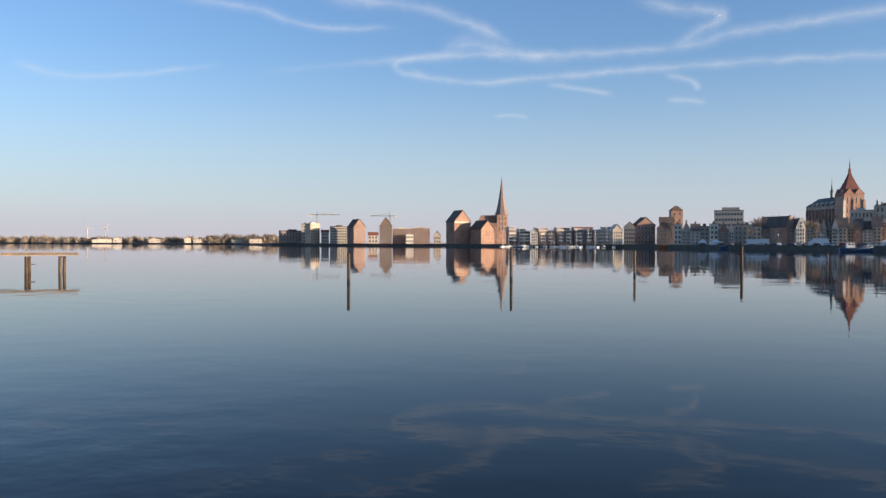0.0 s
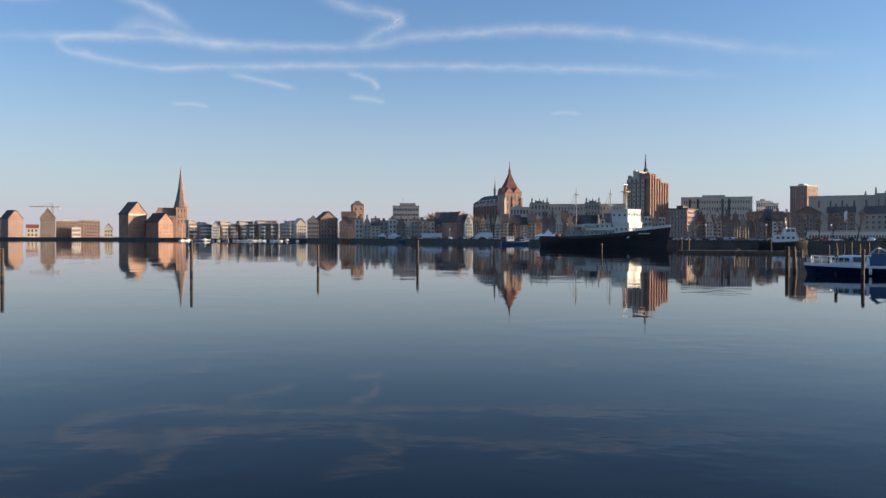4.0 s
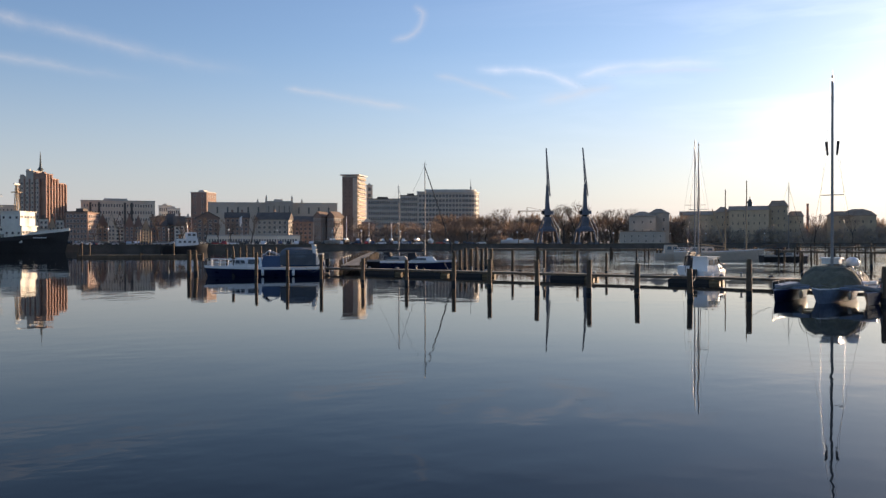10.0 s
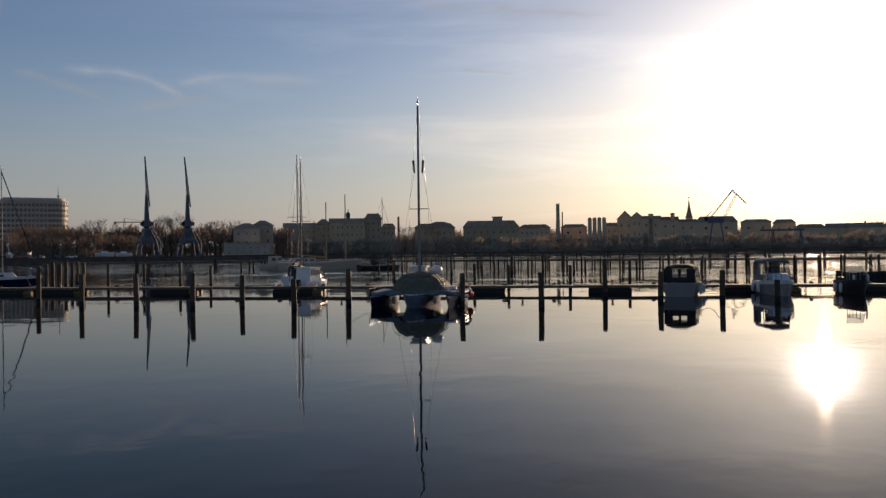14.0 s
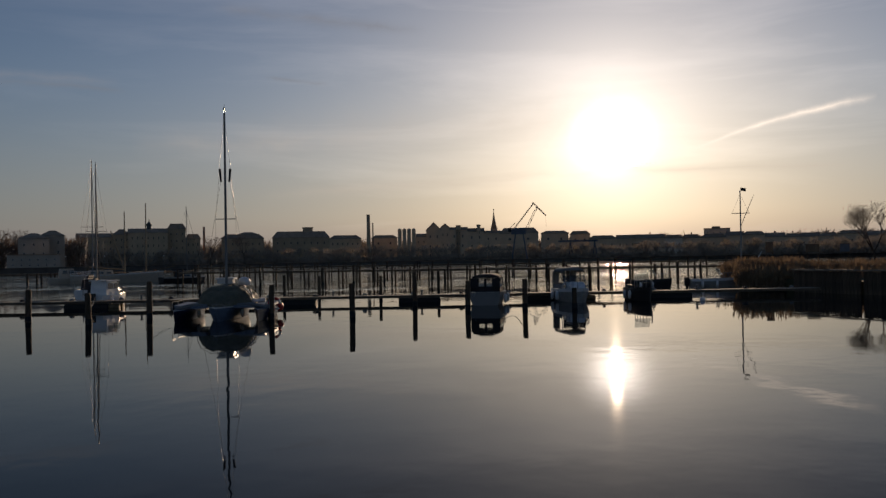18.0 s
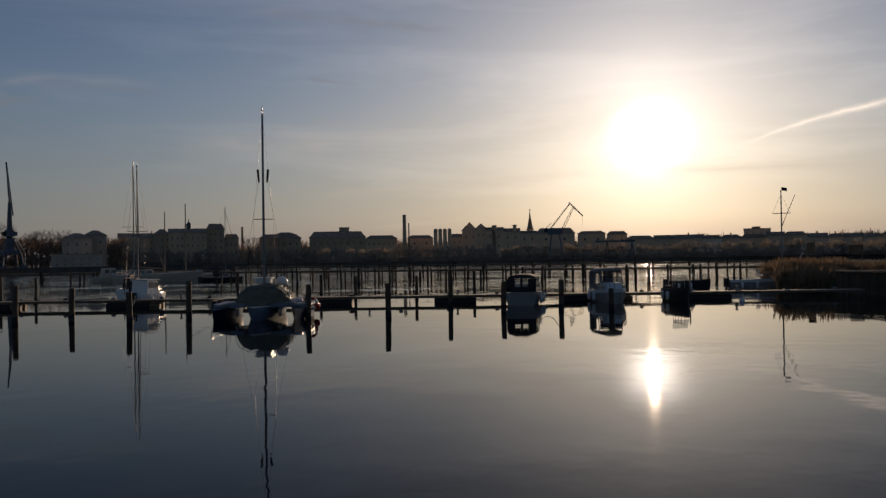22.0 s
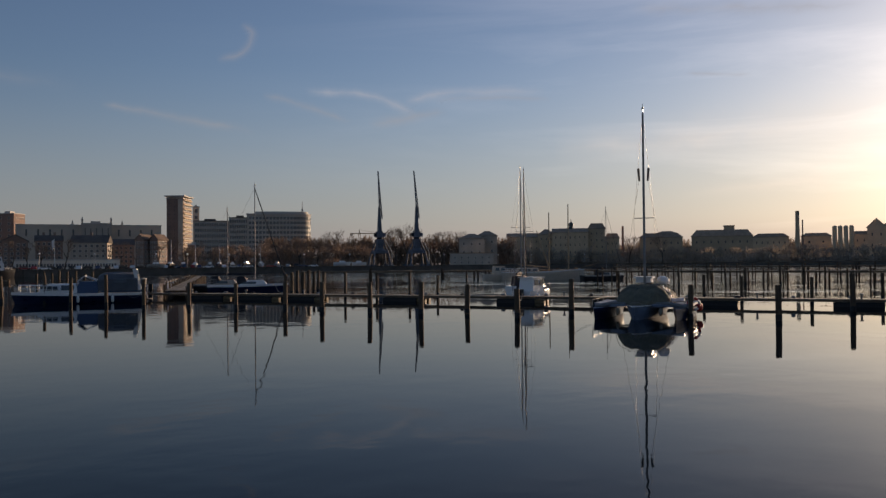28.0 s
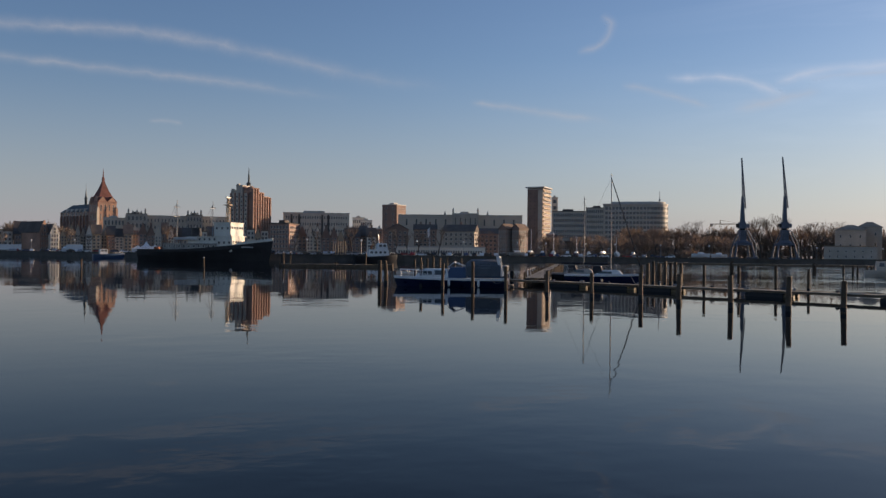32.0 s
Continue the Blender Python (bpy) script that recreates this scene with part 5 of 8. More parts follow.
def pane(x0, z0, x1, z1, y, slope=0.0, t=0.03, side=1):
    s = Shape()
    s.add([(x0, y, z0), (x1, y, z0), (x1 - 0.05, y - side * slope, z1), (x0 + 0.08, y - side * slope, z1), (x0, y + side * t, z0), (x1, y + side * t, z0), (x1 - 0.05, y - side * slope + side * t, z1), (x0 + 0.08, y - side * slope + side * t, z1)],
          [(0, 1, 2, 3), (7, 6, 5, 4), (0, 4, 5, 1), (1, 5, 6, 2), (2, 6, 7, 3), (3, 7, 4, 0)])
    return s


def rig(b, x, z0, h, r=0.06, spreaders=(0.45,), beam=1.1, fore=None, aft=None, boom=None, sail=True, furl=0.085):
    """A mast with spreaders, stays and, where given, a boom with a stowed sail."""
    s = Shape()
    s.tube((x, 0, z0), (x, 0, h), r, r * 0.75, 8)
    m = part("mast", s, "alu" if r < 0.1 else "gel", b)
    s = Shape()
    s.tube((x, 0, h), (x, 0, h + 0.5), 0.015, n=4)
    s.tube((x - 0.25, 0, h + 0.1), (x + 0.25, 0, h + 0.1), 0.015, n=4)
    s.lathe(((0.01, 0), (0.06, 0.05), (0.06, 0.16), (0.01, 0.2)), 6, (x, 0, h + 0.12))
    part("masthead_gear", s, "wire", m)
    for k in spreaders:
        s = Shape()
        z = z0 + (h - z0) * k
        s.tube((x, -beam * 0.45, z), (x, beam * 0.45, z), 0.025, n=5)
        part("spreader", s, "alu", m)
    ends = [(x - 0.3, -beam / 2, z0), (x - 0.3, beam / 2, z0)]
    for e in ends:
        s = Shape()
        zk = z0 + (h - z0) * spreaders[0] if spreaders else z0
        sg = 1 if e[1] > 0 else -1
        s.tube(e, (x, sg * beam * 0.45, zk), 0.008, n=4)
        s.tube((x, sg * beam * 0.45, zk), (x, 0, h), 0.008, n=4)
        part("shroud", s, "wire", b)
    if fore:
        s = Shape()
        s.tube(fore, (x, 0, h * 0.985), furl if sail else 0.010, furl * 0.6 if sail else 0.010, 6)
        part("forestay", s, "canvasd" if sail else "wire", b, "rolled dark foresail on its stay" if sail else "")
    if aft:
        s = Shape()
        s.tube(aft, (x, 0, h), 0.012, n=4)
        part("backstay", s, "wire", b)
    if boom:
        s = Shape()
        s.tube((x, 0, z0 + 1.0), (x + boom, 0, z0 + 1.05), 0.05, n=6)
        bo = part("boom", s, "alu", b)
        s = Shape()
        k = 8
        s.loft([[(x + boom * (0.04 + 0.92 * i / k), 0.14 * math.cos(t) * (1 - 0.4 * i / k), z0 + 1.2 + 0.17 * (1 - 0.3 * i / k) * math.sin(t)) for t in [2 * math.pi * q / 8 for q in range(8)]] for i in range(k + 1)])
        part("stowed_sail", s, "canvasd", bo, "mainsail stowed under a dark cover", True)


def fenders(b, sheer, idx, side, mat="gel"):
    for i in idx:
        x, hb, z = sheer[i]
        s = Shape()
        s.lathe(((0.02, 0), (0.11, 0.08), (0.12, 0.3), (0.11, 0.5), (0.03, 0.6)), 8, (x, side * (hb + 0.1), z - 0.75))
        f = part("fender", s, mat, b, "", True)
        s = Shape()
        s.tube((x, side * (hb + 0.1), z - 0.15), (x, side * hb * 0.96, z + 0.02), 0.012, n=4)
        part("line", s, "wire", f)


# icebreaker at the quay
ship = thing("museum_ship", N(-0.75, 292, 0), "old black-hulled icebreaker with cream deckhouse and bare masts", "ship", "", 0.75 - 31)
LS = 48.0
s, sh = hull_shape(LS, 11.0, 3.4, 1.5, 0.75, 2.5, 20, None, 2.4)
part("hull", s, "blackh", ship, "tall black steel hull")
part("deck", deck_shape(sh, 0.5), "rust", ship)
s = Shape()
for sg in (-1, 1):
    s.loft([[(x_, sg * h_, z_ - 0.05), (x_, sg * (h_ - 0.1), z_ - 0.05), (x_, sg * (h_ - 0.1), z_ + 0.85 * k), (x_, sg * h_, z_ + 0.85 * k)] for (x_, h_, z_), k in zip(sh[15:], (0.15, 0.8) + (1.0,) * 12)])
part("bulwark", s, "shipw", ship, "pale bulwark along the bow")
for name_, x0, x1, w, z0, z1 in (("lower_deckhouse", -14, 5.8, 8.6, 3.0, 5.4), ("upper_deckhouse", -5, 5.9, 7.6, 5.4, 7.6), ("bridge_base", 6.0, 11.5, 8.4, 3.0, 7.9), ("bridge", 5.0, 11.0, 8.4, 7.9, 12.3)):
    s = Shape()
    s.span((x0, -w / 2, z0), (x1, w / 2, z1))
    s.span((x0 - 0.3, -w / 2 - 0.4, z1), (x1 + 0.3, w / 2 + 0.4, z1 + 0.22))
    # lower deckhouse takes the duller paint, its shade put into the colour
    h_ = part(name_, s, "shipw" if x1 > 8 or x0 > -6 else "shipd", ship)
    me = window(0.7, 0.7, "shipw")
    nwin = int((x1 - x0) / 1.7)
    for i in range(nwin):
        put("porthole_window", me, h_, (x0 + (x1 - x0) * (i + 0.5) / nwin, -w / 2 - 0.03, (z0 + z1) / 2 + 0.1))
    for i in range(5):
        put("porthole_window", me, h_, (x1 + 0.03, -w / 2 + w * (i + 0.5) / 5, (z0 + z1) / 2 + 0.3), math.pi / 2)
s = Shape()
s.loft([[(-3.5 + rr * 1.5 * math.cos(t) - zz * 0.06, rr * math.sin(t), zz) for t in [2 * math.pi * k / 12 for k in range(12)]] for rr, zz in ((1.3, 7.9), (1.2, 10.3), (1.25, 10.4), (1.25, 10.8))])
part("funnel", s, ["blackh", "rust"], ship, "raked dark funnel")
for x_, h_ in ((-11.5, 20.2), (2.0, 19.6)):
    s = Shape()
    s.tube((x_, 0, 4), (x_, 0, h_), 0.2, 0.1, 8)
    m_ = part("mast", s, "lampm", ship)
    for k in (0.72, 0.88):
        s = Shape()
        s.tube((x_, -1.9, h_ * k), (x_, 1.9, h_ * k), 0.09, n=5)
        s.tube((x_ - 1.0, 0, h_ * k + 0.3), (x_ + 1.0, 0, h_ * k + 0.3), 0.08, n=5)
        part("yard", s, "lampm", m_)
    for sg in (-1, 1):
        s = Shape()
        s.tube((x_, 0, h_ * 0.95), (x_ - 5, sg * 3.6, 4.2), 0.05, n=4)
        part("stay", s, "wire", m_)
s = Shape()
for sx_ in (-0.55, 0.55):
    for sy_ in (-0.55, 0.55):
        s.tube((7.6 + sx_, sy_, 12.3), (7.6 + sx_ * 0.4, sy_ * 0.4, 20.6), 0.16, 0.12, 5)
for z_ in (14.0, 15.8, 17.4, 19.2):
    s.span((7.0, -0.6, z_), (8.2, 0.6, z_ + 0.14))
m_ = part("signal_mast", s, "buff", ship, "buff lattice signal mast above the bridge")
s = Shape()
s.span((6.5, -1.2, 18.2), (8.7, 1.2, 18.45))
part("platform", s, "buff", m_)
s = Shape()
s.span((7.4, -1.5, 20.6), (7.8, 1.5, 20.95))
part("radar_scanner", s, "shipw", m_)
for x_, sg in ((-3, -1), (-7, -1), (-3, 1), (-7, 1)):
    s, shb = hull_shape(4.2, 1.5, 0.5, 0.2, 0.6, 0.3, 8)
    o = part("lifeboat", s, "gel", ship)
    o.location = (x_, sg * 4.7, 7.0)
for x_ in (-19, -16.5, 17):
    s = Shape()
    s.span((x_ - 0.6, -0.9, 3.0), (x_ + 0.6, 0.9, 4.0))
    s.tube((x_, -1.3, 4.0), (x_, 1.3, 4.0), 0.4, n=10)
    part("winch", s, "rust", ship)
s = Shape()
for i in range(7):
    s.span((15.2 + i * 0.45, -4.6 + i * 0.3, 4.3), (15.5 + i * 0.45, -4.4 + i * 0.3, 4.65))
part("name_bars", s, "gel", ship, "pale bars of unreadable lettering")
part("railing", rail_shape(sh, 1.0, 0, 13, 0.04), "lampm", ship)


def workboat(az, d, L, label, hullm, housem, turn, mast=6.0, house=(0.1, 0.35), name="fishing_boat"):
    """A small working boat: hull, wheelhouse with windows, mast and derrick."""
    b = thing(name, N(az, d, 0), label, "boat", "", turn - az)
    s, sh_ = hull_shape(L, L * 0.3, L * 0.10 + 0.2, 0.7, 0.75, 0.8, 12, None, 2.2)
    part("hull", s, hullm, b)
    part("deck", deck_shape(sh_, 0.2), "wood", b)
    z = L * 0.10
    x0, x1 = L * (house[0] - 0.5 + 0.1), L * (house[1] - 0.5 + 0.1)
    h_ = part("wheelhouse", cabin_shape(x0, x1, L * 0.18, L * 0.17, z, 2.3, 0.1, 0.25, 0.95), housem, b)
    for sg in (-1, 1):
        for k in range(2):
            xa = x0 + (x1 - x0) * (0.15 + 0.42 * k)
            part("window", pane(xa, z + 1.3, xa + (x1 - x0) * 0.3, z + 1.95, sg * L * 0.086, 0.01, 0.03, sg), "glass", h_)
    s = Shape()
    s.tube((x1 + 0.5, 0, z), (x1 + 0.5, 0, mast), 0.15, 0.09, 6)
    s.tube((x1 + 0.5, -0.8, mast * 0.8), (x1 + 0.5, 0.8, mast * 0.8), 0.04, n=5)
    m_ = part("mast", s, "wood", b)
    s = Shape()
    s.tube((x1 + 0.5, 0, mast * 0.35), (x1 + 0.5 + L * 0.25, 0, mast * 0.8), 0.11, 0.08, 5)
    part("derrick", s, "wood", m_)
    part("bow_rail", rail_shape(sh_, 0.6, 8, 11, 0.03), "gel", b)
    s = Shape()
    s.lathe(((0.9, 0), (1.0, 0.12), (0.9, 0.25)), 12, (-L * 0.42, 0, z + 0.1))
    part("rope_coil", s, "canvas", b)
    return b


workboat(-6.7, 368, 12.5, "blue and white fishing boat moored at the quay", "bluep", "gel", 14, 8.5)
workboat(-17.7, quay_at(-17.5) - 9, 15, "sunlit orange timber barge with a tall derrick at the quay", "rust", "buff", 4, 12.5, (0.5, 0.75), "work_barge")
for i in range(6):
    s = Shape()
    s.tube((0, 0, 0), (0.05, 0, 4.7 + 0.2 * (i % 3)), 0.16, 0.12, 7)
    single("mooring_pole", s, "buff", N(7.4 + i * 0.165, quay_at(7.5) + 3, LAND), "tall tan timber pole standing on the quay edge", "pole", "row of quay poles")
launch = thing("harbour_launch", N(10.3, quay_at(10.2) - 5, 0), "white harbour launch with a tall stepped wheelhouse at the quay", "boat", "", 12 - 10.3)
s, shl = hull_shape(15.5, 4.2, 1.7, 0.8, 0.8, 0.8, 14, None, 2.2)
part("hull", s, "blackh", launch)
part("deck", deck_shape(shl, 0.2), "wood", launch)
dh = part("deckhouse", cabin_shape(-3.0, 4.4, 3.0, 2.6, 1.6, 2.7, 0.1, 0.3, 0.96), "gel", launch, "white lower deckhouse")
wh = part("wheelhouse", cabin_shape(0.2, 3.9, 2.6, 2.3, 4.3, 2.2, 0.15, 0.35, 0.94), "gel", launch, "white upper wheelhouse")
for sg in (-1, 1):
    for k in range(4):
        part("window", pane(-2.4 + k * 1.6, 2.9, -1.5 + k * 1.6, 3.6, sg * 1.47, 0.03, 0.03, sg), "glass", dh)
    for k in range(2):
        part("window", pane(0.7 + k * 1.5, 5.2, 1.8 + k * 1.5, 6.0, sg * 1.27, 0.04, 0.03, sg), "glass", wh)
s = Shape()
s.tube((0.9, 0, 6.5), (0.7, 0, 9.6), 0.12, 0.07, 6)
s.tube((0.8, -0.9, 8.4), (0.8, 0.9, 8.4), 0.05, n=5)
part("mast", s, "gel", launch)
s = Shape()
s.lathe(((0.42, 4.3), (0.45, 5.6), (0.4, 5.7)), 10, (-1.7, 0, 0))
part("funnel", s, "rust", launch)
part("bow_rail", rail_shape(shl, 0.8, 8, 13, 0.03), "gel", launch)
workboat(-14.1, 500, 9, "small blue cutter at the quay", "bluep", "gel", 175, 5)


def portal_crane(az, d, top, label, lean):
    """A level-luffing quay crane: portal legs, cab, tower, and a lattice jib raised almost upright."""
    b = thing("portal_crane", N(az, d, LAND), label, "crane", "harbour cranes", -az + 20)
    zt = Z(top, d) - LAND
    for sx_ in (-1, 1):
        for sy_ in (-1, 1):
            s = Shape()
            s.tube((sx_ * 4.4, sy_ * 3.6, 0), (sx_ * 3.4, sy_ * 2.6, 6.5), 0.5, 0.42, 6)
            s.tube((sx_ * 3.4, sy_ * 2.6, 6.5), (sx_ * 1.1, sy_ * 1.1, 12.6), 0.34, 0.3, 6)
            s.tube((sx_ * 3.3, sy_ * 2.6, 6.3), (0, sy_ * 2.5, 7.4), 0.16, n=5)
            s.span((sx_ * 4.4 - 1.1, sy_ * 3.6 - 0.5, 0), (sx_ * 4.4 + 1.1, sy_ * 3.6 + 0.5, 0.9))
            part("leg", s, "steel", b)
    s = Shape()
    s.loft([[(-3.3, -2.5, 6.0), (3.3, -2.5, 6.0), (3.3, 2.5, 6.0), (-3.3, 2.5, 6.0)], [(-3.2, -2.4, 7.0), (3.2, -2.4, 7.0), (3.2, 2.4, 7.0), (-3.2, 2.4, 7.0)], [(-1.5, -1.3, 8.4), (1.5, -1.3, 8.4), (1.5, 1.3, 8.4), (-1.5, 1.3, 8.4)], [(-1.3, -1.2, 12.2), (1.3, -1.2, 12.2), (1.3, 1.2, 12.2), (-1.3, 1.2, 12.2)]])
    part("portal_housing", s, "steel", b)
    s = Shape()
    s.span((-1.6, -1.6, 12.2), (1.6, 1.6, 13.0))
    part("top_plate", s, "steel", b)
    for sg in (-1, 1):
        s = Shape()
        s.tube((-3.5, sg * 2.7, 6.3), (3.5, sg * 2.7, 6.3), 0.3, n=6)
        part("portal_beam", s, "steel", b)
    s = Shape()
    s.lathe(((1.4, 13.0), (1.4, 13.7)), 12)
    part("slewing_ring", s, "black", b)
    s = Shape()
    s.loft([[(-1.9, -1.5, 13.7), (1.5, -1.5, 13.7), (1.5, 1.5, 13.7), (-1.9, 1.5, 13.7)], [(-1.6, -1.3, 16.6), (1.2, -1.3, 16.6), (1.2, 1.3, 16.6), (-1.6, 1.3, 16.6)]])
    h_ = part("machine_house", s, "steel", b)
    s = Shape()
    s.span((1.4, -2.0, 14.0), (2.4, -0.8, 15.8))
    c_ = part("cab", s, "steel", b)
    s = Shape()
    s.span((2.38, -1.9, 14.6), (2.44, -0.9, 15.6))
    part("cab_window", s, "glass", c_)
    s = Shape()
    s.loft([[(-0.95, -0.85, 16.6), (0.9, -0.85, 16.6), (0.9, 0.85, 16.6), (-0.95, 0.85, 16.6)], [(-0.5, -0.4, zt * 0.62), (0.4, -0.4, zt * 0.62), (0.4, 0.4, zt * 0.62), (-0.5, 0.4, zt * 0.62)]])
    part("tower", s, "steel", b)
    foot, tip = Vector((0.9, 0, zt * 0.50)), Vector((lean, 0, zt))
    s = Shape()
    for o in ((-0.45, -0.45), (0.45, -0.45), (0.45, 0.45), (-0.45, 0.45)):
        s.tube(foot + Vector((o[0], o[1], 0)), tip + Vector((o[0] * 0.3, o[1] * 0.3, 0)), 0.16, 0.12, 5)
    nb = 9
    for i in range(nb):
        a, c = foot.lerp(tip, i / nb), foot.lerp(tip, (i + 1) / nb)
        k0, k1 = 0.45 * (1 - 0.7 * i / nb), 0.45 * (1 - 0.7 * (i + 1) / nb)
        sg = 1 if i % 2 else -1
        for y_ in (-1, 1):
            s.tube(a + Vector((sg * k0, y_ * k0, 0)), c + Vector((-sg * k1, y_ * k1, 0)), 0.07, n=4)
    part("jib", s, "steel", b, "lattice jib raised upright")
    for y_ in (-0.4, 0.4):
        s = Shape()
        s.tube((-0.3, y_, zt * 0.62), tip + Vector((0, y_ * 0.3, -0.5)), 0.07, n=4)
        part("luffing_rod", s, "steel", b)
    s = Shape()
    s.span((-2.6, -1.0, 14.2), (-1.8, 1.0, 15.8))
    part("counterweight", s, "black", b)
    # the sun on this ladder is put into its pale colour; the crane is dark
    s = Shape()
    s.tube((1.6, -2.4, 13.0), (4.9, -3.4, 6.8), 0.22, n=5)
    s.tube((4.9, -3.4, 6.8), (5.0, -3.4, 1), 0.22, n=5)
    part("sunlit_ladder", s, "roofl", b)


portal_crane(34.25, 405, 0.1085, "blue-grey harbour crane with its jib raised upright", -0.6)
portal_crane(36.75, 405, 0.1085, "blue-grey harbour crane with its jib raised upright", -1.2)


def tower_crane(az, d, top, jib, label, mat="rust"):
    b = thing("tower_crane", N(az, d, LAND), label, "crane", "", -az)
    h = Z(top, d) - LAND
    s = Shape()
    for x_, y_ in ((-0.7, -0.7), (0.7, -0.7), (0.7, 0.7), (-0.7, 0.7)):
        s.tube((x_, y_, 0), (x_, y_, h), 0.2, n=4)
    for i in range(12):
        sg = 1 if i % 2 else -1
        s.tube((-0.7 * sg, -0.7, h * i / 12), (0.7 * sg, -0.7, h * (i + 1) / 12), 0.12, n=4)
    part("mast", s, mat, b)
    s = Shape()
    s.tube((-jib * 0.35, 0, h), (jib, 0, h), 0.35, n=5)
    s.tube((0, 0, h + 3), (jib * 0.8, 0, h), 0.12, n=4)
    s.tube((0, 0, h), (0, 0, h + 3), 0.3, n=5)
    part("jib", s, mat, b)
    s = Shape()
    s.span((-jib * 0.35, -0.6, h - 2), (-jib * 0.25, 0.6, h))
    part("counterweight", s, "concrete", b)


tower_crane(-41.15, 1000, 0.0325, 26, "yellow construction crane behind a pale block", "float")
tower_crane(-36.3, 900, 0.0315, -20, "thin construction crane behind gabled warehouses", "float")
tower_crane(32.9, 700, 0.036, 22, "small distant tower crane behind bare trees", "float")

# luffing shipyard crane, jib folded in a tall inverted V
yc = thing("shipyard_crane", N(71.4, 560, LAND), "dark shipyard crane with a folded lattice jib", "crane", "", -71.4)
zc = lambda sl: Z(sl, 560) - LAND
for sx_ in (-5, 5):
    for sy_ in (-4, 4):
        s = Shape()
        s.tube((sx_, sy_, 0), (sx_ * 0.5, sy_ * 0.5, 16.5), 0.5, 0.4, 6)
        part("portal_leg", s, "steel", yc)
s = Shape()
s.loft([[(x_, y_, z_) for x_, y_ in ((-5.2, -2), (4.2, -2), (4.2, 2), (-5.2, 2))] for z_ in (16.5, 19.4)] + [[(x_, y_, 20.6) for x_, y_ in ((-4.0, -1.4), (3.0, -1.4), (3.0, 1.4), (-4.0, 1.4))]])
part("machine_house", s, "steel", yc)
s = Shape()
s.span((-7.2, -1.6, 18.0), (-5.2, 1.6, 20.4))
part("counterweight", s, "black", yc)
def lattice(a, c, w, n, r=0.26):
    s = Shape()
    a, c = Vector(a), Vector(c)
    side = Vector((-(c - a).z, 0, (c - a).x)).normalized() * w
    for k in (-1, 1):
        for y_ in (-0.7, 0.7):
            s.tube(a + side * k + Vector((0, y_, 0)), c + side * k * 0.6 + Vector((0, y_, 0)), r, n=4)
    for i in range(n):
        sg = 1 if i % 2 else -1
        s.tube(a.lerp(c, i / n) + side * sg, a.lerp(c, (i + 1) / n) - side * sg * 0.8, r * 0.7, n=4)
    return s
part("back_jib", lattice((-3.3, 0, 20.2), (9.8, 0, zc(0.0632)), 0.3, 12, 0.19), "steel", yc)
part("main_jib", lattice((4.0, 0, 18.5), (12.0, 0, zc(0.0588)), 0.7, 9, 0.19), "steel", yc)
part("head_jib", lattice((9.0, 0, zc(0.0640)), (17.8, 0, zc(0.0480)), 0.35, 8, 0.19), "steel", yc)
s = Shape()
s.tube((-6.4, 0, 20.4), (-2.5, 0, 24.0), 0.2, n=5)
part("tie_rod", s, "steel", yc)
s = Shape()
s.tube((17.6, 0, zc(0.0483)), (17.6, 0, zc(0.036)), 0.06, n=4)
part("hoist_rope", s, "steel", yc)
gy = thing("gantry", N(75.6, 575, LAND), "steel gantry at the shipyard quay", "gantry", "", -75.6)
for x_ in (-8, 8):
    s = Shape()
    s.tube((x_ - 1.5, 0, 0), (x_, 0, 11), 0.4, n=5)
    s.tube((x_ + 1.5, 0, 0), (x_, 0, 11), 0.4, n=5)
    part("leg", s, "steel", gy)
s = Shape()
s.span((-16, -0.6, 11), (10, 0.6, 12.2))
part("beam", s, "steel", gy)


def car_proto(paint):
    b = thing("parked_car", (0, 0, -50), "parked car on the quay", "car", "parked cars")
    s = Shape()
    prof = [(-2.1, 0.35), (2.1, 0.35), (2.1, 0.75), (1.1, 0.92), (0.45, 1.42), (-1.1, 1.45), (-1.75, 0.98), (-2.1, 0.9)]
    s.prism(prof, -0.82, 0.82)
    bd = part("body", s, paint, b)
    s = Shape()
    s.prism([(0.95, 0.95), (0.42, 1.36), (-1.05, 1.39), (-1.55, 0.98)], -0.835, 0.835)
    part("glazing", s, "glass", bd)
    for x_ in (-1.3, 1.3):
        for y_ in (-0.8, 0.8):
            s = Shape()
            s.tube((x_, y_ - 0.09, 0.33), (x_, y_ + 0.09, 0.33), 0.33, n=10)
            part("wheel", s, "black", b)
    return b


cars = [car_proto(k) for k in ("carw", "cars", "carb", "carr", "cark")]
rc = random.Random(21)
first = {}
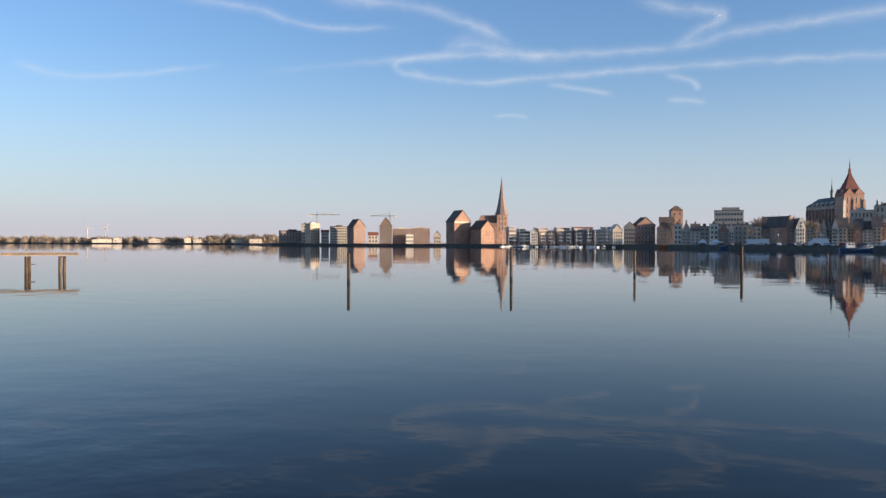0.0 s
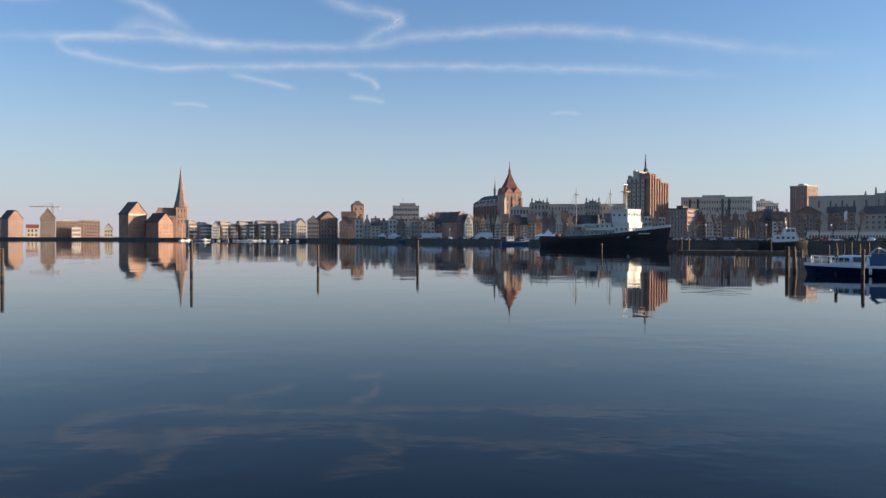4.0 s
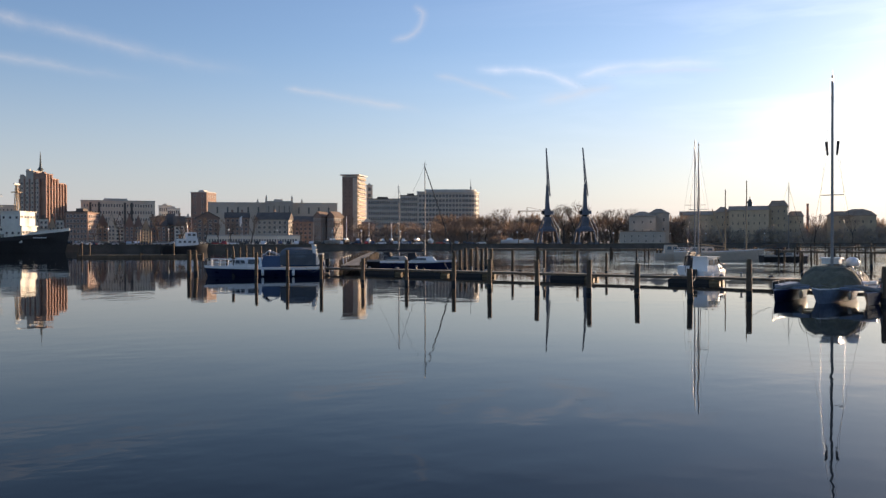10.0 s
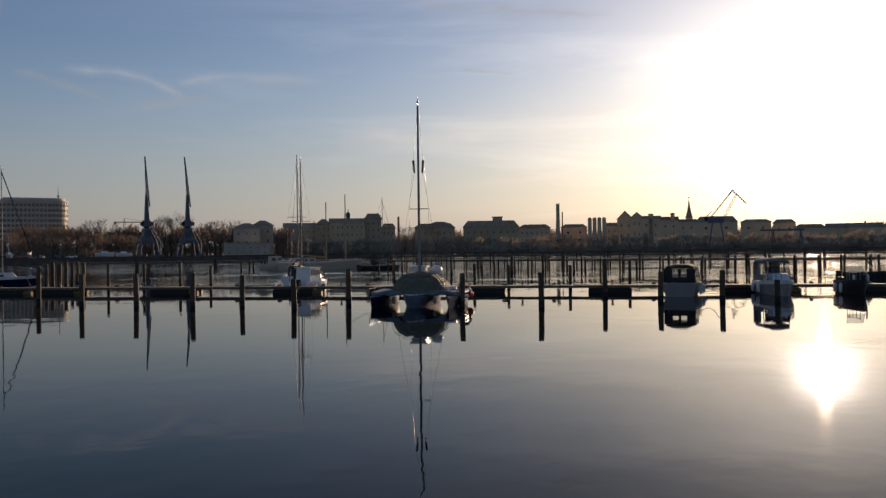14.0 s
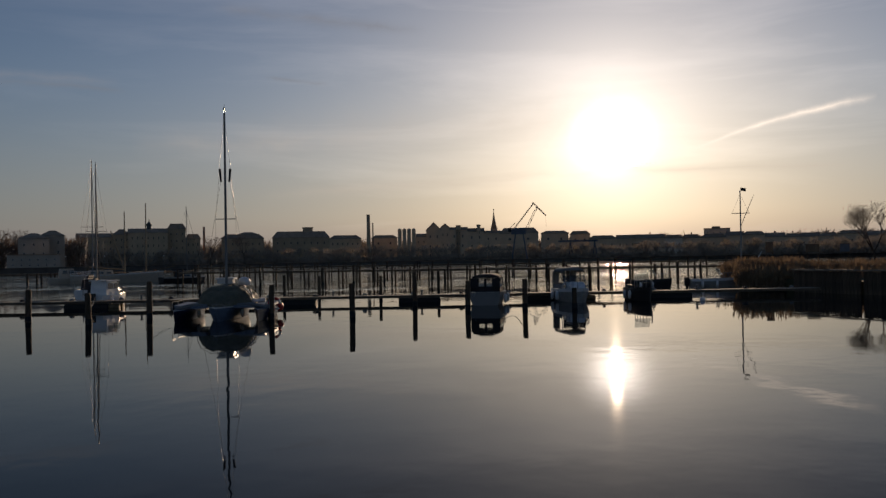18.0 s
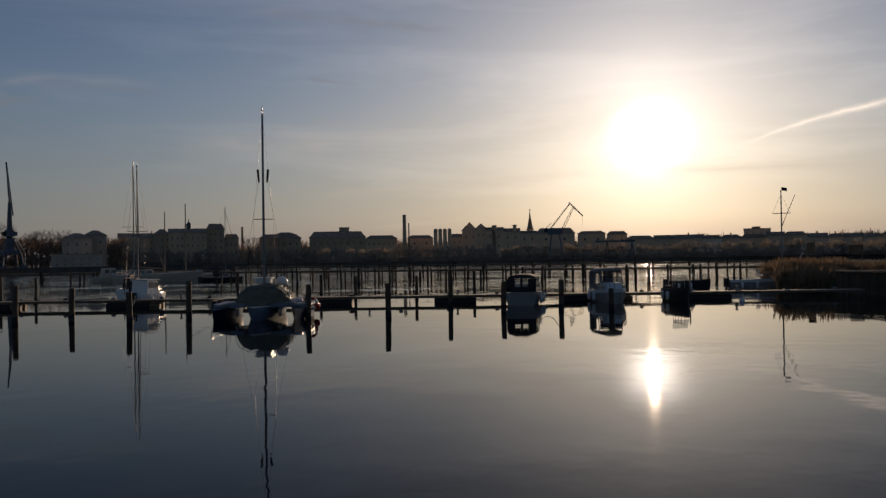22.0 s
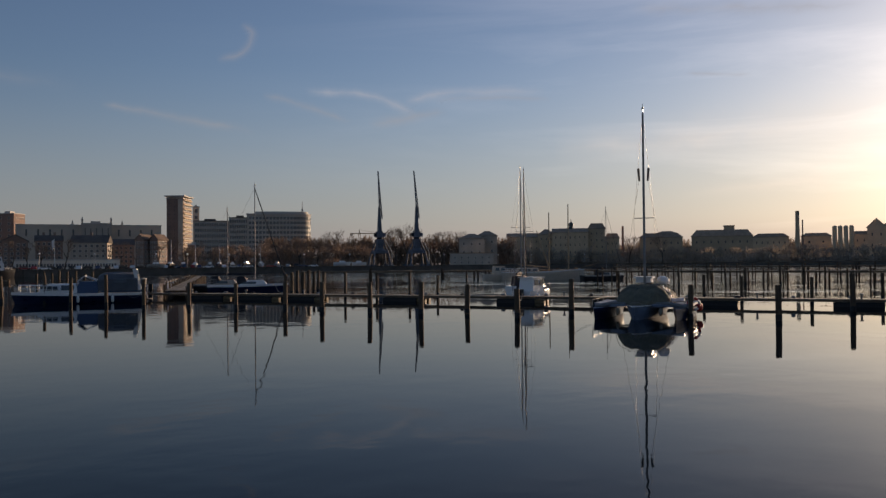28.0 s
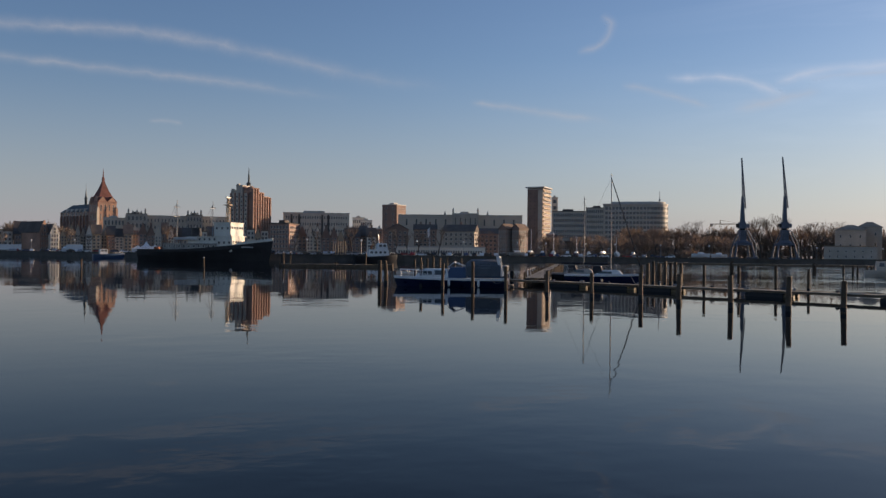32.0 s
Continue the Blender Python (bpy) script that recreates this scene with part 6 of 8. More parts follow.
for i in range(172):
    az = -17 + (i % 92) * 0.51 if i < 138 else 3.9 + (i - 138) * 0.27 if i < 158 else -14.5 + (i - 158) * 0.42 + (0.25 if i > 91 else 0)
    if 91 < i < 138 and az < 3.4 and rc.random() < 0.5:
        continue
    az = az + rc.uniform(-0.12, 0.12)
    if -5.6 < az < 3.4 and rc.random() < 0.5:
        continue
    pr = rc.choice((0, 0, 1, 1, 2, 4, 4, 3, 1))
    m_ = Matrix.Translation(P(az, quay_at(az) + rc.choice((4, 4, 9, 10, 15)), LAND)) @ Matrix.Rotation(radians(-az + rc.choice((0, 180, 90, 84))), 4, "Z")
    if pr not in first:
        first[pr] = True
        cars[pr].matrix_world = m_
        c_ = cars[pr]
    else:
        c_ = copy_thing(cars[pr], m_)
    c_["label"] = ("white parked car on the quay", "silver parked car on the quay", "dark blue parked car on the quay", "red parked car on the quay", "black parked car on the quay")[pr]


def lamp_proto():
    b = thing("street_lamp", (0, 0, -50), "grey street lamp with a round head on the quay", "street lamp", "quay lamps")
    s = Shape()
    s.tube((0, 0, 0), (0, 0, 5.2), 0.09, 0.06, 6)
    s.tube((0, 0, 0), (0, 0, 0.7), 0.16, n=8)
    part("pole", s, "lampm", b)
    s = Shape()
    s.lathe(((0.05, 5.2), (0.3, 5.35), (0.36, 5.6), (0.25, 5.85), (0.05, 5.95)), 10)
    part("globe", s, "gel", b, "", True)
    return b


lamp = lamp_proto()
lamp_at = (-18.9, -11.0, -8.6, 5.6, 9.2, 12.9, 16.0, 19.6, 21.5, 24.1, 26.0, 28.9, 31.9, 38.2, 41.8, 44.0, 47.5)
for i, a in enumerate(lamp_at):
    m_ = Matrix.Translation(P(a, quay_at(a) + 7, LAND))
    if i == 0:
        lamp.matrix_world = m_
    else:
        copy_thing(lamp, m_)

def laid_up(az, back_, L, mast, mat, turn, label):
    """A boat ashore on a cradle, some with the mast stepped."""
    b = thing("laid_up_boat", P(az, quay_at(az) + back_, LAND), label, "boat", "boats ashore", turn - az)
    s, sh_ = hull_shape(L, L * 0.32, L * 0.12, 0.4, 0.7, 0.7, 10, None, 2.0)
    o = part("hull", s, mat, b)
    o.location = (0, 0, 1.1)
    o = part("deck", deck_shape(sh_, 0.05), "gel", b)
    o.location = (0, 0, 1.1)
    o = part("cabin", cabin_shape(-L * 0.18, L * 0.22, L * 0.2, L * 0.15, L * 0.12 + 1.1, 0.75, 0.15, 0.6, 0.86), "gel", b)
    for x_ in (-L * 0.25, L * 0.2):
        s = Shape()
        s.span((x_ - 0.12, -L * 0.14, 0), (x_ + 0.12, L * 0.14, 0.55))
        part("cradle_beam", s, "rust", b)
    if mast:
        s = Shape()
        s.tube((L * 0.05, 0, 1.4), (L * 0.05, 0, mast), 0.11, 0.07, 6)
        part("mast", s, "gel", b)
    return b


LU = "laid-up boat on a cradle among parked cars"
for az, back_, L, mast, mat, turn in ((19.6, 8, 6.5, 0, "shipd", 10), (20.5, 13, 7.0, 11.5, "blackh", 70), (21.25, 7, 6.0, 0, "bluep", 100), (22.0, 12, 6.5, 10.5, "gel", 82), (22.9, 8, 5.5, 0, "shipd", 100), (23.5, 11, 6.0, 9.5, "navy", 75),
                                      (24.3, 7, 5.8, 0, "gel", 95), (25.2, 12, 6.6, 0, "blackh", 60), (26.1, 9, 6.4, 9.0, "gel", 105), (27.2, 12, 6.0, 0, "bluep", 70), (31.4, 6, 8.0, 0, "gel", 0), (32.5, 6, 7.0, 0, "gel", 178)):
    laid_up(az, back_, L, mast, mat, turn, {"bluep": "blue ", "navy": "dark blue ", "gel": "white ", "shipd": "weathered buff ", "blackh": "black "}[mat] + LU)

fl = thing("flagpole", P(13.75, 342, LAND), "white flag hanging from a pole before the terminal", "flag")
s = Shape()
s.tube((0, 0, 0), (0, 0, 11.5), 0.09, 0.05, 7)
part("pole", s, "gel", fl)
s = Shape()
s.loft([[(-0.1 - 0.9 * k, 0.18 * math.sin(k * 7), 11.3 - 0.6 * k), (-0.1 - 0.9 * k, 0.18 * math.sin(k * 7) + 0.04, 11.3 - 0.6 * k), (-0.1 - 0.7 * k, 0.18 * math.sin(k * 7) + 0.04, 8.3 - 1.3 * k), (-0.1 - 0.7 * k, 0.18 * math.sin(k * 7), 8.3 - 1.3 * k)] for k in (0, 0.2, 0.4, 0.6, 0.8, 1.0)])
part("flag", s, "gel", fl)

# white marquees, van, box trailers and quay sheds
for i, (az, w, h) in enumerate(((-4.95, 5, 3.4), (-4.45, 6, 5.0), (-3.95, 5, 3.6), (-16.3, 7, 3.4), (-15.5, 5, 4.2), (-14.7, 8, 3.6), (-9.0, 5, 3.4))):
    b = thing("marquee", P(az, max(345, quay_at(az) + 10), LAND), "white peaked marquee on the quay", "tent", "marquees", -az)
    s = Shape()
    s.span((-w / 2, -w / 2, 0), (w / 2, w / 2, 1.9))
    part("side_walls", s, "gel", b)
    s = Shape()
    s.loft([[(-w / 2 * k, -w / 2 * k, z), (w / 2 * k, -w / 2 * k, z), (w / 2 * k, w / 2 * k, z), (-w / 2 * k, w / 2 * k, z)] for k, z in ((1.06, 1.9), (0.55, 1.9 + (h - 1.9) * 0.35), (0.2, 1.9 + (h - 1.9) * 0.7), (0.02, h))])
    part("roof", s, "gel", b)
for az, w in ((-12.2, 11.5), (-8.6, 7.0), (-16.9, 6.0)):
    b = thing("box_trailer", P(az, quay_at(az) + 8, LAND), "long white box trailer parked on the quay", "trailer", "quay trailers", -az)
    s = Shape()
    s.span((-w / 2, -1.2, 0.9), (w / 2, 1.2, 3.6))
    part("box", s, "gel", b)
    s = Shape()
    s.span((-w / 2, -1.0, 0.6), (w / 2, 1.0, 0.9))
    part("chassis", s, "black", b)
    for x_ in (-w * 0.35, -w * 0.22, w * 0.3):
        for y_ in (-1.0, 1.0):
            s = Shape()
            s.tube((x_, y_ - 0.15, 0.48), (x_, y_ + 0.15, 0.48), 0.48, n=10)
            part("wheel", s, "black", b)


def yacht_far(az, d, L, mast, label, turn, hullm="gel", group="moored yachts", housem="gel"):
    """A moored sailing yacht."""
    b = thing("sailing_yacht", N(az, d, 0), label, "sailboat", group, turn - az)
    s, sh_ = hull_shape(L, L * 0.31, L * 0.10, 0.35, 0.7, 0.4, 12, True)
    part("hull", s, [hullm, housem], b)
    part("deck", deck_shape(sh_, 0.03), housem, b)
    z = L * 0.10
    c_ = part("cabin", cabin_shape(-L * 0.12, L * 0.24, L * 0.19, L * 0.13, z, L * 0.055 + 0.05, 0.1, 0.5, 0.85), housem, b)
    for sg in (-1, 1):
        part("window", pane(-L * 0.08, z + 0.15, L * 0.1, z + 0.38, sg * L * 0.088, 0.03, 0.03, sg), "glass", c_)
    s = Shape()
    s.loft([[(-L * 0.14, -L * 0.1, z), (-L * 0.14, L * 0.1, z), (-L * 0.14, L * 0.08, z + 0.95), (-L * 0.14, -L * 0.08, z + 0.95)], [(-L * 0.02, -L * 0.08, z + 0.4), (-L * 0.02, L * 0.08, z + 0.4), (-L * 0.05, L * 0.07, z + 0.98), (-L * 0.05, -L * 0.07, z + 0.98)]])
    part("sprayhood", s, "canvasd", b)
    rig(b, L * 0.08, z, mast, 0.06 if d < 300 else 0.12, (0.5,), L * 0.28, (L * 0.48, 0, z * 1.15), (-L * 0.49, 0, z), -L * 0.36, furl=0.085 if "rolled" in label else 0.03)
    part("pulpit", rail_shape(sh_, 0.6, 9, 11, 0.02), "alu", b)
    part("pushpit", rail_shape(sh_, 0.6, 0, 1, 0.02), "alu", b)
    s = Shape()
    s.span((-L * 0.5 - 0.06, -0.2, -0.3), (-L * 0.5 + 0.02, 0.2, z * 0.8))
    part("rudder", s, hullm, b)
    return b


# distant marina along the left quay
rm = random.Random(8)
for i in range(23):
    az = -28.3 + i * 0.345 + rm.uniform(-0.15, 0.15)
    yacht_far(az * SPREAD, 640 + rm.uniform(-15, 25), rm.uniform(8, 11), rm.uniform(10, 15.5), "white sailing yacht moored in the distant marina", rm.choice((70, 95, 110, 20)), rm.choice(("gel", "gel", "bluep")))


# ---- the marina ----
def pile(az, d, top, r=0.17, label="dark weathered timber mooring pile standing in the water", group="mooring piles", lean=(0, 0), cap=False):
    s = Shape()
    rr = random.Random(int(az * 100) + int(d))
    prof = [(r * 1.02, -0.8), (r * rr.uniform(0.96, 1.05), 0.0), (r * rr.uniform(0.94, 1.03), top * 0.35), (r * rr.uniform(0.93, 1.0), top * 0.7), (r * 0.95, top - 0.06), (r * 0.82, top)]
    n = 10
    s.loft([[((q * rr.uniform(0.95, 1.05)) * math.cos(2 * math.pi * i / n) + lean[0] * z, (q * rr.uniform(0.95, 1.05)) * math.sin(2 * math.pi * i / n) + lean[1] * z, z) for i in range(n)] for q, z in prof])
    b = thing("mooring_pile", N(az, d, 0), label, "pile", group)
    part("shaft", s, "pile", b)
    s = Shape()
    s.lathe(((r * 1.05, 0.0), (r * 1.07, 0.12), (r * 1.05, 0.30)), 10, (lean[0] * 0.2, lean[1] * 0.2, 0))
    part("weed_band", s, "black", b, "dark band of weed at the waterline")
    if cap:
        s = Shape()
        s.lathe(((r * 1.0, top), (r * 1.02, top + 0.05), (r * 0.3, top + 0.16)), 10, (lean[0] * top, lean[1] * top, 0))
        part("cap", s, "gel", b, "pale cap on the pile head")
    return b


FRONT = [(13.34, 77, 2.3), (14.79, 71, 2.2), (16.84, 69.5, 2.4), (19.06, 62.8, 2.1), (21.82, 61.6, 1.85), (24.78, 60.6, 1.75), (27.95, 59.8, 1.9), (30.37, 54.6, 1.9), (33.58, 52.7, 1.9),
         (37.0, 50.6, 1.95), (40.12, 50.8, 1.75), (43.5, 46.4, 1.6), (47.1, 49.5, 2.05), (54.72, 45.7, 1.8), (60.08, 45.5, 1.8), (64.3, 54.8, 2.2), (67.85, 50, 1.7), (71.7, 50.6, 1.75), (75.0, 50, 1.2)]
for i, (a, d, t) in enumerate(FRONT):
    pile(a, d, t, 0.155 if a > 26 else 0.14, lean=(0.02 * math.sin(i * 2.1), 0.02 * math.cos(i * 1.7)))
for a, d, t, ln in ((10.55, 84, 2.3, 0.0), (11.0, 83, 2.3, -0.06)):
    pile(a, d, t, 0.2, lean=(ln, 0))
for a, d, t, r in ((-39.05, 65, 2.2, 0.12), (-28.1, 70, 2.7, 0.12), (-19.95, 80, 2.3, 0.12), (-13.28, 90, 2.7, 0.14), (-8.3, 146, 1.6, 0.14), (-0.95, 150, 1.9, 0.15)):
    pile(a, d, t, r, "slim lone timber pile out in the water", "channel piles", cap=(a > -5))
for i, (a, t) in enumerate(((12.9, 2.2), (13.3, 2.5), (13.75, 2.3), (14.15, 2.6), (14.6, 2.4), (15.1, 2.5), (15.6, 2.2), (16.05, 2.4))):
    pile(a, 112 + (i % 3) * 4, t, 0.15, "yellowish timber pile in a cluster behind a motor yacht", "rear piles")
for i, (a, t) in enumerate(((28.4, 2.2), (28.75, 2.4), (29.15, 2.2), (29.5, 2.5), (29.85, 2.3), (30.15, 2.4), (30.5, 2.3), (28.0, 2.0))):
    pile(a, 90 + (i % 3) * 3, t, 0.17, "dark timber pile in a close row", "rear piles")
for a, d, t in ((31.93, 78, 2.3), (34.05, 78, 2.25), (36.25, 78, 2.25), (38.15, 80, 1.95), (43.6, 80, 1.7), (50.2, 88, 2.0), (55.6, 72, 1.9), (57.9, 70, 1.8), (62.0, 66, 1.8), (65.9, 72, 2.0)):
    pile(a, d, t, 0.13, "slim timber pile beyond the landing stage", "rear piles")


def jetty(name, a0, d0, a1, d1, z, width, label, bay=2.4, rail=None, piles=True, boards=True, pr=0.13, board_step=0.22, group="", deep=0.18):
    """A long landing stage: two beams, cross boards, and piles in pairs."""
    p, q = N(a0, d0, 0), N(a1, d1, 0)
    L = (q - p).length
    ang = math.atan2((q - p).y, (q - p).x)
    b = thing(name, p, label, "jetty", group, math.degrees(ang))
    nb = int(L / bay)
    rr = random.Random(int(L * 7))
    for sg in (-1, 1):
        for k in range(0, nb, 4):
            s = Shape()
            x0, x1 = L * k / nb, min(L, L * (k + 4) / nb)
            s.span((x0, sg * width * 0.42 - 0.07, z - deep - 0.04), (x1 + 0.02, sg * width * 0.42 + 0.07, z - 0.04))
            part("beam", s, "wood", b)
    if boards:
        nbd = int(L / board_step)
        me_ = [Shape().span((-board_step * 0.46, -width / 2, 0), (board_step * 0.46, width / 2, 0.045)).mesh("plank", "plank")]
        if nbd <= 300:
            for i in range(nbd):
                o = put("plank", me_[0], b, (board_step * (i + 0.5), rr.uniform(-0.02, 0.02), z - 0.04 + rr.uniform(0, 0.008)))
        else:
            s = Shape()
            for i in range(nbd):
                y = rr.uniform(-0.03, 0.03)
                x = board_step * (i + 0.5)
                s.span((x - board_step * 0.46, -width / 2 + y, z - 0.04), (x + board_step * 0.46, width / 2 + y, z + 0.005 + rr.uniform(0, 0.01)))
            o = part("planks", s, "plank", b)
            tagged(o, kind="stuff")
    if piles:
        for k in range(nb + 1):
            for sg in (-1, 1):
                if rr.random() < 0.08:
                    continue
                s = Shape()
                top = z + (rr.uniform(0.1, 0.55) if rail is None else rail * rr.uniform(0.9, 1.15))
                lx = rr.uniform(-0.06, 0.06)
                s.tube((L * k / nb, sg * width * 0.5, -0.8), (L * k / nb + lx, sg * width * 0.5, top), pr * rr.uniform(0.85, 1.15), pr * 0.9, 7)
                part("post", s, "pile", b)
    if rail:
        for sg in (-1, 1):
            for k in range(0, nb, 5):
                s = Shape()
                s.span((L * k / nb, sg * width * 0.5 - 0.05, z + rail * 0.85), (min(L, L * (k + 5) / nb), sg * width * 0.5 + 0.05, z + rail * 0.85 + 0.12))
                part("handrail", s, "wood", b)
    return b, L


# floating landing stage with pontoons along the front piles
stage, LST = jetty("landing_stage", 19.6, 85, 90.0, 66.5, 0.5, 1.3, "long low timber landing stage on floats", bay=4.0, piles=False, board_step=0.36, deep=0.14)
PONTOONS = ((22.0, 24.2), (25.0, 27.3), (28.0, 30.1), (34.7, 36.9), (42.3, 44.8), (48.6, 50.6), (55.2, 57.7), (63.2, 66.0), (71.6, 75.6), (79.6, 82.4))


def along_stage(az):
    """How far along the stage a bearing from the viewpoint meets it."""
    d, p0 = N(az, 1, 0), stage.matrix_world.translation
    ux = stage.matrix_world.col[0]
    return (p0.y * d.x - p0.x * d.y) / (ux.x * d.y - ux.y * d.x)


for k, (a0, a1) in enumerate(PONTOONS):
    x0, x1 = along_stage(a0), along_stage(a1)
    s = Shape()
    s.loft([[(x_, y_, z_) for x_, y_ in ((x0 + i_, -0.62 + i_), (x1 - i_, -0.62 + i_), (x1 - i_, 0.62 - i_), (x0 + i_, 0.62 - i_))] for i_, z_ in ((0.06, -0.25), (0.0, -0.18), (0.0, 0.24), (0.06, 0.30))])
    part("pontoon", s, "black", stage, "dark float under the stage")
    if k in (0, 1, 2, 3, 4, 8):
        for y_ in (-0.35, 0.35):
            s = Shape()
            s.tube((x1, y_, 0.1), (x1 + 0.75, y_, 0.1), 0.17, n=10)
            part("float", s, "float", stage, "yellow plastic float")
for u in (0.06, 0.13, 0.2, 0.28, 0.37, 0.46, 0.53, 0.61, 0.68, 0.79, 0.9):
    s = Shape()
    s.lathe(((0.07, 0.5), (0.07, 0.75), (0.12, 0.78), (0.12, 0.84), (0.03, 0.87)), 8, (LST * u, -0.5, 0.02))
    part("bollard", s, "wire", stage)
for i in range(26):
    u = (i + 0.5) / 26
    s = Shape()
    rr = random.Random(i)
    r_ = rr.uniform(0.12, 0.22)
    s.lathe(((r_, 0), (r_ * 1.1, 0.06), (r_ * 0.7, 0.13), (r_ * 0.2, 0.15)), 9, (0, 0, 0))
    c_ = single("rope_coil", s, "canvas" if i % 3 else "canvasd", stage.matrix_world @ Vector((LST * u, rr.uniform(-0.4, 0.4), 0.535)), "coiled mooring rope lying on the landing stage", "rope coil", "rope coils")

# boarded pier that runs from the stage towards the town quay
pier, LP = jetty("boarded_pier", 21.0, 84, 22.6, 205, 0.72, 2.0, "broad brown boarded pier with low posts", bay=3.0, rail=None, pr=0.11, board_step=0.45)
for i in range(9):
    s = Shape()
    s.span((3 + i * 2.6, 0.95, 0.72), (3.16 + i * 2.6, 1.08, 1.5))
    part("rail_post", s, "gel" if i % 2 else "wood", pier)
s = Shape()
s.span((2.5, 0.98, 1.36), (26, 1.05, 1.46))
part("hand_rail", s, "wood", pier)

# jetties behind
jetty("old_jetty", 29.0, 168, 43.5, 158, 1.75, 1.0, "old grey jetty on tall piles", bay=11.0, rail=None, pr=0.22, board_step=0.6, deep=0.35)
jetty("old_jetty", 42.6, 158, 50.0, 150, 1.75, 1.0, "old grey jetty on tall piles", bay=3.2, rail=None, pr=0.16, board_step=0.6)
jetty("old_jetty", 49.0, 130, 86.0, 104, 1.75, 1.2, "old timber jetty with a row of crooked piles", bay=2.6, rail=None, pr=0.13, board_step=0.5, deep=0.24)
jetty("old_jetty", 50.0, 182, 87.0, 150, 2.1, 1.2, "old timber jetty with a row of crooked piles", bay=3.0, rail=0.55, pr=0.14, board_step=0.6, deep=0.24)
for a in (40.1, 40.62, 40.88, 41.4, 41.62, 41.88):
    pile(a, 157, 1.75, 0.17, "dark pile under an old grey jetty", "rear piles")
for i in range(16):
    a = 52 + i * 2.05
    d = 118 - (a - 52) * 0.42 + random.Random(i).uniform(-6, 6)
    pile(a, d, random.Random(i + 50).uniform(1.7, 2.5), 0.15, "crooked old pile before the rear jetty", "rear piles", lean=(random.Random(i).uniform(-0.06, 0.06), 0))

# pontoon dock with posts near the ship
jetty("floating_dock", 3.95, 181, 11.4, 178, 0.55, 2.2, "low floating dock with pale posts", bay=9.0, rail=None, pr=0.16, board_step=0.6, deep=0.5)
for a in (4.15, 4.6, 9.6):
    pile(a, 180, 3.0, 0.17, "pale capped guide pile of a floating dock", "dock piles", cap=True)

# fish platform on legs at the far end
pl = thing("pile_platform", N(-58.0, 92, 0), "weathered timber platform on four piles in the water", "platform", "", 58)
for x_, y_ in ((-1.4, -0.5), (-1.15, 0.6), (1.55, -0.6), (1.95, 0.5)):
    s = Shape()
    s.tube((x_, y_, -0.8), (x_ * 1.02, y_, 1.6), 0.17, 0.15, 8)
    part("leg", s, "pile", pl)
s = Shape()
for i in range(5):
    y0 = -0.75 + i * 0.31
    s = Shape()
    s.span((-6.5, y0, 1.68), (3.4, y0 + 0.27, 1.76))
    part("plank", s, "plank", pl)
for x_ in (-1.3, 1.75):
    s = Shape()
    s.span((x_ - 0.1, -0.8, 1.5), (x_ + 0.1, 0.85, 1.68))
    part("cross_beam", s, "wood", pl)
s = Shape()
s.tube((-1.3, -0.7, 0.85), (-0.6, -0.7, 0.85), 0.05, n=6)
part("stub_brace", s, "wood", pl)
s = Shape()
s.span((-3.6, -0.6, 1.76), (3.2, -0.5, 1.98))
part("kick_board", s, "wood", pl)

# ---- boats ----
# navy motor yacht with a tent over its cockpit
my = thing("motor_yacht", N(15.35, 77.5, 0), "navy and white motor yacht with a slate grey cockpit tent", "motorboat", "", 180 - 15.55 - 6)
s, sh = hull_shape(10.6, 3.2, 0.76, 0.45, 0.9, 0.5, 16, True, 2.2)
part("hull", s, ["navy", "gel"], my, "navy hull with a white topside band")
part("deck", deck_shape(sh, 0.06), "gel", my)
c_ = part("cabin", cabin_shape(0.1, 3.3, 2.5, 1.8, 0.85, 0.78, 0.15, 1.0, 0.82), "gel", my, "low white trunk cabin")
for sg in (-1, 1):
    part("window", pane(0.3, 1.10, 1.42, 1.50, sg * 1.17, 0.09, 0.03, sg), "glass", c_)
    part("window", pane(1.58, 1.10, 2.45, 1.46, sg * 1.08, 0.12, 0.03, sg), "glass", c_)
s = Shape()
s.add([(2.95, -0.8, 1.18), (2.95, 0.8, 1.18), (2.5, 0.7, 1.56), (2.5, -0.7, 1.56), (2.99, -0.8, 1.18), (2.99, 0.8, 1.18), (2.54, 0.7, 1.57), (2.54, -0.7, 1.57)], [(0, 1, 2, 3), (7, 6, 5, 4), (0, 4, 5, 1), (2, 6, 7, 3)])
part("front_window", s, "glass", c_)
s = Shape()
prof = [(-1.45, 1.0), (1.45, 1.0), (1.42, 2.0), (1.15, 2.45), (0, 2.62), (-1.15, 2.45), (-1.42, 2.0)]
s.loft([[(x_, y_ * k, 1.0 + (z_ - 1.0) * h_) for y_, z_ in prof] for x_, k, h_ in ((-1.5, 0.94, 0.80), (-1.9, 1.0, 0.94), (-2.8, 1.0, 0.96), (-4.2, 1.0, 0.94), (-4.6, 0.98, 0.86))])
t_ = part("cockpit_tent", s, "tent", my, "slate grey canvas tent over the cockpit")
hs_ = part("helm_cover", cabin_shape(-1.5, 0.35, 2.55, 2.45, 0.82, 0.98, 0.1, 0.4, 0.86), "bluep", my, "blue canvas cover over the helm")
s = Shape()
s.loft([[(0.15 - k * 0.55, y_ * (1 - 0.1 * k), 1.78 + 0.45 * k) for y_ in (-1.05, 1.05)] + [(0.11 - k * 0.55, y_ * (1 - 0.1 * k), 1.78 + 0.45 * k) for y_ in (1.05, -1.05)] for k in (0, 1)])
part("windscreen", s, "clear", hs_)
s = Shape()
